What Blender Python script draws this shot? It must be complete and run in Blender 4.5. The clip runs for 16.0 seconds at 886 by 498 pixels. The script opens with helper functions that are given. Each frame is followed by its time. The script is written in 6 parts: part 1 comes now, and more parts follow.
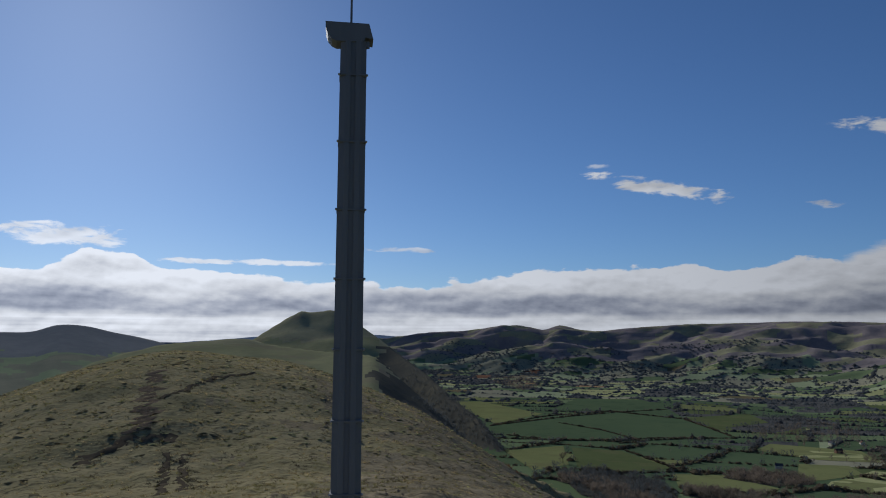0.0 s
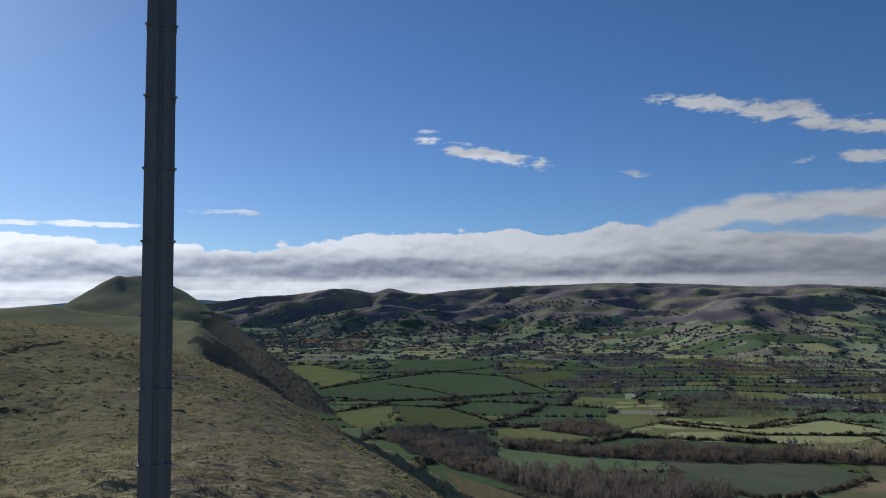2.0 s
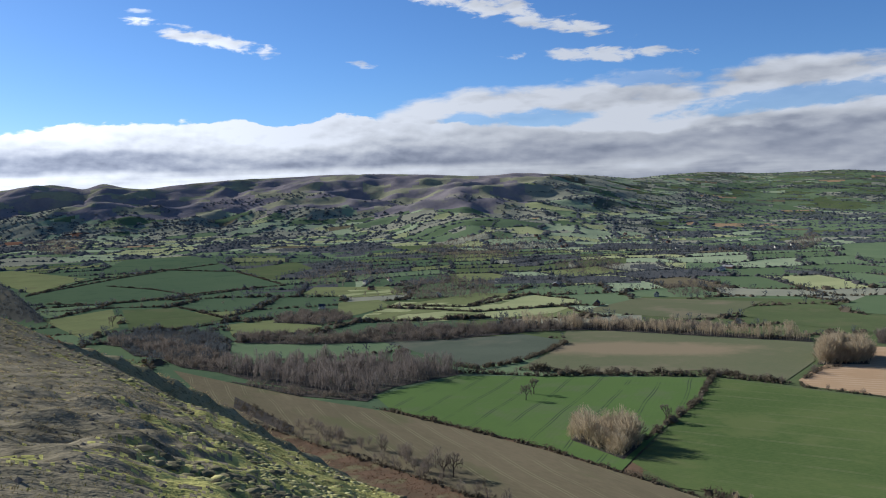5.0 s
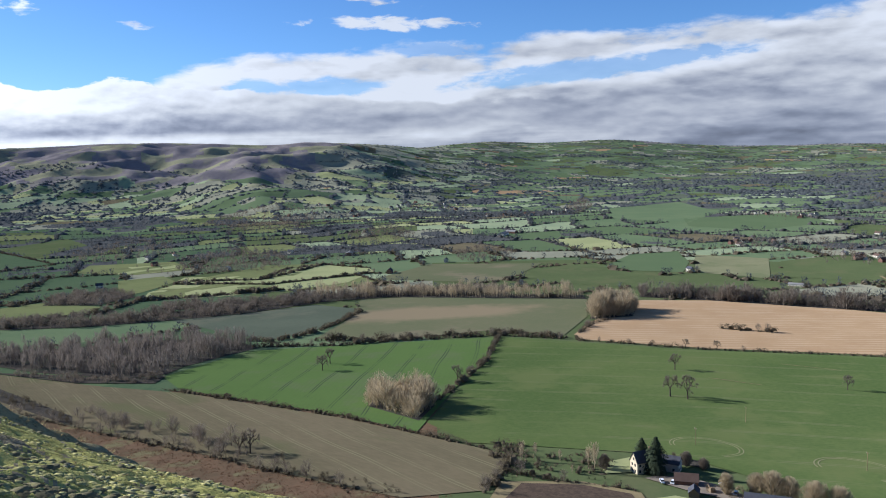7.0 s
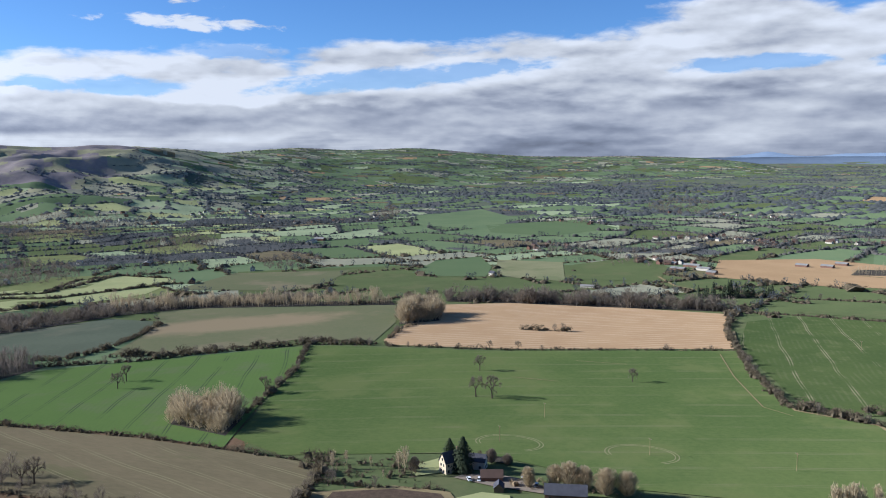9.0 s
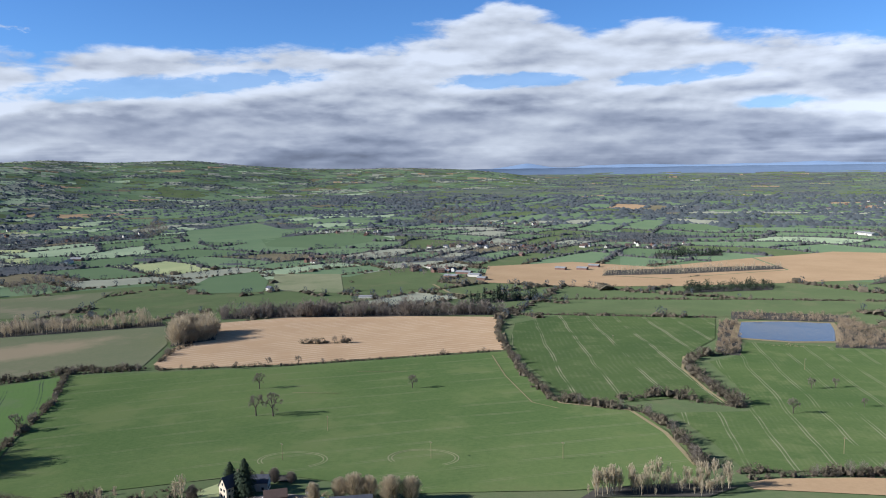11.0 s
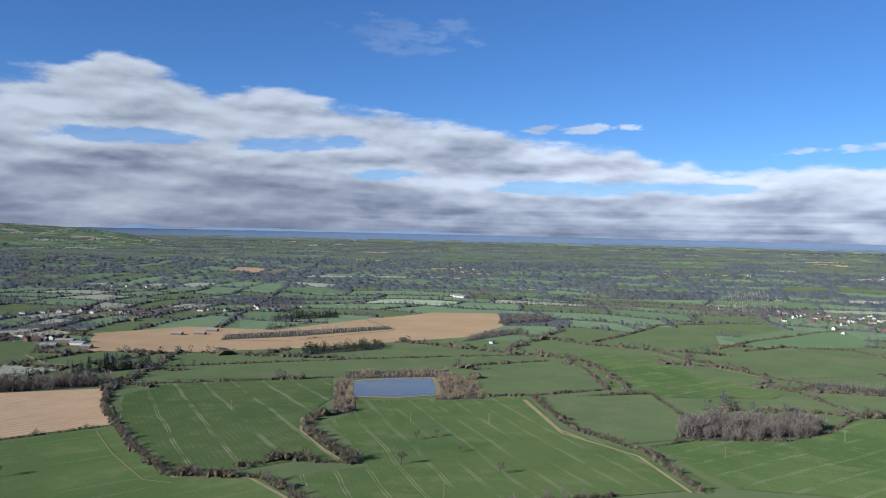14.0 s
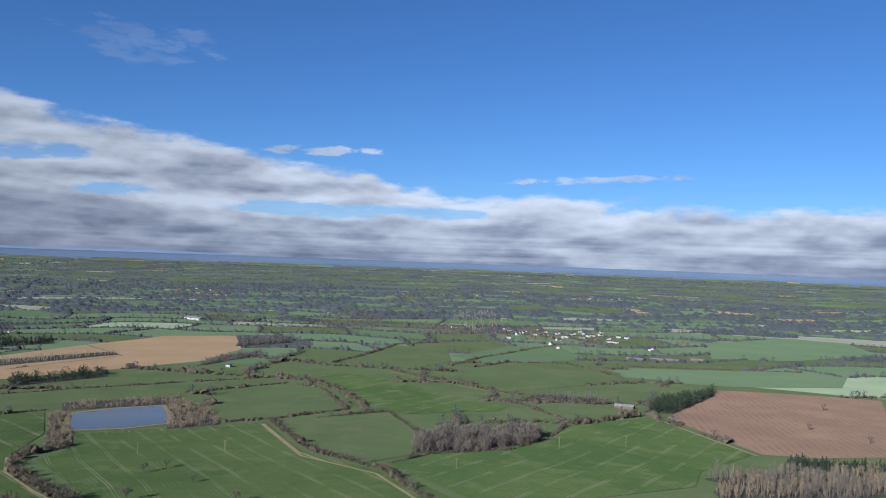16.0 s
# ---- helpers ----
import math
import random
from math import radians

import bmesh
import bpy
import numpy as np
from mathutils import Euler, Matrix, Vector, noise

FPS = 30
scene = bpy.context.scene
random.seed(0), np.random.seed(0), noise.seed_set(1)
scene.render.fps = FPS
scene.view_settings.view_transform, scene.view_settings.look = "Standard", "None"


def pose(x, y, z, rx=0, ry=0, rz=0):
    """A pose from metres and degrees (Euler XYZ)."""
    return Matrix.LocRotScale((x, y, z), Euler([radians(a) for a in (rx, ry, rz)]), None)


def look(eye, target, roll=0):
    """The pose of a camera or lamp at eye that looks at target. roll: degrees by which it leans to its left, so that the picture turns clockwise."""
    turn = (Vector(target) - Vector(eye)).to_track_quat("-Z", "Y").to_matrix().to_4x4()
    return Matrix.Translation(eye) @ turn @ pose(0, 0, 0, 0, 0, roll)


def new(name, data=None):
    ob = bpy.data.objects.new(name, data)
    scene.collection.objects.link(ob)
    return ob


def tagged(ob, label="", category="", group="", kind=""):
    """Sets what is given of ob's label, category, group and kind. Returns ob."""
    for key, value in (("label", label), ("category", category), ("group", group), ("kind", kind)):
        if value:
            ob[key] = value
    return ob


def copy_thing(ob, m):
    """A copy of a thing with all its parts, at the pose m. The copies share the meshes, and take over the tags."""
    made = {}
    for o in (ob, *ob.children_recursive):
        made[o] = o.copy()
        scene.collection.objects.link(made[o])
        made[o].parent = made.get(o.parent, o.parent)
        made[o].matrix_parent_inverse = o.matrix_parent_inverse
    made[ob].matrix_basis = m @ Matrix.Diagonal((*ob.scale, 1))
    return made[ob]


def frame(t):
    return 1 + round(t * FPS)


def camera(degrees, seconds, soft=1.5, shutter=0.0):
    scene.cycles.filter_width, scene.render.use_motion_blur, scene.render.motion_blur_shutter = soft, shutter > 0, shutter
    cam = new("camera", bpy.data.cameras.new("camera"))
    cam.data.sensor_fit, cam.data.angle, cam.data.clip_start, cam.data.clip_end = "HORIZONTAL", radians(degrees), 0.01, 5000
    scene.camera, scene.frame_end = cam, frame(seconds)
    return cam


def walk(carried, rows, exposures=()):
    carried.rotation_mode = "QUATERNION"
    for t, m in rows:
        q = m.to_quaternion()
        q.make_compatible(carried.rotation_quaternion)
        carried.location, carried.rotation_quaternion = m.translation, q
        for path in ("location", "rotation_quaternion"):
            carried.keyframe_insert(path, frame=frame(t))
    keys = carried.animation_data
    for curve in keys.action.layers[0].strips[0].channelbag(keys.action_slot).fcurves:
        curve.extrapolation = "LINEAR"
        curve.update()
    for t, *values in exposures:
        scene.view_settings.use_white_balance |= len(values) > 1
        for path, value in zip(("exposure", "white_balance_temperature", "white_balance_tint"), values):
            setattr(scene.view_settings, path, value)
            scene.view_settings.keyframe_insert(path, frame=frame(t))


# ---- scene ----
cam = camera(57.88, 16.0, soft=1.0)
# seconds, eye x y z, turn in degrees
PATH = [
    (0.0, 0.000, -0.000, 1.6, 96.300, -0.300, -0.004),
    (0.5, 0.019, -0.000, 1.6, 95.734, 0.259, -2.716),
    (1.0, 0.039, -0.002, 1.6, 95.092, 0.343, -5.626),
    (1.5, 0.061, -0.005, 1.6, 94.454, 0.306, -8.835),
    (2.0, 0.084, -0.009, 1.6, 93.684, 0.344, -12.113),
    (2.5, 0.106, -0.014, 1.6, 92.696, 0.361, -15.397),
    (3.0, 0.127, -0.021, 1.6, 91.445, 0.494, -18.567),
    (3.5, 0.147, -0.028, 1.6, 89.880, 0.568, -21.549),
    (4.0, 0.166, -0.036, 1.6, 88.133, 0.851, -24.504),
    (6.5, 0.269, -0.104, 1.6, 83.080, 1.781, -42.175),
    (7.0, 0.288, -0.122, 1.6, 83.077, 1.694, -46.012),
    (7.5, 0.305, -0.141, 1.6, 83.184, 1.411, -49.589),
    (8.0, 0.319, -0.159, 1.6, 83.261, 1.211, -52.876),
    (8.5, 0.332, -0.177, 1.6, 83.291, 0.968, -56.131),
    (9.0, 0.345, -0.198, 1.6, 83.296, 0.737, -59.605),
    (11.5, 0.393, -0.327, 1.6, 84.380, 0.766, -79.537),
    (12.0, 0.397, -0.354, 1.6, 85.011, 0.420, -83.379),
    (12.5, 0.400, -0.381, 1.6, 85.816, -0.074, -87.294),
    (13.0, 0.400, -0.413, 1.6, 86.743, -0.547, -91.839),
    (13.5, 0.397, -0.448, 1.6, 87.710, -0.926, -96.833),
    (14.0, 0.391, -0.484, 1.6, 88.545, -1.260, -102.118),
    (14.5, 0.382, -0.518, 1.6, 89.236, -1.553, -107.186),
    (15.0, 0.371, -0.548, 1.6, 89.706, -1.851, -111.786),
    (15.5, 0.359, -0.576, 1.6, 90.142, -2.033, -116.165),
    (16.0, 0.345, -0.603, 1.6, 90.552, -2.069, -120.459),
]
EXPOSURES = [(0.0, -0.15, 5950, 10), (2.0, 0.1, 5850, 10), (4.0, 0.5, 5800, 10), (6.5, 1.0, 5680, 10), (9.0, 1.07, 5620, 10), (11.5, 1.04, 5500, 10), (13.0, 0.90, 5450, 10), (14.0, 0.70, 5400, 10), (15.0, 0.50, 5350, 10), (16.0, 0.48, 5320, 10)]
walk(cam, [(r[0], pose(*r[1:])) for r in PATH], EXPOSURES)

EYE = 1.6                    # height of the eye over the summit turf
SUN_AZ, SUN_EL = -25.0, 23.5  # degrees clockwise from the +y axis, degrees up

# ------------------------------------------------------------------ node helpers


class Nodes:
    """Short hand for building a node tree."""

    def __init__(self, tree):
        self.tree = tree
        tree.nodes.clear()

    def add(self, kind, ins=None, operation="", interpolation_type="", data_type=""):
        n = self.tree.nodes.new(kind)
        if operation:
            n.operation = operation
        if interpolation_type:
            n.interpolation_type = interpolation_type
        if data_type:
            n.data_type = data_type
        for k, v in (ins or {}).items():
            self.put(n.inputs[k], v)
        return n

    def put(self, socket, v):
        if isinstance(v, bpy.types.NodeSocket):
            self.tree.links.new(v, socket)
        else:
            socket.default_value = v

    def math(self, op, a, b=0.0, c=0.0, clamp=False):
        n = self.add("ShaderNodeMath", {0: a, 1: b, 2: c}, operation=op)
        n.use_clamp = clamp
        return n.outputs[0]

    def step(self, v, lo, hi):
        n = self.add("ShaderNodeMapRange", {0: v, 1: lo, 2: hi, 3: 0.0, 4: 1.0}, interpolation_type="SMOOTHSTEP")
        return n.outputs[0]

    def noise(self, vec, scale, detail=4.0, rough=0.55, distort=0.0):
        n = self.add("ShaderNodeTexNoise", {"Vector": vec, "Scale": scale, "Detail": detail, "Roughness": rough, "Distortion": distort})
        return n.outputs[0]

    def mix(self, fac, a, b):
        n = self.add("ShaderNodeMix", data_type="RGBA")
        self.put(n.inputs[0], fac)
        self.put(n.inputs[6], a if isinstance(a, bpy.types.NodeSocket) else (*a, 1.0))
        self.put(n.inputs[7], b if isinstance(b, bpy.types.NodeSocket) else (*b, 1.0))
        return n.outputs[2]

    def xyz(self, x, y, z):
        return self.add("ShaderNodeCombineXYZ", {0: x, 1: y, 2: z}).outputs[0]

    def ramp(self, fac, stops, mode="LINEAR"):
        n = self.add("ShaderNodeValToRGB", {0: fac})
        n.color_ramp.interpolation = mode
        e = n.color_ramp.elements
        while len(e) < len(stops):
            e.new(0.5)
        for el, (p, c) in zip(e, stops):
            el.position = p
            el.color = (c, c, c, 1.0) if isinstance(c, (int, float)) else (*c, 1.0)
        return n.outputs[0]


# ------------------------------------------------------------------ sky and sun
SKY_GAIN = 0.062
CLOUD_GAIN = 0.345
world = bpy.data.worlds.new("world")
scene.world = world
world.use_nodes = True
N = Nodes(world.node_tree)
sky = N.add("ShaderNodeTexSky")
sky.sky_type, sky.sun_disc, sky.sun_elevation, sky.sun_rotation = "NISHITA", False, radians(SUN_EL), radians(SUN_AZ)
sky.altitude, sky.air_density, sky.dust_density, sky.ozone_density = 370.0, 0.8, 0.28, 5.0
way = N.add("ShaderNodeTexCoord").outputs["Generated"]
sep = N.add("ShaderNodeSeparateXYZ", {0: way})
dx, dy, dz = sep.outputs
el = N.math("MULTIPLY", N.math("ARCSINE", dz), 180 / math.pi)
az = N.math("MULTIPLY", N.math("ARCTAN2", dx, dy), 180 / math.pi)
# upper edges of the low bank and of the layered sheet above it: azimuth, elevation in degrees
BANK_TOP = [(-180, 4.4), (-29, 4.4), (-25.9, 4.6), (-24.6, 6.0), (-21.5, 5.7), (-19.7, 4.8), (-15, 4.3), (-11.4, 4.0), (-9, 3.8), (-3.4, 3.7), (2, 4.2), (6.7, 4.9), (11.7, 4.65),
            (17, 5.3), (19.7, 4.7), (24.5, 5.45), (28.8, 4.75), (32.4, 4.9), (37, 4.4), (42, 4.0), (51, 4.0), (56, 4.1), (63, 4.3), (70, 3.5), (78, 4.4), (85, 4.2), (92, 4.1), (100, 3.4), (115, 2.6), (180, 2.5)]
SHEET_TOP = [(-180, -5.0), (23, -5.0), (25.5, 5.4), (30.5, 7.0), (37, 7.0), (41, 7.7), (47, 7.2), (49.3, 6.5), (52.8, 8.0), (60.3, 7.8), (68.2, 8.2), (72, 8.1), (73.8, 9.1), (76.2, 9.7), (79.3, 11.6), (83.3, 10.4),
             (85, 9.3), (91, 9.3), (97.6, 8.1), (105, 7.2), (109.3, 6.9), (113.7, 5.5), (122.5, 4.9), (125, 4.4), (136.7, 4.2), (147, 4.0), (180, 4.0)]
u = N.math("ADD", N.math("DIVIDE", az, 360.0), 0.5)


def edge_line(table):
    return N.math("MULTIPLY_ADD", N.ramp(u, [((a + 180) / 360, (e + 5) / 20) for a, e in table]), 20.0, -5.0)


def drift(kx, ky, seed, detail=4.0, rough=0.5, ox=0.0, oy=0.0, twist=0.0):
    """Noise over azimuth and elevation, centred on nought."""
    at = N.xyz(N.math("MULTIPLY_ADD", az, kx, ox), N.math("MULTIPLY_ADD", el, ky, oy), seed)
    return N.math("SUBTRACT", N.noise(at, 1.0, detail, rough, twist), 0.5)


def along(points):
    return N.ramp(u, [((a + 180) / 360, v) for a, v in points])


def plus(*terms):
    out = terms[0]
    for t in terms[1:]:
        out = N.math("ADD", out, t)
    return out


def times(a, b):
    return N.math("MULTIPLY", a, b)


wisp = drift(0.50, 1.5, 6.2, 6.0, 0.58, twist=0.3)
puff = drift(0.27, 0.75, 3.7, 6.0, 0.44)
puff_up = drift(0.27, 0.75, 3.7, 6.0, 0.44, -0.08, 0.26)     # towards the light
roll = drift(0.13, 0.34, 8.3, 3.0, 0.45)
layer = drift(0.16, 0.46, 2.0, 6.0, 0.46)
layer_up = drift(0.16, 0.46, 2.0, 6.0, 0.46, -0.03, 0.20)
belt = drift(0.07, 0.42, 5.1, 4.0, 0.5)
patch_grey = times(N.step(plus(drift(0.13, 0.52, 11.3, 5.0, 0.48), times(puff, 0.4)), -0.02, 0.13), 0.17)
curl = drift(0.55, 0.95, 21.0, 5.0, 0.5)
curl_up = drift(0.55, 0.95, 21.0, 5.0, 0.5, -0.10, 0.30)
eastward = along([(-180, 0.0), (26, 0.0), (52, 1.0), (180, 1.0)])
# the bank: heaps with white tops, a level dark base and a bright strip under it
depth = N.math("SUBTRACT", plus(edge_line(BANK_TOP), times(puff, 1.6), times(roll, 0.9), times(curl, 1.0), times(wisp, 0.5)), el)
soft_edge = N.math("MULTIPLY_ADD", eastward, 0.75, 0.16)
cover_bank = N.add("ShaderNodeMapRange", {0: depth, 1: 0.0, 2: soft_edge, 3: 0.0, 4: 1.0}, interpolation_type="SMOOTHSTEP").outputs[0]
level = plus(el, times(roll, 0.6), times(puff, 0.45))
tone_bank = N.ramp(N.math("DIVIDE", level, 6.0), [(0.0, 0.80), (0.10, 0.92), (0.21, 1.00), (0.30, 0.58), (0.41, 0.56), (0.54, 0.92), (0.70, 1.06), (1.0, 1.12)])
grey_base = N.ramp(N.math("DIVIDE", level, 6.0), [(0.0, 0.80), (0.15, 0.92), (0.30, 0.96), (0.45, 0.88), (0.60, 0.80), (0.75, 0.98), (1.0, 1.05)])
westward = N.math("SUBTRACT", 1.0, eastward)
tone_bank = plus(times(tone_bank, westward), times(grey_base, eastward))
tone_bank = plus(tone_bank, times(times(plus(N.math("SUBTRACT", puff, puff_up), times(N.math("SUBTRACT", curl, curl_up), 0.55)), 0.85), westward), times(times(plus(N.math("SUBTRACT", layer, layer_up), times(N.math("SUBTRACT", puff, puff_up), 0.6)), 0.8), eastward), times(roll, 0.5), times(wisp, 0.1), times(times(belt, 0.6), eastward), times(times(patch_grey, -1.0), eastward))
tone_bank = plus(tone_bank, times(N.step(depth, 0.7, 0.0), 0.12), times(eastward, -0.17))
# the sheet: broken layers, white where thin, grey below
bulk = N.math("SUBTRACT", plus(edge_line(SHEET_TOP), times(layer, 3.2), times(puff, 1.6), times(wisp, 1.6)), el)
# blue gaps through the sheet: azimuth, elevation, half width, half height, tilt
for ga, ge, gw, gh, gt in [(37.0, 4.75, 3.6, 0.42, 0.0), (57.0, 5.45, 7.0, 0.5, 0.08), (80.4, 5.7, 3.2, 0.36, 0.0), (92.3, 5.75, 3.0, 0.40, 0.05), (111.0, 3.0, 3.6, 0.42, 0.0), (119.0, 3.1, 3.2, 0.30, 0.0), (98.0, 3.7, 2.0, 0.3, 0.0), (46.0, 7.1, 2.0, 0.4, 0.0)]:
    off = N.math("SUBTRACT", az, ga)
    ex = N.math("DIVIDE", off, gw)
    ey = N.math("DIVIDE", N.math("SUBTRACT", N.math("SUBTRACT", el, ge), N.math("MULTIPLY", off, gt)), gh)
    rr = plus(times(ex, ex), times(ey, ey), times(wisp, 6.0), times(puff, 5.0))
    bulk = N.math("MINIMUM", bulk, N.math("MAXIMUM", N.math("MULTIPLY_ADD", rr, 0.36, -0.2), 0.22))
cover_sheet = times(N.step(bulk, -0.1, 0.9), along([(-180, 0.0), (22, 0.0), (26, 1.0), (180, 1.0)]))
tone_sheet = N.math("MULTIPLY_ADD", N.step(plus(bulk, times(layer, 3.0)), 0.6, 4.6), -0.22, 1.02)
tone_sheet = plus(tone_sheet, times(N.math("SUBTRACT", layer, layer_up), 1.5), times(N.math("SUBTRACT", puff, puff_up), 0.55), times(belt, 0.8), times(wisp, 0.1), times(patch_grey, -0.8), along([(-180, 0.12), (45, 0.12), (72, 0.0), (180, 0.0)]))
tone_sheet = N.math("SUBTRACT", tone_sheet, times(N.step(el, 3.6, 2.0), 0.12))
cover = N.math("MAXIMUM", cover_bank, cover_sheet)
# separate wisps over the bank: azimuth, elevation, half width, half height, strength, tilt
for wa, we, ww, wh, wo, wt in [(15.5, 10.35, 4.6, 0.62, 1.0, -0.19), (11.2, 12.05, 1.0, 0.18, 0.6, 0.0), (33.6, 12.6, 6.6, 0.70, 1.0, -0.17), (39.4, 11.0, 4.0, 0.50, 1.0, -0.18), (42.6, 8.9, 5.5, 0.5, 0.95, -0.03), (-14.0, 5.15, 6.5, 0.20, 0.9, 0.0),
                               (-3.0, 6.2, 2.6, 0.18, 0.7, -0.02), (25.4, 8.8, 1.3, 0.26, 0.75, -0.1), (-25.5, 6.5, 4.0, 0.8, 0.9, 0.0), (99.5, 13.4, 5.0, 1.3, 0.14, 0.0), (111.5, 7.2, 4.5, 0.35, 0.75, 0.03), (131.0, 5.75, 6.5, 0.28, 0.6, 0.05)]:
    off = N.math("SUBTRACT", az, wa)
    ex = N.math("DIVIDE", off, ww)
    ey = N.math("DIVIDE", N.math("SUBTRACT", N.math("SUBTRACT", el, we), N.math("MULTIPLY", off, wt)), wh)
    rr = plus(times(ex, ex), times(ey, ey))
    w = N.math("SUBTRACT", N.math("MULTIPLY_ADD", wisp, 5.5, 1.0), rr)
    cover = N.math("MAXIMUM", cover, N.math("MULTIPLY", N.step(w, -0.1, 1.0), wo))
tone = plus(times(tone_bank, cover_bank), times(tone_sheet, N.math("SUBTRACT", 1.0, cover_bank)))
tone = N.math("MAXIMUM", N.math("MINIMUM", tone, 1.12), 0.36)
# long flat streaks over the horizon
streak = drift(0.05, 2.2, 1.0, 5.0, 0.55)
tone = plus(tone, times(times(N.step(el, 2.0, 1.2), streak), along([(-180, 0.9), (30, 0.6), (60, 0.15), (95, 0.2), (110, 0.6), (180, 0.7)])))
tone = N.math("SUBTRACT", tone, times(N.step(el, 1.3, 0.2), along([(-180, 0.0), (40, 0.0), (55, 0.06), (92, 0.04), (108, -0.05), (180, -0.06)])))
# clouds towards the sun scatter more of its light
glow = N.math("MULTIPLY_ADD", N.step(az, 45.0, -30.0), 1.45, N.math("MULTIPLY_ADD", N.step(az, 85.0, 125.0), 0.42, 1.0))
cloud = N.mix(N.step(tone, 0.35, 0.95), (0.76, 0.82, 1.0), (0.985, 0.985, 1.0))
cloud = N.add("ShaderNodeVectorMath", {0: cloud, 3: N.math("MULTIPLY", N.math("MULTIPLY", tone, glow), CLOUD_GAIN)}, operation="SCALE").outputs[0]
blue = N.add("ShaderNodeVectorMath", {0: sky.outputs[0], 1: (SKY_GAIN * 0.87, SKY_GAIN * 0.96, SKY_GAIN * 1.05)}, operation="MULTIPLY").outputs[0]
total = N.mix(cover, blue, cloud)
bg = N.add("ShaderNodeBackground", {0: total, 1: 1.0})
N.add("ShaderNodeOutputWorld", {0: bg.outputs[0]})

sun = new("sun", bpy.data.lights.new("sun", "SUN"))
sun.data.energy, sun.data.angle, sun.data.color = 5.0, radians(0.53), (1.0, 0.95, 0.88)
_a, _e = radians(SUN_AZ), radians(SUN_EL)
sun.matrix_world = look((0, 0, 0), (-math.sin(_a) * math.cos(_e), -math.cos(_a) * math.cos(_e), -math.sin(_e)))

# ------------------------------------------------------------------ materials


def mat(name, a, b, scale=0.05, fine=1.5, rough=0.9, bump=0.3, c=None, rows=None, metal=0.0, island=0.0, patch=0.0, stretch=(1, 1, 1), turn=0.0, spec=0.0, thin=0.0, hump=0.0, blot=None):
    """Two colours mixed by broad and fine noise. c: a third colour in blotches. blot: (x, y, half length, half width, turn, colour) of one bare stretch. rows: (spacing, width, colour, turn) of wheel marks."""
    m = bpy.data.materials.new(name)
    m.use_nodes = True
    n = Nodes(m.node_tree)
    at = n.add("ShaderNodeTexCoord").outputs["Object"]
    vec = n.add("ShaderNodeMapping", {0: at, 2: (0, 0, radians(turn)), 3: stretch}).outputs[0]
    broad, grain = n.noise(vec, scale, 5.0, 0.6), n.noise(vec, fine, 4.0, 0.65)
    fac = n.math("ADD", n.math("MULTIPLY", n.step(broad, 0.32, 0.68), 0.6), n.math("MULTIPLY", n.step(grain, 0.25, 0.75), 0.4))
    col = n.mix(fac, a, b)
    if c:
        col = n.mix(n.math("MULTIPLY", n.step(n.noise(vec, patch or scale * 2.3, 5.0, 0.65), 0.52, 0.64), 0.75), col, c)
    if blot:
        bx, by, bl, bw, bt, bare = blot
        spot = n.add("ShaderNodeMapping", {0: n.add("ShaderNodeMapping", {0: at, 1: (-bx, -by, 0)}).outputs[0], 2: (0, 0, radians(-bt))}).outputs[0]
        spot = n.add("ShaderNodeVectorMath", {0: spot, 1: (1 / bl, 1 / bw, 0)}, operation="MULTIPLY").outputs[0]
        reach = n.math("ADD", n.add("ShaderNodeVectorMath", {0: spot}, operation="LENGTH").outputs[1], n.math("MULTIPLY", n.math("SUBTRACT", n.noise(vec, 0.02, 5.0, 0.65), 0.5), 1.3))
        col = n.mix(n.math("MULTIPLY", n.step(reach, 1.15, 0.55), 0.8), col, bare)
    if rows:
        gap, width, paint, rturn = rows
        sx = n.add("ShaderNodeSeparateXYZ", {0: n.add("ShaderNodeMapping", {0: at, 2: (0, 0, radians(rturn))}).outputs[0]}).outputs[0]
        sx = n.math("ADD", sx, n.math("MULTIPLY", n.noise(at, 0.01, 1.0), 10.0))
        f = n.math("ABSOLUTE", n.math("SUBTRACT", n.math("FRACT", n.math("DIVIDE", sx, gap)), 0.5))
        d = n.math("ABSOLUTE", n.math("SUBTRACT", n.math("MULTIPLY", f, gap), 1.0))
        line = n.math("MULTIPLY", n.step(d, width, width * 0.4), n.step(n.noise(at, 0.03, 3.0), 0.35, 0.6))
        drill = n.step(n.math("ABSOLUTE", n.math("SUBTRACT", n.math("FRACT", n.math("DIVIDE", sx, gap / 7.0)), 0.5)), 0.18, 0.42)
        drill = n.math("MULTIPLY", drill, n.step(n.noise(vec, 0.06, 4.0, 0.6), 0.42, 0.62))
        col = n.mix(n.math("MULTIPLY", drill, 0.09), col, paint)
        col = n.mix(n.math("MULTIPLY", line, 0.8), col, paint)
    if island:
        rnd = n.add("ShaderNodeNewGeometry").outputs["Random Per Island"]
        hsv = n.add("ShaderNodeHueSaturation", {"Value": n.math("MULTIPLY_ADD", rnd, island, 1.0 - island / 2), "Color": col})
        col = hsv.outputs[0]
    p = n.add("ShaderNodeBsdfPrincipled", {"Base Color": col, "Roughness": rough, "Metallic": metal, "Specular IOR Level": spec, "Diffuse Roughness": 0.35 if rough > 0.8 else 0.0})
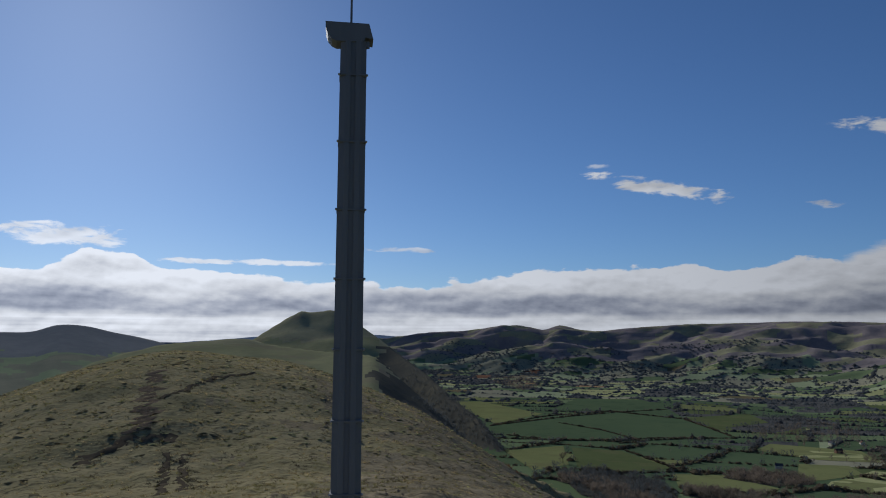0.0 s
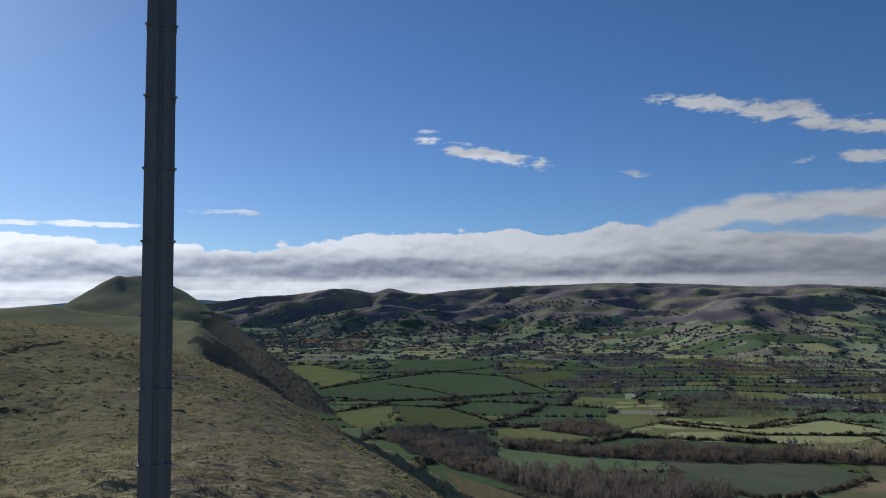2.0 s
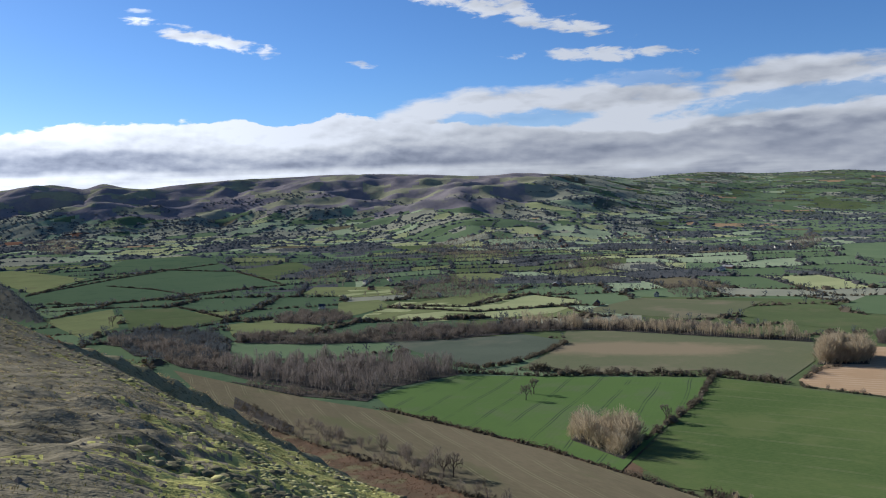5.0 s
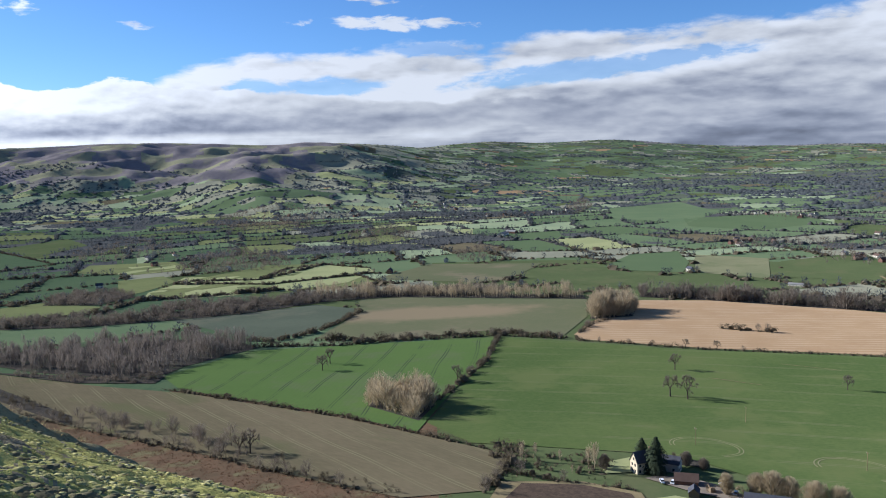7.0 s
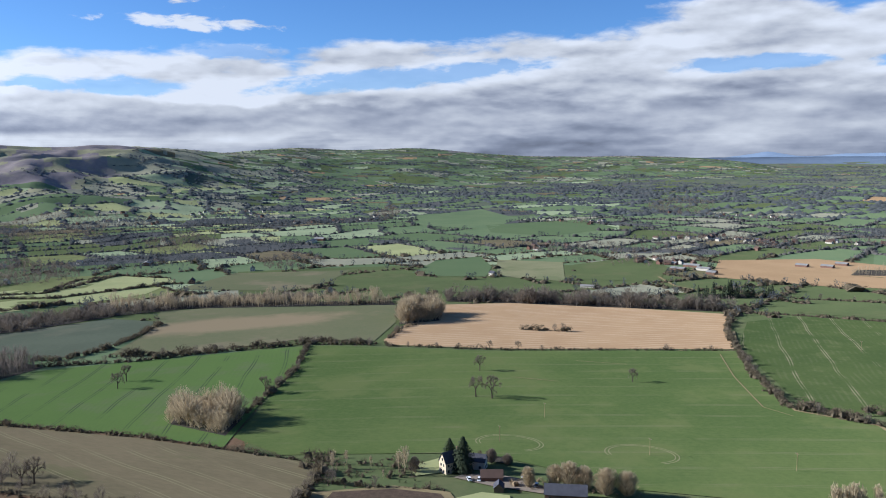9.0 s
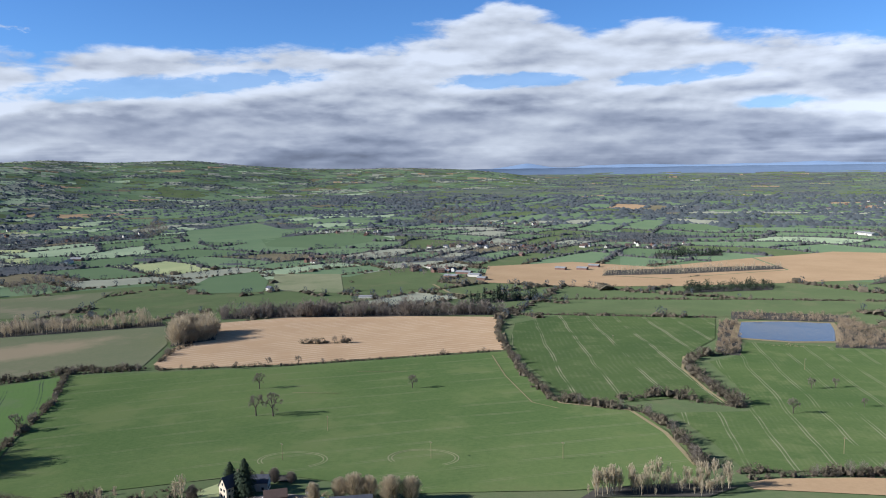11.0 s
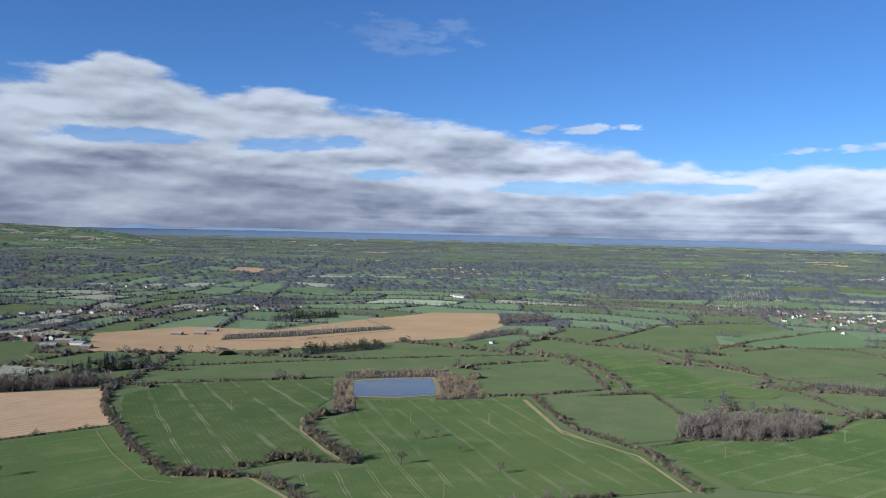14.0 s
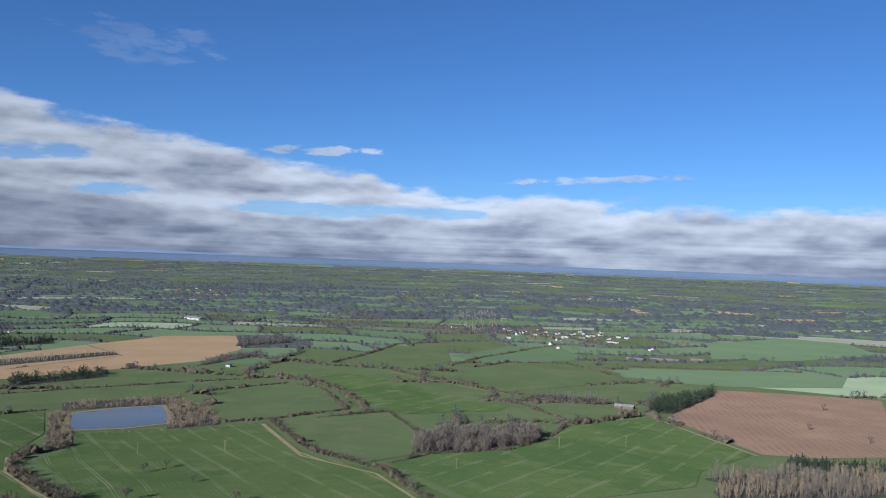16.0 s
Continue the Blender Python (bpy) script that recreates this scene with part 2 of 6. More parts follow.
    if bump:
        bn = n.add("ShaderNodeBump", {"Height": grain, "Strength": bump, "Distance": 0.4 / max(fine, 0.05) * 0.5})
        if hump:   # clumps of turf
            big = n.add("ShaderNodeBump", {"Height": n.noise(at, fine * 0.62, 4.0, 0.62), "Strength": 1.0, "Distance": hump})
            n.put(bn.inputs["Normal"], big.outputs[0])
        n.put(p.inputs["Normal"], bn.outputs[0])
    shader = p.outputs[0]
    if thin:   # blades that let light through
        shader = n.add("ShaderNodeMixShader", {0: thin, 1: shader, 2: n.add("ShaderNodeBsdfTranslucent", {0: col}).outputs[0]}).outputs[0]
    n.add("ShaderNodeOutputMaterial", {0: shader})
    return m


M = {}
# dark third colour: tussock shadows painted on as blotches
M["hill"] = mat("hill_turf", (0.350, 0.298, 0.165), (0.190, 0.172, 0.090), 0.09, 1.8, bump=1.0, c=(0.105, 0.092, 0.055), patch=0.9, stretch=(1.0, 1.5, 1.0), turn=-25, hump=0.16)
M["dry"] = mat("dry_stony_turf", (0.315, 0.262, 0.165), (0.160, 0.138, 0.086), 0.35, 3.0, bump=1.0, c=(0.088, 0.077, 0.052), patch=1.0, stretch=(1.0, 1.3, 1.0), turn=-20, hump=0.14)
# here too the dark blotches paint shade between the tussocks
M["moss"] = mat("mossy_turf", (0.520, 0.465, 0.150), (0.230, 0.225, 0.072), 0.5, 3.0, bump=0.9, c=(0.085, 0.088, 0.036), patch=0.8, stretch=(1.0, 1.3, 1.0), turn=-40, hump=0.14)
M["soil"] = mat("bare_stony_soil", (0.12, 0.085, 0.06), (0.06, 0.045, 0.034), 0.5, 5.0, bump=0.8)
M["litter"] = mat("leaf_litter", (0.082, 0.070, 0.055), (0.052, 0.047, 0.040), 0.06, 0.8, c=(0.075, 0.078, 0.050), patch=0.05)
M["bracken"] = mat("dead_bracken", (0.175, 0.108, 0.066), (0.105, 0.078, 0.048), 0.06, 0.6, c=(0.185, 0.168, 0.085), patch=0.05)
# open-country crops: paled and greyed in the colour itself, for valley haze
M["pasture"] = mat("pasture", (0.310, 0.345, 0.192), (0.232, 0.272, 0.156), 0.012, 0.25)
M["wheat"] = mat("winter_wheat", (0.118, 0.162, 0.082), (0.150, 0.188, 0.094), 0.010, 0.25)
M["lime"] = mat("bright_pasture", (0.360, 0.358, 0.165), (0.275, 0.288, 0.132), 0.012, 0.3)
M["olive"] = mat("rough_pasture", (0.300, 0.283, 0.190), (0.220, 0.218, 0.150), 0.012, 0.3)
M["deep"] = mat("dark_green_crop", (0.104, 0.142, 0.068), (0.118, 0.154, 0.074), 0.01, 0.3)
M["tan"] = mat("stubble", (0.36, 0.24, 0.13), (0.29, 0.19, 0.10), 0.012, 0.4)
M["plough"] = mat("ploughed_earth", (0.19, 0.10, 0.06), (0.145, 0.08, 0.05), 0.012, 0.5)
M["fallow"] = mat("fallow_ground", (0.178, 0.142, 0.084), (0.118, 0.101, 0.058), 0.02, 0.5, c=(0.118, 0.116, 0.056), patch=0.025, stretch=(1.0, 0.25, 1.0), turn=-12, rows=(13.0, 0.5, (0.205, 0.182, 0.100), 10))
M["fallowE"] = mat("bare_and_green_ground", (0.160, 0.150, 0.082), (0.118, 0.130, 0.066), 0.006, 0.3, c=(0.205, 0.168, 0.105), patch=0.005, blot=(585, 592, 125, 48, -38, (0.270, 0.202, 0.122)))
M["meadow"] = mat("valley_meadow", (0.200, 0.212, 0.086), (0.150, 0.166, 0.070), 0.012, 0.3, c=(0.155, 0.155, 0.072), patch=0.02)
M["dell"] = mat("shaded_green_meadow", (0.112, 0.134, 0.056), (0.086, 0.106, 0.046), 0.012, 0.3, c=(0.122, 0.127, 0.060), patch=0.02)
# dark green crop, darkened further for fields seen against the sun
M["backlit_crop"] = mat("backlit_dark_crop", (0.078, 0.114, 0.060), (0.096, 0.130, 0.066), 0.010, 0.3, c=(0.066, 0.100, 0.054), patch=0.02)
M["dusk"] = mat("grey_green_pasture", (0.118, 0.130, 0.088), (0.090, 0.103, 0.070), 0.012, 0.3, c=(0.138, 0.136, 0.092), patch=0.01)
# heather brown, pushed towards purple-grey for the haze over the far slopes
M["moor"] = mat("hazed_heather_moor", (0.262, 0.222, 0.205), (0.168, 0.148, 0.148), 0.006, 0.05, c=(0.262, 0.240, 0.165), patch=0.009)
M["fell"] = mat("sheep_walk", (0.320, 0.300, 0.180), (0.220, 0.212, 0.130), 0.006, 0.06, c=(0.205, 0.172, 0.130), patch=0.011)
M["shoulder"] = mat("pale_hill_pasture", (0.290, 0.283, 0.152), (0.212, 0.211, 0.116), 0.008, 0.08, c=(0.235, 0.210, 0.130), patch=0.012)
# scrub whose base colour also carries the shade of the flank
M["gloom"] = mat("shaded_scrub_slope", (0.105, 0.101, 0.080), (0.078, 0.077, 0.064), 0.01, 0.1, c=(0.130, 0.118, 0.085), patch=0.012)
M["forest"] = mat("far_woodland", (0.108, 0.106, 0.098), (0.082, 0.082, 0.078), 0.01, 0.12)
# distant land: the blue of the haze is mixed into its base colour
M["far"] = mat("haze_blue_land", (0.128, 0.160, 0.212), (0.106, 0.136, 0.184), 0.002, 0.02)
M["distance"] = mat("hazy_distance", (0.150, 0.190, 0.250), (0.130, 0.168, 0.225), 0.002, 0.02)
# haze before the backdrop: a faint blue glow added to its colour
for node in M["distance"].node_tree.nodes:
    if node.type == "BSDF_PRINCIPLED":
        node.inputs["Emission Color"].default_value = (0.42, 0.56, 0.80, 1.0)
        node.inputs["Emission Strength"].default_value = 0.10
M["twig"] = mat("bare_twigs", (0.235, 0.192, 0.145), (0.152, 0.126, 0.099), 0.02, 0.5, bump=0, island=0.5, thin=0.28)
M["poplar"] = mat("pale_twigs", (0.465, 0.375, 0.240), (0.340, 0.275, 0.178), 0.03, 0.5, bump=0, island=0.5, thin=0.3)
M["larch"] = mat("reddish_twigs", (0.262, 0.218, 0.175), (0.172, 0.145, 0.120), 0.03, 0.5, bump=0, island=0.5, thin=0.28)
M["hedge"] = mat("hedge_twigs", (0.160, 0.128, 0.082), (0.100, 0.083, 0.056), 0.02, 0.5, bump=0, island=0.5, thin=0.25)
# twigs of far hedges and trees, greyed and blued to imitate haze
M["hedge_far"] = mat("hazed_hedge_twigs", (0.130, 0.121, 0.108), (0.088, 0.084, 0.078), 0.01, 0.25, bump=0.2, island=0.22, thin=0.3)
M["far_twig"] = mat("hazed_bare_twigs", (0.122, 0.130, 0.126), (0.088, 0.096, 0.095), 0.01, 0.25, bump=0.2, island=0.22, thin=0.3)
M["conifer"] = mat("conifer_needles", (0.050, 0.061, 0.036), (0.030, 0.039, 0.025), 0.05, 0.7, bump=0, island=0.6)
M["brush"] = mat("brown_brush_twigs", (0.370, 0.275, 0.170), (0.255, 0.192, 0.120), 0.03, 0.5, bump=0, island=0.6, thin=0.3)
# heath hill lightened in its base colour to stand in for haze
M["left_hill"] = mat("hazed_heath_hill", (0.26, 0.26, 0.24), (0.19, 0.195, 0.19), 0.004, 0.03)
M["bark"] = mat("bark", (0.10, 0.08, 0.06), (0.06, 0.05, 0.04), 0.5, 3.0)
M["blade"] = mat("olive_grass_blades", (0.263, 0.231, 0.092), (0.181, 0.169, 0.062), 0.08, 1.0, bump=0, island=0.5, thin=0.45)
M["straw"] = mat("dry_grass_blades", (0.425, 0.338, 0.176), (0.300, 0.237, 0.115), 0.08, 1.0, bump=0, island=0.5, thin=0.45)
M["heath"] = mat("brown_heath_tufts", (0.138, 0.106, 0.061), (0.088, 0.073, 0.041), 0.08, 1.0, bump=0, island=0.5, thin=0.3)
M["fern"] = mat("dead_fern_fronds", (0.22, 0.125, 0.07), (0.14, 0.085, 0.05), 0.08, 1.0, bump=0, island=0.6, thin=0.3)
M["stone"] = mat("grey_stone", (0.24, 0.205, 0.16), (0.16, 0.135, 0.105), 0.8, 6.0)
M["post"] = mat("weathered_dark_steel", (0.115, 0.128, 0.148), (0.085, 0.095, 0.110), 1.5, 14.0, rough=0.55, bump=0.12, metal=0.0, stretch=(1, 1, 0.15), spec=0.4)
M["bright"] = mat("bright_bolt_and_rim_steel", (0.42, 0.43, 0.44), (0.30, 0.31, 0.33), 4.0, 30.0, rough=0.35, bump=0.05, metal=0.8)
M["white"] = mat("white_render", (0.580, 0.530, 0.430), (0.480, 0.440, 0.360), 0.3, 3.0)
M["cream"] = mat("cream_limewash", (0.640, 0.530, 0.370), (0.520, 0.430, 0.300), 0.4, 3.0)
M["brick"] = mat("red_brick", (0.22, 0.125, 0.09), (0.16, 0.095, 0.07), 0.3, 3.0)
M["slate"] = mat("slate_roof", (0.085, 0.085, 0.095), (0.055, 0.055, 0.065), 0.3, 3.0, rough=0.6)
M["tile"] = mat("clay_tile_roof", (0.125, 0.085, 0.068), (0.090, 0.062, 0.050), 0.3, 3.0)
M["sheet"] = mat("pale_sheet_roof", (0.250, 0.238, 0.220), (0.175, 0.168, 0.158), 0.1, 1.0, rough=0.6)
M["timber"] = mat("weathered_timber", (0.20, 0.15, 0.10), (0.13, 0.10, 0.07), 0.5, 3.0)


def water_material():
    m = bpy.data.materials.new("pond_water")
    m.use_nodes = True
    n = Nodes(m.node_tree)
    at = n.add("ShaderNodeTexCoord").outputs["Object"]
    bn = n.add("ShaderNodeBump", {"Height": n.noise(at, 0.35, 4.0, 0.6), "Strength": 0.12, "Distance": 0.2})
    p = n.add("ShaderNodeBsdfPrincipled", {"Base Color": (0.035, 0.045, 0.055, 1), "Roughness": 0.12, "IOR": 1.33, "Normal": bn.outputs[0]})
    n.add("ShaderNodeOutputMaterial", {0: p.outputs[0]})
    return m


M["water"] = water_material()
M["wheatA"] = mat("wheat_with_wheel_marks", (0.072, 0.106, 0.034), (0.118, 0.146, 0.049), 0.010, 0.35, c=(0.118, 0.138, 0.050), patch=0.02, rows=(24.0, 0.5, (0.160, 0.160, 0.080), 149))
M["wheatB"] = mat("bright_wheat", (0.092, 0.140, 0.042), (0.106, 0.156, 0.048), 0.010, 0.35, c=(0.116, 0.146, 0.062), patch=0.03, rows=(24.0, 0.6, (0.052, 0.068, 0.040), 54))
M["wheatG"] = mat("wheat_pale_marks", (0.054, 0.080, 0.028), (0.086, 0.110, 0.038), 0.010, 0.35, c=(0.090, 0.110, 0.041), patch=0.03, rows=(31.0, 0.6, (0.235, 0.208, 0.126), 77))
M["wheatH"] = mat("wheat_fine_marks", (0.058, 0.088, 0.029), (0.096, 0.121, 0.041), 0.010, 0.35, c=(0.102, 0.123, 0.044), patch=0.03, rows=(21.0, 0.5, (0.195, 0.186, 0.106), 87))
M["wheatL"] = mat("wheat_thin_marks", (0.060, 0.094, 0.030), (0.102, 0.130, 0.042), 0.010, 0.35, c=(0.108, 0.130, 0.047), patch=0.03, rows=(26.0, 0.5, (0.195, 0.192, 0.112), 152))
M["stubble"] = mat("stubble_rows", (0.40, 0.265, 0.145), (0.34, 0.22, 0.12), 0.012, 0.4, rows=(9.0, 0.7, (0.50, 0.37, 0.23), 140))
M["ploughM"] = mat("ploughed_rows", (0.275, 0.170, 0.108), (0.200, 0.126, 0.082), 0.012, 0.5, rows=(8.0, 0.7, (0.160, 0.100, 0.066), 129))
M["tanU"] = mat("pale_yellow_field", (0.235, 0.220, 0.120), (0.175, 0.180, 0.092), 0.02, 0.4, c=(0.150, 0.165, 0.080), patch=0.012)
# ------------------------------------------------------------------ mesh helpers


def np_mesh(name, verts, faces, mats, index=None, smooth=False):
    """A mesh from arrays: verts (n, 3), faces (m, 3 or 4)."""
    me = bpy.data.meshes.new(name)
    verts, faces = np.asarray(verts, np.float32), np.asarray(faces, np.int32)
    k = faces.shape[1]
    me.vertices.add(len(verts))
    me.vertices.foreach_set("co", verts.ravel())
    me.loops.add(faces.size)
    me.loops.foreach_set("vertex_index", faces.ravel())
    me.polygons.add(len(faces))
    me.polygons.foreach_set("loop_start", np.arange(0, faces.size, k, dtype=np.int32))
    me.polygons.foreach_set("loop_total", np.full(len(faces), k, np.int32))
    if index is not None:
        me.polygons.foreach_set("material_index", np.asarray(index, np.int32))
    if smooth:
        me.polygons.foreach_set("use_smooth", np.ones(len(faces), bool))
    for m in mats:
        me.materials.append(m)
    me.update(calc_edges=True)
    return me


def bm_mesh(name, bm, material):
    me = bpy.data.meshes.new(name)
    bm.to_mesh(me)
    bm.free()
    me.materials.append(material)
    return me


def part(name, bm, material, parent, label=""):
    """Links a bmesh as one part under a thing or a part."""
    ob = new(name, bm_mesh(name, bm, material))
    ob.parent = parent
    if label:
        tagged(ob, label)
    return ob


def box(bm, x0, x1, y0, y1, z0, z1, bevel=0.0):
    r = bmesh.ops.create_cube(bm, size=1.0)
    bmesh.ops.transform(bm, verts=r["verts"], matrix=Matrix.LocRotScale(((x0 + x1) / 2, (y0 + y1) / 2, (z0 + z1) / 2), None, (x1 - x0, y1 - y0, z1 - z0)))
    if bevel:
        bmesh.ops.bevel(bm, geom=list({e for v in r["verts"] for e in v.link_edges}), offset=bevel, segments=2, affect="EDGES")


# ------------------------------------------------------------------ lie of the land
# Heights h are measured from the eye. Past two kilometres distances are drawn in towards 4.7 km along
# the line of sight, so that the whole horizon fits into the camera's reach.
rng = np.random.default_rng(7)


def interp(x, table):
    """A smooth curve through the table's points."""
    t = np.array(table, float)
    px, py = t[:, 0], t[:, 1]
    m = np.gradient(py, px)
    x = np.clip(x, px[0], px[-1])
    i = np.clip(np.searchsorted(px, x) - 1, 0, len(px) - 2)
    h = px[i + 1] - px[i]
    u_ = (x - px[i]) / h
    return ((2 * u_ ** 3 - 3 * u_ ** 2 + 1) * py[i] + (u_ ** 3 - 2 * u_ ** 2 + u_) * h * m[i]
            + (3 * u_ ** 2 - 2 * u_ ** 3) * py[i + 1] + (u_ ** 3 - u_ ** 2) * h * m[i + 1])


def wave_noise(x, y, size, seed):
    """Smooth noise in about -1 to 1, from a sum of turned sines."""
    r = np.random.default_rng(seed)
    out = 0.0
    for i in range(12):
        a, p, k = r.uniform(0, 6.28), r.uniform(0, 6.28), r.uniform(0.6, 1.9) / size * 6.28
        out = out + np.sin((x * np.cos(a) + y * np.sin(a)) * k + p)
    return out / 4.2


BROW = [(-180, -20), (-60, -14), (-40, -8), (-28.6, -3.81), (-25.5, -2.65), (-22.2, -1.68), (-18.3, -1.02), (-14.3, -1.4), (-11.2, -1.75), (-8.9, -2.3),
        (-6.5, -3.2), (-4.5, -3.9), (-1.4, -5.25), (1.9, -7.0), (5.4, -9.1), (9.1, -11.25), (12.6, -13.75), (15, -15.1), (17.5, -16.7), (20.2, -18.2), (23.5, -19.85), (26.8, -21.15),
        (31.6, -22.8), (36.2, -23.9), (45, -26.3), (60, -30), (90, -32), (150, -30), (180, -20)]
BROW_FAR = [(-180, 60), (-60, 90), (-28, 200), (-18, 280), (-9, 220), (-2, 150), (5, 110), (14, 80), (25, 60), (40, 45), (60, 35), (150, 35), (180, 60)]
RIB = [(0, -7.2), (2, -7.9), (5.4, -9.15), (7.6, -9.98), (10.2, -11.2), (12.6, -12.55), (15.1, -14.1), (18.7, -16.6), (20.5, -17.7), (23.2, -19.3), (26, -21.5), (30, -26)]
CARADOC = [(-18, -4.0), (-15.5, -1.6), (-13.5, -0.36), (-12, 0.62), (-10.5, 1.55), (-10.0, 1.80), (-9.5, 1.72), (-8.6, 1.80), (-7.7, 1.83), (-7.1, 1.45), (-5.4, 0.5), (-3.5, -0.9), (-0.9, -2.8),
           (0.8, -4.3), (3, -6.1), (4.1, -7.4), (7, -11)]
SHOULDER = [(-27, -4.0), (-23.5, -1.8), (-21.3, -1.05), (-20, -0.74), (-18.4, -0.43), (-16, -0.28), (-13.7, -0.12), (-12.4, -0.45), (-9.4, -0.88), (-6.4, -1.2), (-4.8, -1.38), (-3.8, -2.15), (-2.4, -3.4), (-1, -4.6), (0.8, -6.2), (4, -9.5)]
SHOULDER_FAR = [(-27, 1500), (-12, 1550), (-5, 1350), (0, 1150), (4, 1000)]
CARADOC_FAR = [(-18, 2300), (-13, 2600), (-8.7, 2700), (-4, 2350), (0, 1750), (4, 1350), (8, 1100)]
LEFT = [(-60, 0.4), (-34, 0.3), (-28.8, 0.19), (-26.9, 0.27), (-25.7, 0.65), (-24, 0.63), (-22.3, 0.24), (-20.5, -0.12), (-18.7, -0.64), (-16, -2.5)]
MYND = [(-60, -0.6), (-12, -0.6), (-6, -0.3), (-4, -0.1), (1, 0.43), (6, 0.80), (7, 0.6), (8.3, 0.9), (9.7, 0.6), (14, 0.8), (20, 1.05), (25, 1.15), (30, 1.0),
        (34, 0.8), (36.4, 0.9), (40, 0.76), (42, 0.6), (44.4, 0.35), (47, 0.52), (49, 0.61), (53, 0.42), (58, 0.48), (62, 0.10), (66, -0.17), (70, -0.22), (73, -0.24), (76, -0.36), (80, -0.7), (84, -1.4), (180, -1.7)]
MYND_FAR = [(-60, 9000), (-6, 7500), (10, 6600), (25, 6200), (34, 5600), (43, 6200), (49, 8500), (60, 9000), (180, 9000)]
MYND_FOOT = [(-60, 5000), (-6, 4600), (10, 3900), (25, 3300), (34, 2500), (43, 2700), (49, 3300), (60, 4500), (180, 6000)]


def polar(x, y):
    return np.degrees(np.arctan2(x, y)), np.hypot(x, y)


def drop(d):
    return 190 - 43 * np.exp(-(np.maximum(d, 150) - 400) / 600)


def tan_d(e):
    return np.tan(np.radians(e))


def lands(x, y):
    """The heights of each landform at real places x, y: a list of arrays."""
    a, d = polar(x, y)
    plain = -drop(d) + 5.0 * wave_noise(x, y, 900, 3) * np.clip((d - 1100) / 1500, 0, 1)
    far = interp(a, BROW_FAR)
    q = d - far
    crown = np.clip(d / 6, 0, 1)
    crown = crown * crown * (3 - 2 * crown)
    near = (tan_d(interp(a, BROW)) * crown - 0.10 * (1 - crown)) * d - EYE * np.minimum(d / far - 1, 0) ** 2 - 0.35 * (np.sqrt(np.maximum(q, 0) ** 2 + 900) - 30)
    saddle = np.clip(1 - np.abs(a + 19) / 36, 0, 1)
    saddle = saddle * saddle * (3 - 2 * saddle)
    near -= 8.5 * np.exp(-((d - 65) / 45) ** 2) * (1 - np.exp(-d / 15)) * saddle
    lump = np.clip(d / 30, 0.1, 1) * np.clip(2 - d / 300, 0, 1)
    near += 0.10 * wave_noise(x, y, 9.0, 5) * lump + 0.22 * wave_noise(x, y, 26.0, 6) * lump
    near += (0.075 * wave_noise(x, y, 1.3, 9) + 0.09 * wave_noise(x, y, 3.1, 10)) * np.clip((d - 3) / 12, 0, 1) * np.clip(2 - d / 90, 0, 1)
    # the old earthwork bank beside the track
    bx, by = x + 28.0, y - 81.0
    u_, v_ = bx * 0.86 + by * 0.5, -bx * 0.5 + by * 0.86
    near += 0.8 * np.exp(-(v_ / 2.4) ** 2 - (u_ / 7.5) ** 2)
    rd = 150 + 1.8 * np.clip(a - 6, 0, 30)
    rib = tan_d(interp(a, RIB)) * d - 0.66 * np.maximum(rd - d, 0) - 0.42 * np.maximum(d - rd, 0)
    rib = np.where((a > 1) & (a < 30), rib, -999.0) + 0.12 * wave_noise(x, y, 14, 8)
    cd = interp(a, CARADOC_FAR)
    e_smooth = sum(interp(a + k, CARADOC) for k in (-3, -2, -1, 0, 1, 2, 3)) / 7
    e_crest = e_smooth + (interp(a, CARADOC) - e_smooth) * np.exp(-((d - cd) / 160) ** 2)
    car = tan_d(e_crest) * d - (0.34 - 0.12 * (d < cd) * np.clip((-3 - a) / 3, 0, 1) + 0.14 * np.clip((a + 3) / 4, 0, 1)) * (np.sqrt((d - cd) ** 2 + 24 ** 2) - 24) + (4 * wave_noise(x, y, 260, 12) + 1.5 * wave_noise(x, y, 90, 13)) * np.clip(np.abs(d - cd) / 200, 0.15, 1)
    car = np.where((a > -18) & (a < 8), car, -999.0)
    sd = interp(a, SHOULDER_FAR)
    arm = tan_d(interp(a, SHOULDER)) * d - 0.15 * np.maximum(sd - d, 0) - 0.28 * np.maximum(d - sd, 0) + 2.2 * wave_noise(x, y, 170, 18) * np.clip(np.abs(d - sd) / 150, 0.1, 1)
    car = np.maximum(car, np.where((a > -27) & (a < 4), arm, -999.0))
    left = tan_d(interp(a, LEFT)) * d - 0.12 * np.abs(d - 4200)
    left = np.where((a < -16) & (a > -90), left, -999.0)
    foot, crest = interp(a, MYND_FOOT), interp(a, MYND_FAR)
    s = np.clip((d - foot) / (crest - foot), 0, 1)
    rise = s ** 1.25 * (1 + 0.25 * np.sin(math.pi * s))
    spur = 26 * wave_noise(x, y, 1300, 14) + 34 * (0.5 - np.abs(wave_noise(x, y, 900, 15))) + 14 * (0.5 - np.abs(wave_noise(x, y, 420, 17))) + 4 * wave_noise(x, y, 260, 16)
    spur = spur * np.sin(math.pi * s) ** 0.7 * np.clip((52 - a) / 14, 0.3, 1.15)
    mynd = -190 + (190 + tan_d(interp(a, MYND)) * crest) * rise + spur * (s < 1)
    mynd = np.where(d > crest, tan_d(interp(a, MYND)) * crest - 0.2 * (d - crest), mynd)
    mynd = np.where((d > foot) & (a < 85) & (a > -60), mynd, -999.0)
    return [plain, near, rib, car, left, mynd]


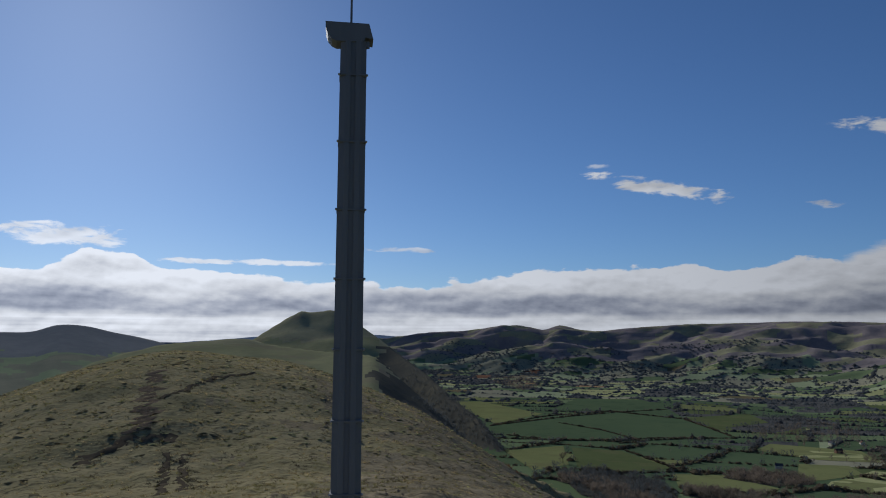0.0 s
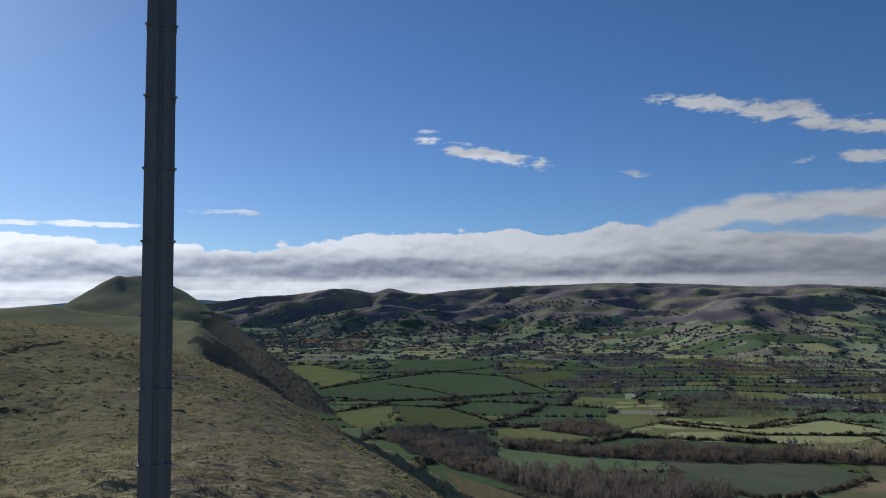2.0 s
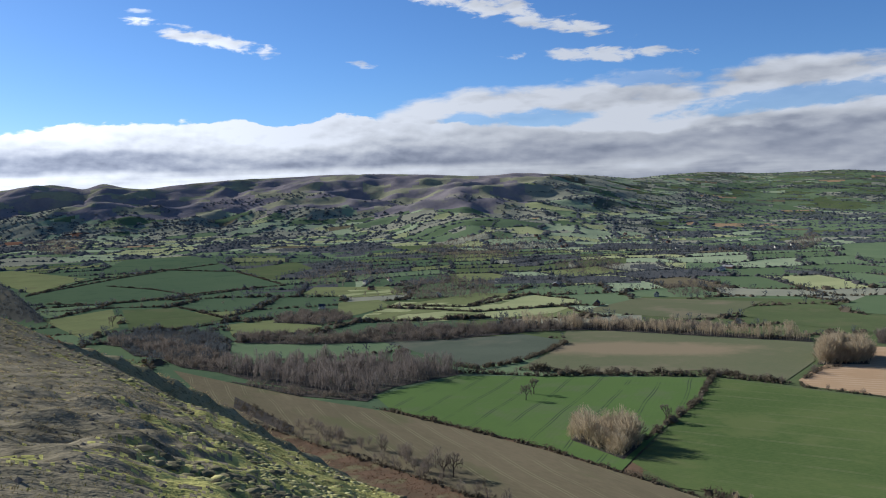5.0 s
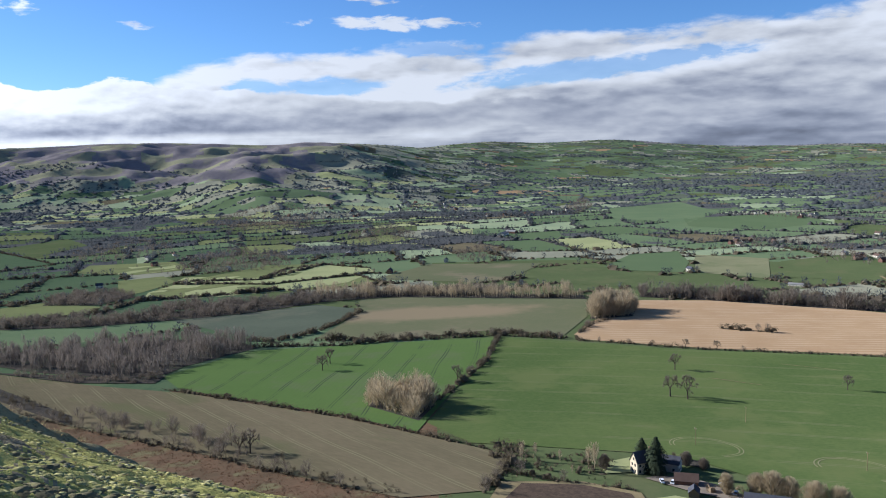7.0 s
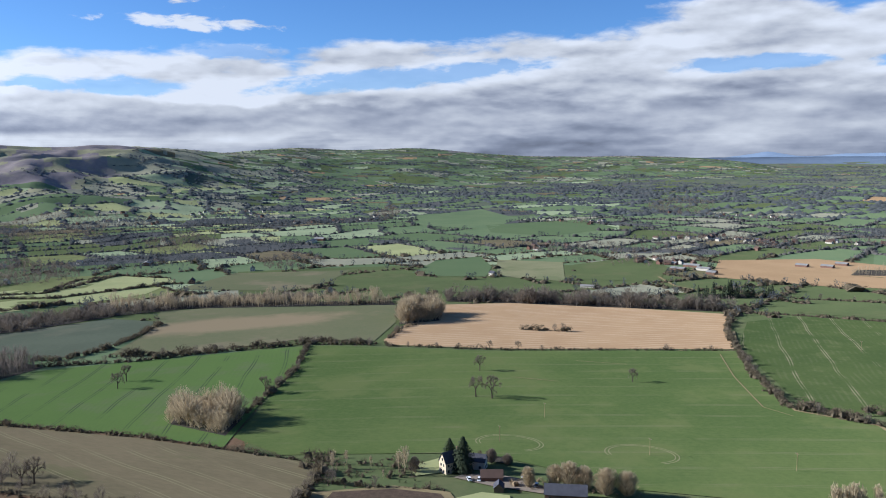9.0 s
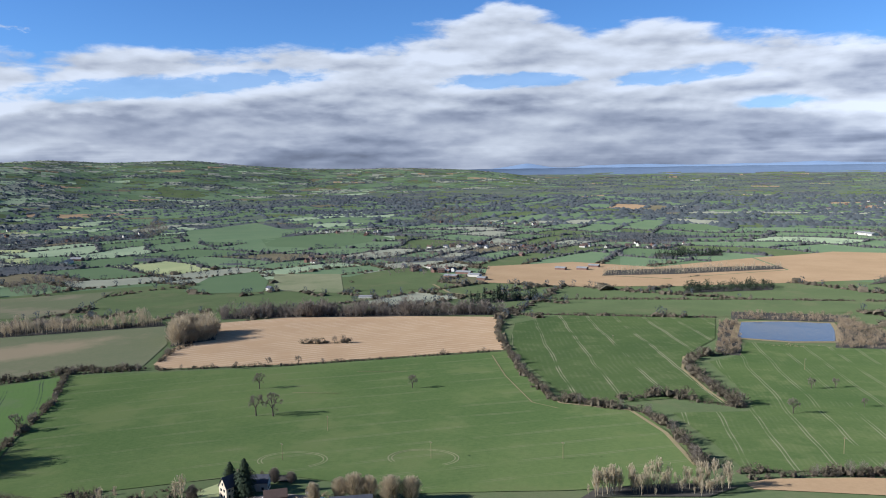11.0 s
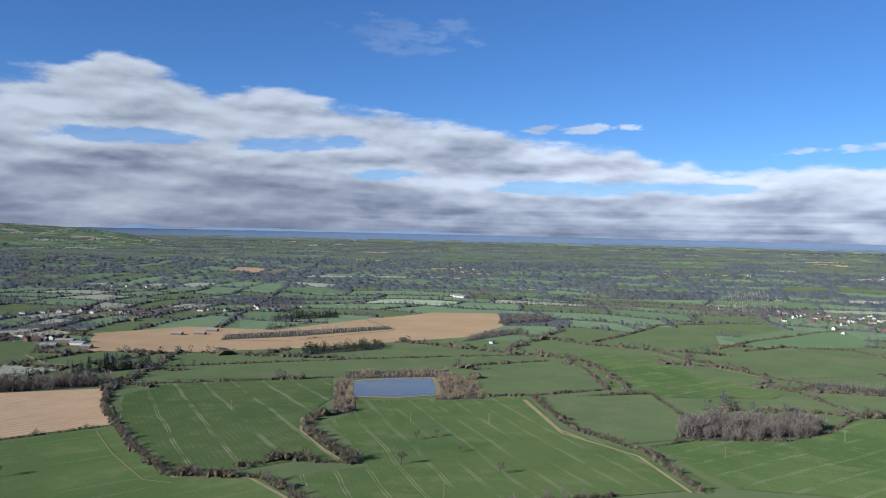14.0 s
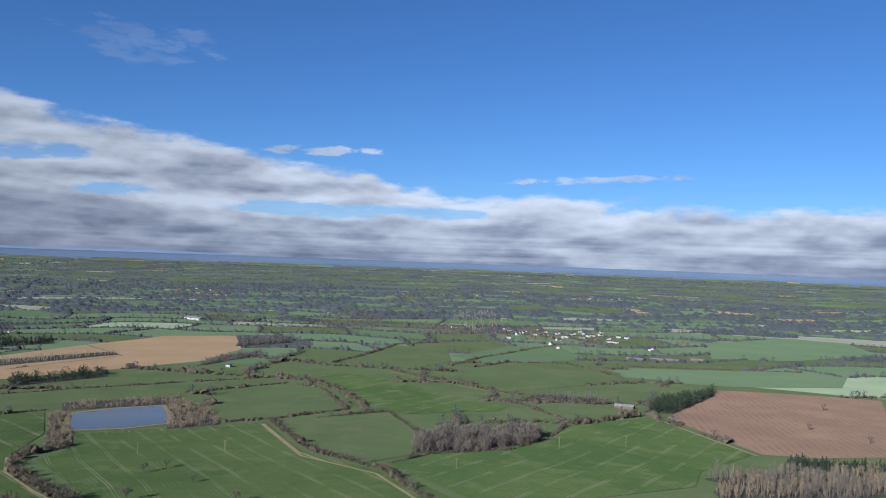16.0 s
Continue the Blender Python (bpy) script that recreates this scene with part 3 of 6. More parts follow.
def land(x, y):
    return np.max(lands(np.asarray(x, float), np.asarray(y, float)), axis=0)


def draw_in(x, y, h):
    """Real place and height from the eye, to the scene's metres."""
    d = np.sqrt(x * x + y * y)
    s = np.where(d < 2000, 1.0, (2000 + 2700 * (1 - np.exp(-(np.maximum(d, 2000) - 2000) / 2700))) / np.maximum(d, 1e-6))
    return np.stack([x * s, y * s, EYE + h * s], -1), s


def ground_z(x, y):
    return float(land(np.array([x]), np.array([y]))[0]) + EYE


# ------------------------------------------------------------------ the pattern of fields


def hash01(i, j, k=0):
    v = np.sin(i * 127.1 + j * 311.7 + k * 74.7) * 43758.5453
    return v - np.floor(v)


def cell_of(x, y):
    """The number of the field that a place lies in."""
    wx = x + 42 * wave_noise(x, y, 700, 25) + 90 * wave_noise(x, y, 1900, 21) + 9 * wave_noise(x, y, 420, 22)
    wy = y + 42 * wave_noise(x, y, 760, 26) + 90 * wave_noise(x, y, 1700, 23) + 9 * wave_noise(x, y, 380, 24)
    turned = (x > 0) & (y + 0.12 * x < 260)
    k = np.where(turned & (np.hypot(x, y) < 2500), 1.35, 1.0)
    p, q = (wx * 0.9 - wy * 0.43) / k, (wx * 0.43 + wy * 0.9) / k
    p, q = np.where(turned, q * 0.8, p), np.where(turned, p, q)
    row = np.floor(q / 112)
    p = p / (105 + 110 * hash01(row, 1.0)) + 9 * hash01(row, 5.0)
    col = np.floor(p)
    col = np.where(hash01(row, np.floor(col / 2), 3) < 0.25, np.floor(col / 2) * 2, col)
    return row * 4000 + col


CROPS = ["pasture", "wheat", "lime", "olive", "deep", "tan", "plough", "fallow", "forest"]


def crop_of(cell, a, d):
    r = hash01(cell % 4000, np.floor(cell / 4000), 9)
    west = np.array([0.30, 0.14, 0.20, 0.17, 0.07, 0.01, 0.006, 0.03, 0.06]).cumsum()
    plainw = np.array([0.20, 0.38, 0.02, 0.08, 0.18, 0.03, 0.005, 0.03, 0.06]).cumsum()
    w = np.searchsorted(west / west[-1], r)
    p = np.searchsorted(plainw / plainw[-1], r)
    north = np.array([0.38, 0.46, 0.0, 0.02, 0.14, 0.0, 0.0, 0.0, 0.0]).cumsum()
    g = np.searchsorted(north / north[-1], r)
    return np.where(a < 48, w, np.where((a > 88) & (d < 2300), g, p))


def inside(x, y, poly):
    c = np.zeros(np.shape(x), bool)
    for (x0, y0), (x1, y1) in zip(poly, poly[1:] + poly[:1]):
        if y0 != y1:
            c ^= ((y0 > y) != (y1 > y)) & (x < (x1 - x0) * (y - y0) / (y1 - y0) + x0)
    return c


FIELDS = []


def field(name, crop, outline, label):
    FIELDS.append((name, crop, outline, label))


field("field_1", "wheatA", [(529, 449), (575, 299), (676, 120), (600, 95), (509, 59), (498, 18), (491, 3), (393, -31), (362, -24), (338, 35), (321, 95), (333, 161), (325, 194), (287, 263), (300, 308), (441, 389)], "large field of winter wheat with wheel marks")
field("field_2", "wheatB", [(269, 555), (360, 584), (420, 537), (526, 448), (464, 403), (360, 346), (284, 299), (281, 362), (268, 437), (257, 506)], "bright green winter wheat with wheel marks")
field("field_3", "fallow", [(168, 789), (196, 682), (228, 566), (254, 492), (264, 432), (277, 357), (281, 295), (284, 235), (266, 223), (239, 212), (211, 233), (203, 273), (194, 346), (169, 496), (156, 578)], "long grey-brown fallow field below the hill")
field("field_4", "dusk", [(401, 804), (450, 770), (553, 745), (562, 674), (497, 633), (441, 610), (401, 611), (396, 680)], "grey-green rough pasture")
field("field_5", "fallowE", [(610, 732), (671, 677), (758, 510), (665, 447), (569, 407), (550, 475), (466, 514), (428, 580), (514, 637)], "brown and green fallow field")
field("field_6", "stubble", [(577, 402), (633, 424), (781, 464), (827, 399), (855, 274), (867, 161), (757, 142), (683, 122), (592, 286), (562, 385)], "pale stubble field with drill rows")
field("field_7", "wheatG", [(724, 125), (829, 137), (892, 96), (902, -70), (780, -61), (705, -35), (642, -25), (577, -39), (526, -53), (534, -16), (513, 18), (519, 52), (625, 94)], "green wheat field with pale wheel marks")
field("field_8", "wheatH", [(766, -87), (762, -188), (764, -255), (608, -235), (606, -236), (528, -266), (522, -273), (438, -271), (424, -195), (402, -101), (390, -45), (441, -32), (495, -15), (511, -60), (538, -66), (592, -59), (668, -48), (703, -75)], "green wheat field with scattered trees")
field("field_9", "tan", [(369, -43), (379, -54), (394, -97), (411, -174), (416, -233), (407, -249), (380, -161), (362, -46)], "pale tilled field")
field("field_10", "dell", [(962, -255), (1009, -377), (976, -397), (814, -359), (783, -269), (784, -212)], "green pasture beside the pond")
field("field_11", "dell", [(764, -308), (774, -394), (668, -370), (573, -315), (561, -277), (620, -246), (710, -261)], "green pasture beside a wood")
field("field_12", "wheatL", [(547, -281), (566, -327), (563, -403), (591, -468), (641, -532), (655, -661), (542, -632), (474, -605), (441, -503), (405, -457), (404, -364), (434, -281)], "green wheat field with poles")
field("field_13", "ploughM", [(649, -682), (798, -940), (739, -1024), (656, -1108), (420, -749), (444, -657), (471, -616)], "red-brown ploughed field")
field("field_14", "dell", [(916, 111), (1018, 95), (1070, -188), (1083, -371), (1039, -377), (985, -229), (914, -71)], "green pasture strip")
field("field_15", "tan", [(1596, -190), (1728, -353), (1698, -493), (1461, -436), (1296, -323), (1235, -183), (1175, -38), (1154, 66), (1278, -49), (1402, -222)], "pale stubble field")
field("field_16", "tan", [(1394, 279), (1473, 137), (1409, -10), (1284, 73), (1255, -44), (1142, 65), (1172, 244)], "pale stubble field by the village")
field("field_17", "backlit_crop", [(101, 1721), (211, 1902), (434, 2088), (569, 1923), (553, 1545), (405, 1525), (263, 1471), (118, 1508)], "dark green crop field")
field("field_18", "backlit_crop", [(278, 2116), (422, 2550), (610, 2499), (601, 2139), (579, 1954), (441, 2123)], "dark green crop field")
field("field_19", "meadow", [(98, 1321), (205, 1388), (179, 1159), (122, 1103)], "bright green pasture")
field("field_20", "dell", [(216, 1365), (289, 1327), (318, 1135), (241, 1089), (188, 1141)], "green pasture")
field("field_21", "meadow", [(302, 1077), (368, 1076), (398, 970), (371, 933), (280, 972)], "bright green pasture")
field("field_22", "meadow", [(450, 986), (519, 1058), (638, 1003), (603, 894), (509, 936)], "bright green pasture")
field("field_23", "meadow", [(562, 1088), (746, 1138), (816, 1072), (665, 971), (645, 1013)], "yellow-green pasture")
field("field_24", "meadow", [(7, 2465), (115, 2473), (247, 2009), (114, 1750)], "pale rough pasture under the hill")
field("field_25", "fallowE", [(737, 857), (905, 912), (1011, 764), (839, 692), (797, 707)], "brown fallow field")
field("field_26", "dell", [(870, 697), (1006, 717), (987, 518), (999, 408), (975, 344), (937, 396), (864, 514), (850, 624)], "green wheat field")
field("field_27", "tanU", [(1227, 614), (1244, 500), (1034, 412), (1041, 521)], "pale yellow-green field")
field("field_28", "lime", [(594, 1131), (676, 1029), (746, 1073), (807, 1055), (820, 960), (789, 912), (716, 937), (633, 951), (556, 1091)], "bright yellow-green pasture")
field("field_29", "lime", [(488, 1032), (545, 1070), (616, 939), (697, 925), (756, 898), (698, 865), (597, 874), (502, 919), (457, 982)], "bright yellow-green pasture")
field("field_38", "meadow", [(518, 1192), (583, 1176), (563, 1097), (487, 1044), (444, 1027)], "green pasture under the valley wood")
field("field_39", "lime", [(593, 1360), (668, 1305), (648, 1241), (586, 1234), (551, 1266)], "pale green pasture beyond the trees")
field("field_41", "wheatL", [(1078, -406), (1089, -489), (1020, -520), (883, -523), (769, -549), (745, -517), (760, -410), (792, -371), (963, -410)], "dark green wheat with pale drill lines")
field("field_42", "dell", [(1085, -678), (1149, -817), (1106, -959), (981, -924), (901, -838), (877, -672), (870, -620), (1006, -615)], "green pasture beyond the lane")
field("field_43", "deep", [(1281, -781), (1404, -997), (1368, -1105), (1185, -1027), (1152, -945), (1142, -765)], "dark green wheat field")
field("field_44", "dell", [(837, -784), (883, -843), (850, -880), (739, -741), (743, -697)], "small green pasture by the conifers")
field("field_45", "wheat", [(1043, -982), (977, -1119), (901, -1247), (831, -1302), (754, -1168), (814, -995), (881, -923)], "wide green field behind the ploughland")
field("field_46", "dell", [(1238, -525), (1472, -760), (1405, -843), (1192, -727), (1106, -593)], "green pasture with scattered trees")
field("field_47", "wheat", [(1330, -1521), (1368, -1889), (1232, -1926), (1058, -1783), (1046, -1447), (1123, -1302)], "wide pale green field of the plain")
field("field_48", "dell", [(1220, 472), (1407, 414), (1260, 328), (1090, 298), (1061, 398)], "yellow-green pasture by the village")
field("field_49", "deep", [(1021, 657), (1176, 705), (1258, 662), (1140, 580), (1030, 533), (1006, 603)], "green pasture with hedges")
field("field_50", "meadow", [(689, 1346), (579, 1446), (518, 1350), (567, 1237), (650, 1209)], "pale rough pasture in the valley")
field("field_51", "dell", [(585, 1960), (786, 2088), (736, 1838), (572, 1700)], "pale green pasture in the valley")
field("field_52", "wheat", [(2133, 1357), (2469, 1295), (2178, 991), (1774, 905), (1781, 1120)], "green field of the plain")
field("field_53", "deep", [(1852, 959), (2114, 815), (1940, 631), (1692, 706), (1710, 872)], "pale pasture of the plain")
field("field_54", "tan", [(1286, 70), (1262, -42), (1281, -48), (1404, -218), (1590, -186), (1412, -12)], "pale stubble strip round the poplars")
POND = [(880, -94), (895, -133), (896, -183), (851, -178), (790, -167), (779, -127), (788, -81)]
TAKEN = [f[2] for f in FIELDS] + [[(836 + (x - 836) * 1.35, -135 + (y + 135) * 1.5) for x, y in POND]]


def taken(x, y):
    t = np.zeros(np.shape(x), bool)
    for poly in TAKEN:
        t |= inside(x, y, poly)
    return t


# ------------------------------------------------------------------ the ground, one sheet to the horizon
cols = np.concatenate([np.arange(-36, 155, 0.25), np.arange(155, 324, 3.0)])
cols = np.concatenate([cols, [324.0]])
ring = np.concatenate([[0.0001], np.geomspace(0.1, 1.0, 6), np.geomspace(1.2, 8, 24), np.geomspace(8.2, 150, 190), np.geomspace(152, 600, 70), np.geomspace(605, 2500, 110), np.geomspace(2520, 9500, 110), np.geomspace(9700, 26000, 24)])
A, D = np.meshgrid(np.radians(cols), ring)
GX, GY = D * np.sin(A), D * np.cos(A)
heights = lands(GX, GY)
GH = np.max(heights, axis=0)
GV, _s = draw_in(GX, GY, GH)
nr, nc = GX.shape
idx = np.arange(nr * nc).reshape(nr, nc)
quads = np.stack([idx[:-1, :-1], idx[:-1, 1:], idx[1:, 1:], idx[1:, :-1]], -1).reshape(-1, 4)
GROUND_MATS = CROPS + ["gloom", "dry", "hill", "moss", "bracken", "fell", "moor", "far", "dell", "left_hill", "meadow", "backlit_crop", "dusk", "shoulder"]
GI = {n: i for i, n in enumerate(GROUND_MATS)}
FX, FY = (GX[:-1, :-1] + GX[1:, 1:]) / 2, (GY[:-1, :-1] + GY[1:, 1:]) / 2
fl = lands(FX, FY)
which = np.argmax(fl, axis=0)
fa, fd = polar(FX, FY)
fi = crop_of(cell_of(FX, FY), fa, fd)
slope_s = np.clip((fd - interp(fa, MYND_FOOT)) / (interp(fa, MYND_FAR) - interp(fa, MYND_FOOT)), 0, 1)
wooded = wave_noise(FX, FY, 800, 31) + 0.5 * wave_noise(FX, FY, 300, 32)
fi = np.where((fd > 1500) & (wooded > 0.75 - 0.3 * (fa < 46) + 0.10 * (fa > 78) - 0.28 * np.clip((fd - 2500) / 2500, 0, 1)), GI["forest"], fi)
moor_line = 0.27 + 0.10 * wave_noise(FX, FY, 700, 33) + np.clip((fa - 35) / 6, 0, 1) * 0.7
fi = np.where((which == 5) & (slope_s > moor_line), GI["moor"], fi)
fi = np.where((which == 5) & (slope_s > moor_line) & (wave_noise(FX, FY, 500, 34) > 0.25), GI["fell"], fi)
fi = np.where((which == 5) & (slope_s < moor_line) & (fa < 33) & (wooded > 0.6), GI["forest"], fi)
fi = np.where(which == 3, np.where((fl[3] < -8 + 7 * wave_noise(FX, FY, 300, 73)) & (fa < -4.5), GI["shoulder"], GI["fell"]), fi)
# the flank turned from the sun gets the shade-darkened scrub colour
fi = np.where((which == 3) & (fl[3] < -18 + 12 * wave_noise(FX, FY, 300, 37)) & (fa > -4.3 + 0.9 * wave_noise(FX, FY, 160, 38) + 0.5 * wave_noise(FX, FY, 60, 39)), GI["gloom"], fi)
fi = np.where((which == 4) & (fl[4] > -70 + 20 * wave_noise(FX, FY, 500, 72)), GI["left_hill"], np.where(which == 4, np.where(hash01(cell_of(FX, FY), 4.0) < 0.6, GI["pasture"], GI["olive"]), fi))
fi = np.where((which == 1) | (which == 2), GI["hill"], fi)
fi = np.where((which == 1) & (fa + 6 * wave_noise(FX, FY, 18, 38) + 4 * wave_noise(FX, FY, 3.0, 40) * np.clip(30 / fd, 0, 1) + 2 * np.clip(20 / fd, 0, 1) * rng.normal(size=FX.shape) > -6) & (fd < 140), GI["dry"], fi)
fi = np.where((which == 1) & (fa + 7 * wave_noise(FX, FY, 14, 36) + 5 * wave_noise(FX, FY, 1.6, 39) + 3 * np.clip(25 / fd, 0, 1) * rng.normal(size=FX.shape) > 14) & (fd < 90), GI["moss"], fi)
fi = np.where((fi == GI["forest"]) & ((fd < 1500) | (which == 5)), GI["olive"], fi)
# low western valley: greens swapped for darker ones, imitating backlit fields
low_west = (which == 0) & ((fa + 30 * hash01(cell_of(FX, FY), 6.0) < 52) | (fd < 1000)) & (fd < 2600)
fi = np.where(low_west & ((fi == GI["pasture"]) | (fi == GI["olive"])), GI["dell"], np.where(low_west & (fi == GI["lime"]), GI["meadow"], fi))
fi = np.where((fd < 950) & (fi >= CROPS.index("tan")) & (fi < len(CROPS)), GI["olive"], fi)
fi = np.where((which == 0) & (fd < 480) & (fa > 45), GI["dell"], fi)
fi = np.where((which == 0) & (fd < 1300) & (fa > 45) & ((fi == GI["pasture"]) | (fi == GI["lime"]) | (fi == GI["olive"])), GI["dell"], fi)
fi = np.where((which == 0) & (fd < 560) & (fa < 45), GI["bracken"], fi)
east = (fa > 72) & (fd < 14500)
fi = np.where(east & (fi == GI["lime"]), GI["dell"], np.where(east & (fi == GI["pasture"]) & (hash01(cell_of(FX, FY), 2.0) < 0.93), GI["dell"], fi))
# past about 12.5 km the plain takes the haze-blue colour
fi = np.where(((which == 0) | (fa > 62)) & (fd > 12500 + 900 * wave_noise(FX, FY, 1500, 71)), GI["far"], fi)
fi = np.where((which == 0) & (fd > 4200) & (fi == GI["lime"]), GI["wheat"], fi)
# towards the sun, darker crop colours stand in for the backlit look
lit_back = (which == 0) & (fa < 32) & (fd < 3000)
fi = np.where(lit_back & (fi == GI["dell"]), GI["backlit_crop"], np.where(lit_back & (fi == GI["meadow"]) & (hash01(cell_of(FX, FY), 7.0) < 0.7), GI["dell"], fi))
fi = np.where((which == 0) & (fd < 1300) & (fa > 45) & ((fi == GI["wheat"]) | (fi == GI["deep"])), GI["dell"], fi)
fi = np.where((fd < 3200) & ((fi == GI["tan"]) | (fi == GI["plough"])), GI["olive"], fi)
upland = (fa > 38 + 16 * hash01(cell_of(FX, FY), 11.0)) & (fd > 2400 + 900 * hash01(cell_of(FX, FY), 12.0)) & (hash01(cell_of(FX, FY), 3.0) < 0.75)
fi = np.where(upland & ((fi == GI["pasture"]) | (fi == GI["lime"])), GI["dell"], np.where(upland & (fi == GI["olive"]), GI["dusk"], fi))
# haze by distance: most fields past 4.3 km swap to duller base colours
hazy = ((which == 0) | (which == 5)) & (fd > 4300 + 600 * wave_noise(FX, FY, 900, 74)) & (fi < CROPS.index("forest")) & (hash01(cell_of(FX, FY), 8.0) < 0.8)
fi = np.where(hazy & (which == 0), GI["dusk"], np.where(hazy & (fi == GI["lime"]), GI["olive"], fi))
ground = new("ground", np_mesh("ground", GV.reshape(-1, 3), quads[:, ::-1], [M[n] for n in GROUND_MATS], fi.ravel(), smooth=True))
# the farthest hills, coloured haze blue
FAR_TOP = [(-40, -0.5), (-17, -0.35), (-13, -0.02), (-9, 0.0), (-4, 0.12), (0, -0.3), (60, -0.6), (66, -0.6), (74, -0.5), (79.5, -0.36), (80.6, -0.2), (81.5, -0.06), (82.4, -0.2), (83.6, -0.36), (86, -0.28), (89, -0.22), (93, -0.3),
           (97, -0.26), (100, -0.18), (103.5, -0.3), (108, -0.42), (116, -0.46), (150, -0.46)]
ba = np.arange(-40, 150.1, 0.25)
btop = interp(ba, FAR_TOP) + 0.025 * wave_noise(ba, ba * 0, 3.0, 51)
bv = []
for r_, lift in ((4698, -0.7), (4730, None), (4790, -1.3)):
    e_ = btop if lift is None else np.full(len(ba), lift)
    bv.append(np.stack([r_ * np.sin(np.radians(ba)), r_ * np.cos(np.radians(ba)), EYE + r_ * tan_d(e_)], -1))
bi = np.arange(3 * len(ba)).reshape(3, -1)
bq = np.stack([bi[:-1, :-1], bi[:-1, 1:], bi[1:, 1:], bi[1:, :-1]], -1).reshape(-1, 4)
tagged(new("backdrop", np_mesh("backdrop", np.concatenate(bv), bq[:, ::-1], [M["distance"]], smooth=True)), "low hills on the far horizon, tinted blue for haze", "hills", kind="structure")
tagged(ground, "hill turf and far patchwork of fields and moor", "ground", kind="structure")
# ------------------------------------------------------------------ named fields, draped on the ground


def drape(name, poly, material, lift=0.35, step=45.0, label="", kind="structure", category="field"):
    bm = bmesh.new()
    bm.faces.new([bm.verts.new((x, y, 0)) for x, y in poly])
    xs, ys = [p[0] for p in poly], [p[1] for p in poly]
    for lo, hi, axis in ((min(xs), max(xs), 0), (min(ys), max(ys), 1)):
        for k in range(1, int((hi - lo) / step) + 1):
            co, no = [0, 0, 0], [0, 0, 0]
            co[axis], no[axis] = lo + k * step, 1
            bmesh.ops.bisect_plane(bm, geom=bm.verts[:] + bm.edges[:] + bm.faces[:], plane_co=co, plane_no=no)
    bmesh.ops.triangulate(bm, faces=bm.faces[:])
    pts = np.array([v.co[:2] for v in bm.verts])
    w, _ = draw_in(pts[:, 0], pts[:, 1], land(pts[:, 0], pts[:, 1]) + lift)
    for v, p in zip(bm.verts, w):
        v.co = p
    bmesh.ops.recalc_face_normals(bm, faces=bm.faces[:])
    if sum(f.normal.z for f in bm.faces) < 0:
        bmesh.ops.reverse_faces(bm, faces=bm.faces[:])
    ob = new(name, bm_mesh(name, bm, material))
    return tagged(ob, label, category, kind=kind)


for nm, crop, poly, lab in FIELDS:
    drape(nm, poly, M[crop], label=lab)


# ------------------------------------------------------------------ bare trees as clouds of twigs


def prism(p, q, r0, r1, k=3):
    """A tapered stick from p to q: triangles (6k, 3)."""
    p, q = np.array(p, float), np.array(q, float)
    w = (q - p) / np.linalg.norm(q - p)
    u_ = np.cross(w, [0.31, 0.87, 0.39])
    u_ /= np.linalg.norm(u_)
    v_ = np.cross(w, u_)
    out = []
    for i in range(k):
        a0, a1 = 2 * math.pi * i / k, 2 * math.pi * (i + 1) / k
        e0, e1 = np.cos(a0) * u_ + np.sin(a0) * v_, np.cos(a1) * u_ + np.sin(a1) * v_
        out += [p + e0 * r0, p + e1 * r0, q + e1 * r1, p + e0 * r0, q + e1 * r1, q + e0 * r1]
    return np.array(out)


def bare_tree(seed, n, wide, low=0.18, fat=0.035, upright=0.0, stem=0.018, lobes=6):
    """A leafless tree of unit height: a stem, and n twigs that reach from it to an uneven crown."""
    r = np.random.default_rng(seed)
    d = r.normal(size=(n, 3)) + [0, 0, 0.35 + upright]
    d /= np.linalg.norm(d, axis=1, keepdims=True)
    bumps = r.normal(size=(lobes, 3)) + [0, 0, 0.4]
    bumps /= np.linalg.norm(bumps, axis=1, keepdims=True)
    reach = 0.70 + 0.30 * np.clip((d @ bumps.T).max(axis=1), 0, 1) ** 3
    reach = (reach * r.uniform(0.35, 1.0, n) ** 0.45)[:, None]
    half = (1 - low) / 2
    tip = d * reach * [wide / 2, wide / 2, half] + [0, 0, low + half]
    root = np.stack([tip[:, 0] * 0.15, tip[:, 1] * 0.15, np.maximum(low * 0.6, tip[:, 2] - (0.22 + 0.4 * upright) * np.hypot(tip[:, 0], tip[:, 1]) / wide - 0.26)], -1)
    root = root + (tip - root) * r.uniform(0.05, 0.55, (n, 1))
    way_ = tip - root
    side = np.cross(way_, r.normal(size=(n, 3)))
    side *= fat * r.uniform(0.5, 1.3, (n, 1)) / np.linalg.norm(side, axis=1, keepdims=True)
    tip[:, 2] = np.clip(tip[:, 2], 0.03, 1.0)
    tri = np.stack([root - side * 0.5, root + side * 0.5, tip], 1)
    tri[1::2] = np.stack([root + way_ * 0.35 - side * 0.55, root + way_ * 0.35 + side * 0.55, root], 1)[1::2] + (way_ * 0.62)[1::2, None, :]
    tri[..., 2] = np.clip(tri[..., 2], 0.02, 1.0)
    return np.concatenate([tri.reshape(-1, 3), prism((0, 0, 0), (0.01, 0, low + 0.35), stem, stem * 0.5)])


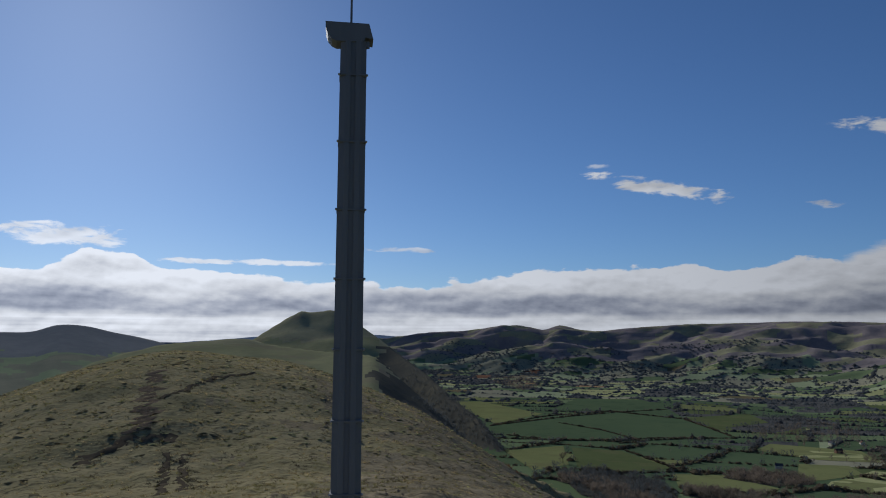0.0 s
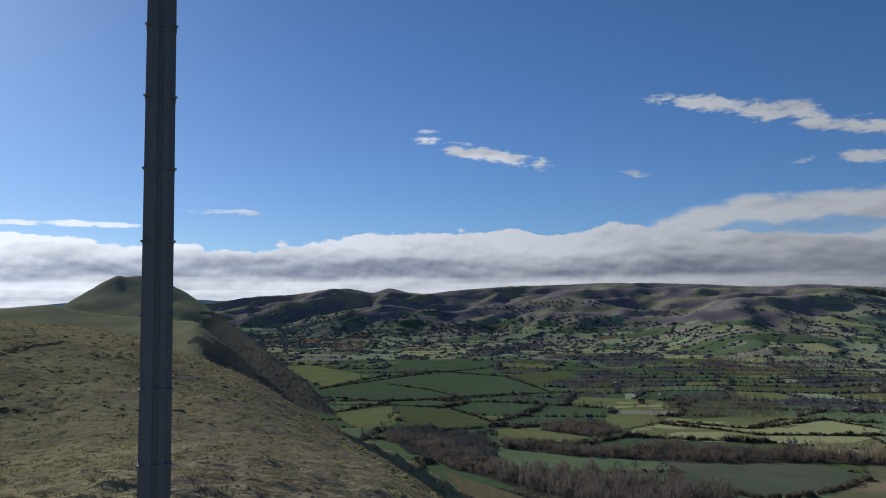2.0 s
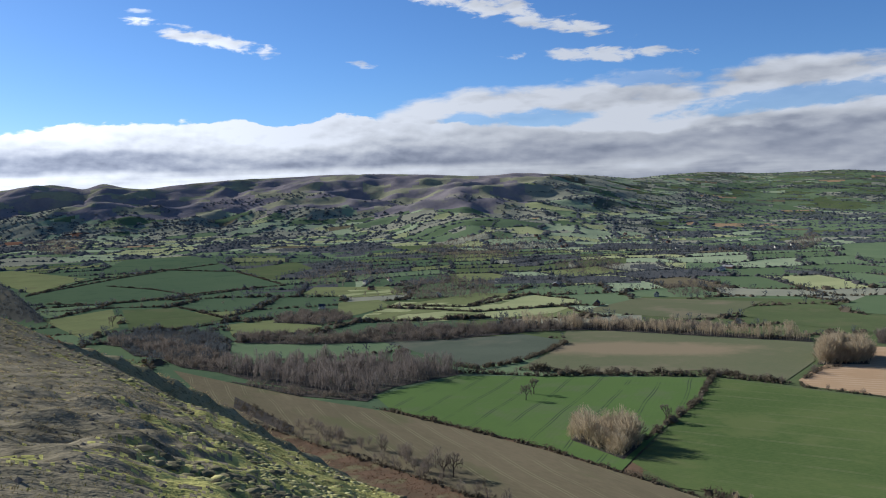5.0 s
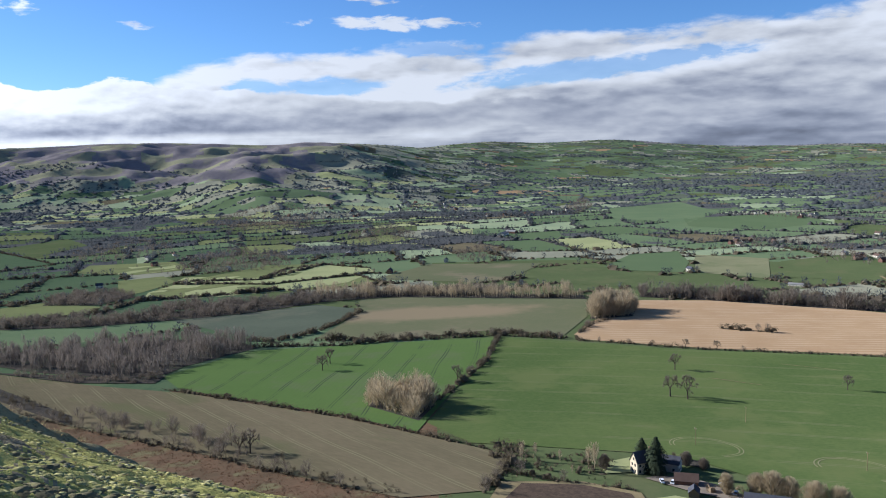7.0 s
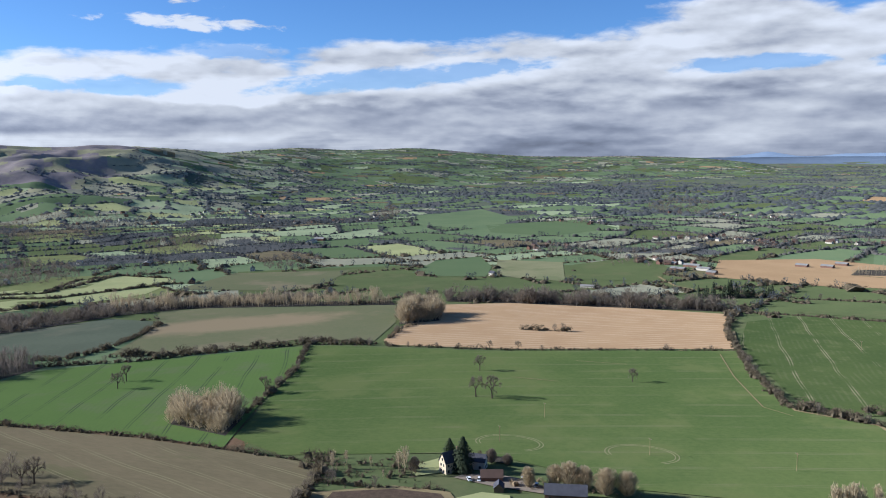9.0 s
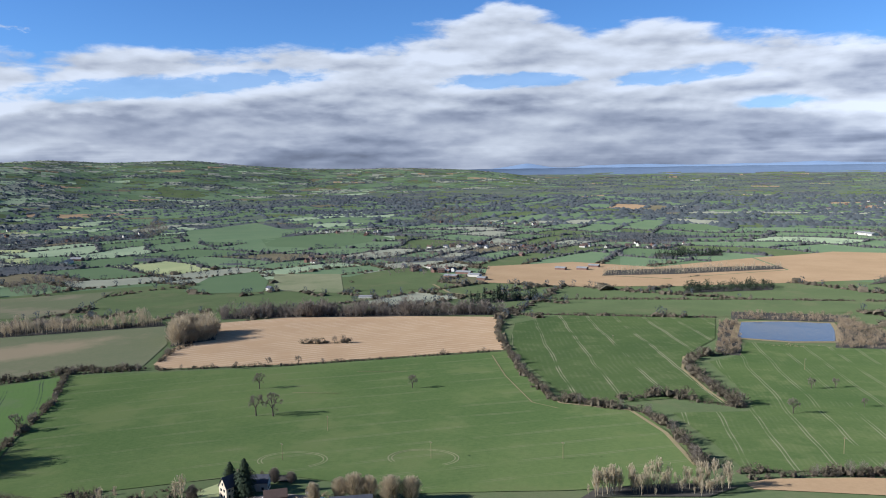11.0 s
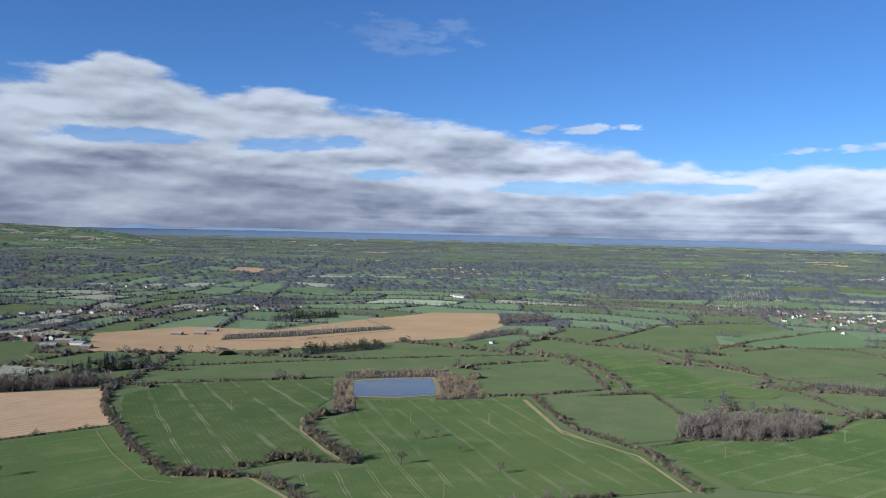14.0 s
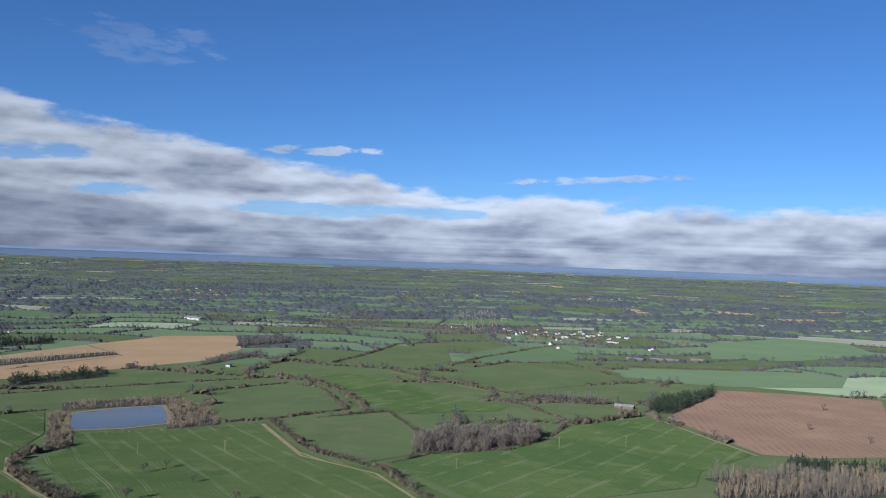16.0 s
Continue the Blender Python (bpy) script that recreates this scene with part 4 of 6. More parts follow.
def stand(places, templates, sizes, name, material, label, category="trees", parent=None, kind="stuff", squash=None, sink=0.3):
    """Many trees or bushes in one mesh. places (n, 2) real metres, templates: triangle clouds of unit height."""
    chunks = []
    x, y = places[:, 0], places[:, 1]
    base, s = draw_in(x, y, land(x, y) - sink)
    pick = rng.integers(0, len(templates), len(x))
    turn = rng.uniform(0, 6.28, len(x))
    for k, tpl in enumerate(templates):
        m = pick == k
        if not m.any():
            continue
        c, sn = np.cos(turn[m])[:, None], np.sin(turn[m])[:, None]
        sz = (sizes[m] * s[m])[:, None]
        wd = sz if squash is None else sz * squash[m][:, None]
        px = (tpl[None, :, 0] * c - tpl[None, :, 1] * sn) * wd + base[m, 0:1]
        py = (tpl[None, :, 0] * sn + tpl[None, :, 1] * c) * wd + base[m, 1:2]
        pz = tpl[None, :, 2] * sz + base[m, 2:3]
        chunks.append(np.stack([px, py, pz], -1).reshape(-1, 3))
    v = np.concatenate(chunks)
    ob = new(name, np_mesh(name, v, np.arange(len(v)).reshape(-1, 3), [material]))
    if parent:
        ob.parent = parent
    return tagged(ob, label, category, kind=kind)


ICO_V = np.array([(math.cos(k * 1.2566), math.sin(k * 1.2566), 0.0) for k in range(5)] + [(0.78 * math.cos((k + 0.5) * 1.2566), 0.78 * math.sin((k + 0.5) * 1.2566), 0.62) for k in range(5)] + [(0, 0, 1.0)])
ICO_F = np.array([(k, (k + 1) % 5, 5 + k) for k in range(5)] + [((k + 1) % 5, 5 + (k + 1) % 5, 5 + k) for k in range(5)] + [(5 + k, 5 + (k + 1) % 5, 10) for k in range(5)])


def lumps(n, width, height, base, seed, size=0.2, rough=0.45):
    """A crown of n uneven small clumps, as triangles (15 n * 3, 3)."""
    r = np.random.default_rng(seed)
    v, f = ICO_V, ICO_F
    out = []
    for k in range(n):
        a, z = r.uniform(0, 6.28), r.uniform(0, 1)
        rad = 0.5 * width * math.sqrt(r.uniform(0.05, 1)) * math.sqrt(max(0.05, 1 - (1.7 * (z - 0.42)) ** 2))
        c = np.array([rad * math.cos(a), rad * math.sin(a), base + z * (height - base) * 0.86])
        s = size * r.uniform(0.6, 1.25)
        p = (v - [0, 0, 0.45]) * [s * width, s * width, s * 1.25] * (1 + rough * r.normal(size=(len(v), 1)) * 0.6)
        q = p @ np.array(Matrix.Rotation(r.uniform(0, 6.28), 3, "Z")) @ np.array(Matrix.Rotation(r.normal() * 0.6, 3, "X")) + c
        q[:, 2] = np.clip(q[:, 2], 0.0, 1.0)
        out.append(q[f].reshape(-1, 3))
    return np.concatenate(out)


MID_TREES = [bare_tree(200 + i, 26, 0.95, 0.12, 0.11) for i in range(8)]
BUSHES = [np.concatenate([lumps(1, 1.0, 0.5, 0.0, 300 + i, 0.5), bare_tree(310 + i, 18, 1.5, 0.0, 0.15, 0.1)[:54]]) for i in range(8)]


def clumps(places, sizes, wide, name, material, label, category, plain=False, sink=0.4):
    """Far bushes and crowns: uneven rounded clumps, some pixels each, in one mesh."""
    x, y = places[:, 0], places[:, 1]
    n = len(x)
    base, s = draw_in(x, y, land(x, y) - sink)
    turn = rng.uniform(0, 6.28, n)[:, None]
    c, sn = np.cos(turn), np.sin(turn)
    wob = rng.uniform(0.6, 1.3, (n, len(ICO_V)))
    long_ = rng.uniform(0.8, 1.4, (n, 1))
    h = (sizes * s)[:, None]
    lx, ly, lz = ICO_V[:, 0] * wob * long_, ICO_V[:, 1] * wob, ICO_V[:, 2] * (0.55 + 0.45 * wob)
    v = np.stack([(lx * c - ly * sn) * h * wide + base[:, 0:1], (lx * sn + ly * c) * h * wide + base[:, 1:2], lz * h + base[:, 2:3]], -1).reshape(-1, 3)
    f = ICO_F
    if plain:
        v = v.reshape(n, -1, 3)[:, [0, 1, 2, 3, 4, 10]].reshape(-1, 3)
        f = np.array([(k, (k + 1) % 5, 5) for k in range(5)])
    f = (f[None] + (np.arange(n) * (6 if plain else len(ICO_V)))[:, None, None]).reshape(-1, 3)
    return tagged(new(name, np_mesh(name, v, f, [material], smooth=True)), label, category, kind="stuff")


def line_points(path, gap, jitter):
    out = []
    for (x0, y0), (x1, y1) in zip(path, path[1:]):
        n = max(1, int(math.hypot(x1 - x0, y1 - y0) / gap))
        t = (np.arange(n) + rng.uniform(0, 1, n)) / n
        out.append(np.stack([x0 + (x1 - x0) * t, y0 + (y1 - y0) * t], -1) + rng.normal(size=(n, 2)) * jitter)
    return np.concatenate(out)


def area_points(poly, gap):
    xs, ys = [p[0] for p in poly], [p[1] for p in poly]
    n = int((max(xs) - min(xs)) * (max(ys) - min(ys)) / gap ** 2)
    p = np.stack([rng.uniform(min(xs), max(xs), n), rng.uniform(min(ys), max(ys), n)], -1)
    return p[inside(p[:, 0], p[:, 1], poly)]


# hedges between the fields of the open country
def hedge_lattice(lo, hi, gap):
    n = int(2 * hi / gap)
    g = (np.arange(n) - n / 2) * gap
    x, y = np.meshgrid(g, g)
    x, y = x.ravel(), y.ravel()
    a, d = polar(x, y)
    m = (d > lo) & (d < hi) & (a > -34) & (a < 153)
    x, y = x[m], y[m]
    x, y = x + rng.uniform(-0.3, 0.3, len(x)) * gap, y + rng.uniform(-0.3, 0.3, len(x)) * gap
    c = cell_of(x, y)
    edge = (cell_of(x + gap, y) != c) | (cell_of(x, y + gap) != c)
    x, y = x[edge], y[edge]
    h = lands(x, y)
    w = np.argmax(h, axis=0)
    a, d = polar(x, y)
    s = np.clip((d - interp(a, MYND_FOOT)) / (interp(a, MYND_FAR) - interp(a, MYND_FOOT)), 0, 1)
    ok = ((w == 0) | ((w == 5) & (s < 0.29 + np.clip((a - 35) / 6, 0, 1) * 0.8))) & ~taken(x, y)
    return np.stack([x[ok], y[ok]], -1)


near_h = hedge_lattice(800, 2400, 5.5)
hedge_high = rng.uniform(2.0, 3.8, len(near_h)) * np.where(polar(near_h[:, 0], near_h[:, 1])[0] > 70, 1.25, 1.0) + 3.0 * (rng.random(len(near_h)) < 0.1)
close = np.hypot(near_h[:, 0], near_h[:, 1]) < 1500
stand(near_h[close], BUSHES, hedge_high[close] * 1.35, "hedgerows", M["hedge"], "dark leafless hedges between the nearer fields", "hedge", squash=rng.uniform(1.2, 1.7, close.sum()))
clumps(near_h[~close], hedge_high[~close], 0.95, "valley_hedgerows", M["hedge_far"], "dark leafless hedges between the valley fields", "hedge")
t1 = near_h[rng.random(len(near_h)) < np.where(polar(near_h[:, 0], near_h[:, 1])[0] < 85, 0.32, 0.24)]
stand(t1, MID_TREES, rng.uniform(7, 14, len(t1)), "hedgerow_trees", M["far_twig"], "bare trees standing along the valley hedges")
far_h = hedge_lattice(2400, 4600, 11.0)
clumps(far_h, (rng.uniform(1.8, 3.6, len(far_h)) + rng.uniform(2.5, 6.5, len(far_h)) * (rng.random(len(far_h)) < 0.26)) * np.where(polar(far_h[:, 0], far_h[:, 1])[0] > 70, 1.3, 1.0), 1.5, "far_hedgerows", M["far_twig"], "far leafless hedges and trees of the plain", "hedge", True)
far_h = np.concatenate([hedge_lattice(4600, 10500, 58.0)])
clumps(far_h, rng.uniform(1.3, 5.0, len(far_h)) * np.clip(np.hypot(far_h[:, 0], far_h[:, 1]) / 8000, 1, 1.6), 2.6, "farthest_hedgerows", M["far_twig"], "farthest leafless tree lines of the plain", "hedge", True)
# woods of the open country
n_ = 110000
wa_, wd_ = np.radians(rng.uniform(-34, 153, n_)), np.sqrt(rng.uniform(1400 ** 2, 8000 ** 2, n_))
wd_[:22000] = np.sqrt(rng.uniform(1400 ** 2, 2700 ** 2, 22000))
wx_, wy_ = wd_ * np.sin(wa_), wd_ * np.cos(wa_)
wa_ = np.degrees(wa_)
lw_ = lands(wx_, wy_)
k_ = np.argmax(lw_, axis=0)
dense = wave_noise(wx_, wy_, 800, 31) + 0.5 * wave_noise(wx_, wy_, 300, 32)
cr_ = crop_of(cell_of(wx_, wy_), wa_, wd_)
s_ = np.clip((wd_ - interp(wa_, MYND_FOOT)) / (interp(wa_, MYND_FAR) - interp(wa_, MYND_FOOT)), 0, 1)
ok_ = ((k_ == 0) | ((k_ == 5) & (s_ < 0.5))) & ((dense > 0.75 - 0.3 * (wa_ < 46) + 0.10 * (wa_ > 78) - 0.28 * np.clip((wd_ - 2500) / 2500, 0, 1)) | (cr_ == 8) | ((k_ == 5) & (wa_ < 33) & (dense > 0.6)))
ok_ &= ~taken(wx_, wy_)
pw = np.stack([wx_[ok_], wy_[ok_]], -1)
sa_, sd_ = rng.uniform(-7, 7, 42000), rng.uniform(700, 2700, 42000)
sx_, sy_ = sd_ * np.sin(np.radians(sa_)), sd_ * np.cos(np.radians(sa_))
sl_ = lands(sx_, sy_)
sk_ = (np.argmax(sl_, axis=0) == 3) & (sl_[3] < -92 + 26 * wave_noise(sx_, sy_, 150, 66)) & (sa_ > -3) & (rng.random(len(sa_)) < np.clip((-60 - sl_[3]) / 70, 0.05, 0.7))
scrub = np.stack([sx_[sk_], sy_[sk_]], -1)
if len(scrub):
    scrub = scrub[rng.permutation(len(scrub))[:2600]]
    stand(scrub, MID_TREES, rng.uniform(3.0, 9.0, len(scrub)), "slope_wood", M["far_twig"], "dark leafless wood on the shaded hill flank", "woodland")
near_w = np.hypot(pw[:, 0], pw[:, 1]) < 2700
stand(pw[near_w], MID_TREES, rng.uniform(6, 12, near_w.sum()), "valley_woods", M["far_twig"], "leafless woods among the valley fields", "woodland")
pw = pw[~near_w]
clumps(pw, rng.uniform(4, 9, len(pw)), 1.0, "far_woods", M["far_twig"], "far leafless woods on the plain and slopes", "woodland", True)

# ------------------------------------------------------------------ the post on the summit


def summit_post(x, y):
    z0 = ground_z(x, y)
    root = new("summit_post")
    root.location = (x, y, z0 - 0.05)
    top = 1.6 + 2.30 - z0
    bm = bmesh.new()
    # a folded steel channel column, slightly tapered
    sect = [(-0.105, -0.06), (-0.06, -0.10), (-0.02, -0.10), (-0.02, -0.085), (0.02, -0.085), (0.02, -0.10), (0.06, -0.10), (0.105, -0.06), (0.105, 0.07), (0.06, 0.10), (-0.06, 0.10), (-0.105, 0.07)]
    rings = []
    for k in range(9):
        f = k / 8
        rings.append([bm.verts.new((px * (1.06 - 0.12 * f), py * (1.06 - 0.12 * f), top * f)) for px, py in sect])
    for a, b in zip(rings, rings[1:]):
        for i in range(len(sect)):
            j = (i + 1) % len(sect)
            bm.faces.new((a[i], a[j], b[j], b[i]))
    bm.faces.new(rings[0][::-1])
    bm.faces.new(rings[-1])
    part("column", bm, M["post"], root)
    # thin bright strips imitate sunlight catching the column's edges
    for sx in (-1, 1):
        bm = bmesh.new()
        box(bm, sx * 0.107 - 0.006, sx * 0.107 + 0.006, 0.02, 0.05, 0.1, top - 0.02, 0.002)
        trim = part("rim_light_strip", bm, M["bright"], root, "bright strip standing in for the sunlit rim")
        trim.rotation_euler = (0, radians(-0.25) * sx, 0)
    z = top - 0.28
    while z > 0.2:
        bm = bmesh.new()
        f = z / top
        w = 1.06 - 0.12 * f
        box(bm, -0.109 * w, 0.109 * w, -0.105 * w, 0.105 * w, z - 0.008, z + 0.008, 0.003)
        band = part("band", bm, M["post"], root)
        for sx in (-1, 1):
            bm = bmesh.new()
            bmesh.ops.create_cone(bm, cap_ends=True, segments=8, radius1=0.009, radius2=0.009, depth=0.024,
                                  matrix=Matrix.Translation((sx * 0.106 * w, -0.09 * w, z)) @ Matrix.Rotation(math.pi / 2, 4, "Y"))
            part("bolt", bm, M["bright"], band, "bright worn bolt")
        z -= 0.515
    bm = bmesh.new()   # the hooded cap, rounded under one end
    prof = [(-0.185, 0.0), (0.145, -0.005), (0.178, -0.125), (0.12, -0.115), (0.10, -0.15), (-0.10, -0.15), (-0.135, -0.135), (-0.165, -0.10), (-0.183, -0.05)]
    fr = [bm.verts.new((px - 0.03, -0.09, pz + top + 0.13)) for px, pz in prof]
    bk = [bm.verts.new((px - 0.03, 0.09, pz + top + 0.13)) for px, pz in prof]
    bm.faces.new(fr[::-1])
    bm.faces.new(bk)
    for i in range(len(prof)):
        j = (i + 1) % len(prof)
        bm.faces.new((fr[i], fr[j], bk[j], bk[i]))
    bmesh.ops.recalc_face_normals(bm, faces=bm.faces[:])
    cap = part("cap", bm, M["post"], root, "hooded steel cap")
    bm = bmesh.new()
    bmesh.ops.create_cone(bm, cap_ends=True, segments=10, radius1=0.018, radius2=0.018, depth=0.05, matrix=Matrix.Translation((0.105, -0.05, top - 0.03)))
    part("catch", bm, M["post"], cap)
    bm = bmesh.new()
    bmesh.ops.create_cone(bm, cap_ends=True, segments=8, radius1=0.009, radius2=0.007, depth=0.7, matrix=Matrix.Translation((-0.02, 0, top + 0.13 + 0.34)))
    part("rod", bm, M["post"], root, "thin steel rod")
    root.rotation_euler = (0, 0, radians(7.4))
    tagged(root, "tall dark weathered steel post with hooded cap and rod", "post")


summit_post(-0.70, 5.96)
HEDGES = []


def hedge_row(label, path, height, half, share):
    HEDGES.append((label, path, height, half, share))


hedge_row("clipped dark hedge with bare trees between wheat fields", [(529, 449), (450, 394), (388, 362), (334, 335)], 3.0, 1.5, 0.3)
hedge_row("low dark hedge along the fallow field", [(250, 517), (266, 435), (279, 360), (282, 297), (286, 237)], 2.2, 1.2, 0.06)
hedge_row("dark hedge with bushes above the wheat field", [(372, 597), (420, 537), (462, 511), (534, 455), (556, 397)], 3.2, 1.6, 0.2)
hedge_row("low dark hedge under the stubble field", [(571, 397), (558, 383), (588, 284), (678, 121)], 2.2, 1.2, 0.2)
hedge_row("wide brown hedge beside a farm track", [(867, 161), (757, 142), (600, 95), (509, 59), (496, 18)], 3.4, 2.4, 0.2)
hedge_row("wide brown hedge beside a farm track", [(514, 48), (491, 3), (455, -13), (388, -28)], 3.4, 2.6, 0.25)
hedge_row("thick bushy hedge at the wheat field corner", [(521, 18), (539, -8), (520, -56)], 4.0, 3.5, 0.2)
hedge_row("thick brown hedge curving round the wheat", [(710, -71), (687, -37), (643, -30), (577, -43), (518, -58)], 4.2, 3.5, 0.3)
hedge_row("long dark hedge along the tilled field", [(386, -42), (401, -100), (419, -164), (424, -195)], 2.6, 1.4, 0.12)
hedge_row("brown hedge with bushes beside a pale verge", [(770, -262), (616, -245), (533, -268), (427, -253)], 3.2, 2.2, 0.3)
hedge_row("dark hedge round the wheat field", [(550, -283), (570, -329), (561, -402), (591, -468), (642, -530)], 2.5, 1.4, 0.15)
hedge_row("dark hedge across the pasture", [(890, 147), (899, 32), (910, -71)], 2.2, 1.2, 0.05)
hedge_row("dark hedge across the pasture", [(985, -229), (1012, -312), (1029, -374)], 2.6, 1.5, 0.2)
hedge_row("long dark hedge across the pasture", [(1017, 116), (1058, -112), (1088, -373)], 2.4, 1.4, 0.12)
hedge_row("dark hedge round the pasture", [(777, -210), (779, -268), (807, -359), (976, -397), (1009, -377)], 2.4, 1.4, 0.15)
hedge_row("dark hedge round the pasture", [(770, -311), (781, -397), (668, -371)], 2.4, 1.4, 0.15)
hedge_row("bushy dark hedge between fallow fields", [(386, 625), (395, 602), (436, 602), (493, 628), (554, 665)], 3.6, 2.2, 0.3)
hedge_row("bushy dark hedge between fallow fields", [(423, 573), (464, 513), (543, 470), (561, 400)], 3.6, 2.2, 0.3)
hedge_row("dark hedge at the end of the fallow field", [(285, 235), (263, 222), (238, 211)], 3.0, 2.0, 0.3)
hedge_row("dark garden hedge by the farm", [(264, 222), (267, 200), (281, 165)], 2.4, 1.4, 0.2)
hedge_row("low hedge by the stubble", [(586, 402), (635, 421), (660, 419)], 2.6, 2.0, 0.3)
hedge_row("thin bushes in the middle of the stubble", [(680, 317), (685, 295), (692, 270)], 3.0, 1.0, 0.5)
hedge_row("hedge below the far wood", [(648, -542), (656, -596), (668, -657)], 5.0, 1.5, 0.0)
hedge_row("dark hedge round the pasture", [(107, 1439), (221, 1398), (297, 1340), (322, 1133)], 2.6, 1.5, 0.15)
hedge_row("dark hedge round the crop field", [(100, 1709), (257, 1955), (437, 2105), (569, 1923), (549, 1534)], 2.6, 1.5, 0.1)
hedge_row("dark hedge round the crop field", [(111, 1492), (262, 1462), (403, 1515), (546, 1524)], 2.4, 1.5, 0.1)
hedge_row("dark hedge along the pasture", [(178, 1127), (238, 1078), (317, 1101), (372, 1087)], 3.0, 2, 0.3)
hedge_row("dark hedge along the pasture", [(277, 963), (374, 921), (452, 973)], 4.0, 3, 0.4)
hedge_row("dark hedge along the bright pasture", [(446, 976), (506, 931), (601, 883)], 4.0, 3, 0.4)
hedge_row("dark hedge along the bright pasture", [(566, 1093), (646, 999), (816, 1064)], 3.0, 2, 0.3)
hedge_row("dark hedge beside the pale lane", [(1119, -569), (983, -592), (857, -611), (768, -651)], 2.4, 1.4, 0.2)
hedge_row("dark hedge with bare trees", [(1111, -722), (1157, -822), (1122, -921), (1014, -905), (937, -884)], 2.6, 1.5, 0.25)
hedge_row("dark hedge across the pastures", [(1134, -687), (1252, -838), (1363, -1041), (1389, -1138)], 2.6, 1.5, 0.2)
hedge_row("dark hedge with bushes above the wood", [(829, -557), (779, -573), (694, -560), (654, -548)], 2.6, 1.6, 0.3)
hedge_row("dark hedge with round trees", [(1223, -518), (1310, -609), (1489, -769), (1502, -914)], 2.8, 1.6, 0.3)
hedge_row("bushy hedge curving by the pasture", [(1075, -414), (952, -413), (843, -394), (783, -374)], 3.4, 2.2, 0.4)
hedge_row("long dark hedge across the plain", [(1056, -994), (1022, -1070), (961, -1174), (901, -1278)], 2.4, 1.4, 0.2)
hedge_row("dark hedge between crop fields", [(100, 1707), (213, 1830), (319, 1962), (437, 2073), (597, 2164)], 2.6, 1.5, 0.15)
hedge_row("dark hedge across the crop field", [(252, 1774), (320, 1631), (359, 1458), (310, 1428)], 2.4, 1.5, 0.1)
hedge_row("dark hedge under the crop field", [(120, 1550), (189, 1469), (269, 1473), (363, 1476), (513, 1526)], 2.6, 1.5, 0.2)
hedge_row("long dark hedge along the tilled field", [(376, -46), (388, -69), (397, -98), (408, -133), (419, -177)], 2.6, 1.4, 0.15)
hedge_row("dark hedge between bright pastures", [(550, 1080), (588, 1017), (622, 949), (708, 927), (789, 912)], 3, 1.6, 0.3)
hedge_row("dark hedge between bright pastures", [(651, 1006), (746, 1073), (807, 1055), (820, 960)], 3, 1.6, 0.3)
hedge_row("loose low scrub between bracken and fallow", [(211, 233), (203, 273), (194, 346), (182, 420), (169, 496), (156, 578)], 1.5, 3.0, 0.5)
WOODS = []


def wood(label, material, kind, outline, gap, height):
    WOODS.append((label, material, kind, outline, gap, height))


wood("tall leafless plantation, grey-brown and dense", "larch", "tall", [(200, 745), (216, 664), (248, 577), (275, 561), (297, 575), (375, 589), (381, 657), (343, 699), (277, 743), (224, 779)], 4.2, 17)
wood("dark mixed scrub and trees at the hill foot", "twig", "mid", [(134, 1030), (168, 943), (177, 802), (200, 745), (229, 795), (214, 968), (167, 1056)], 4.5, 11)
wood("dark tangled wood beyond the hill foot", "far_twig", "mid", [(150, 1068), (195, 1108), (271, 1027), (260, 908), (223, 800), (190, 839), (153, 907)], 6.0, 10)
wood("brown scrub edge of the plantation", "twig", "mid", [(194, 695), (221, 594), (255, 540), (272, 555), (248, 577), (214, 657)], 4.0, 6)
wood("pale leafless poplar belt", "poplar", "tall", [(580, 781), (642, 706), (758, 510), (783, 534), (670, 737), (606, 815)], 4.4, 18)
wood("dark leafless belt of trees", "twig", "mid", [(267, 914), (328, 845), (414, 790), (469, 767), (563, 753), (588, 792), (481, 823), (348, 896), (283, 965)], 5.5, 14)
wood("dark leafless belt behind the stubble", "twig", "mid", [(806, 471), (827, 399), (847, 297), (884, 159), (911, 164), (890, 313), (871, 421), (837, 489)], 5.0, 17)
wood("dark conifer stand by the farm track", "conifer", "fir", [(958, 215), (1010, 138), (1044, 143), (999, 224)], 6.0, 17)
wood("pale leafless clump at the stubble edge", "poplar", "mid", [(652, 436), (690, 410), (738, 435), (697, 460)], 3.2, 25)
wood("pale leafless copse between wheat fields", "poplar", "mid", [(304, 362), (300, 314), (330, 331), (345, 360), (323, 378)], 3.6, 19)
wood("brown leafless trees beside the pond", "brush", "mid", [(709, -56), (700, -75), (782, -84), (904, -92), (878, -72)], 4.6, 7)
wood("brown leafless trees beside the pond", "brush", "mid", [(758, -160), (764, -209), (856, -226), (939, -208), (889, -188)], 4.6, 8)
wood("brown bushes along the pond bank", "brush", "mid", [(903, -86), (906, -198), (957, -216), (955, -91)], 5.5, 6)
wood("low brown bushes on the near pond bank", "brush", "mid", [(754, -73), (751, -165), (766, -168), (769, -75)], 3.4, 1.8)
wood("brown leafless wood, dense and round", "twig", "mid", [(577, -319), (566, -370), (579, -449), (612, -476), (642, -432), (642, -361)], 3.8, 14)
wood("pale leafless poplars in the pasture", "twig", "tall", [(812, -609), (744, -674), (779, -711), (841, -645)], 5.0, 11)
wood("dark evergreen wood by the barn", "conifer", "mid", [(684, -681), (667, -710), (756, -882), (787, -922), (739, -755)], 5.0, 15)
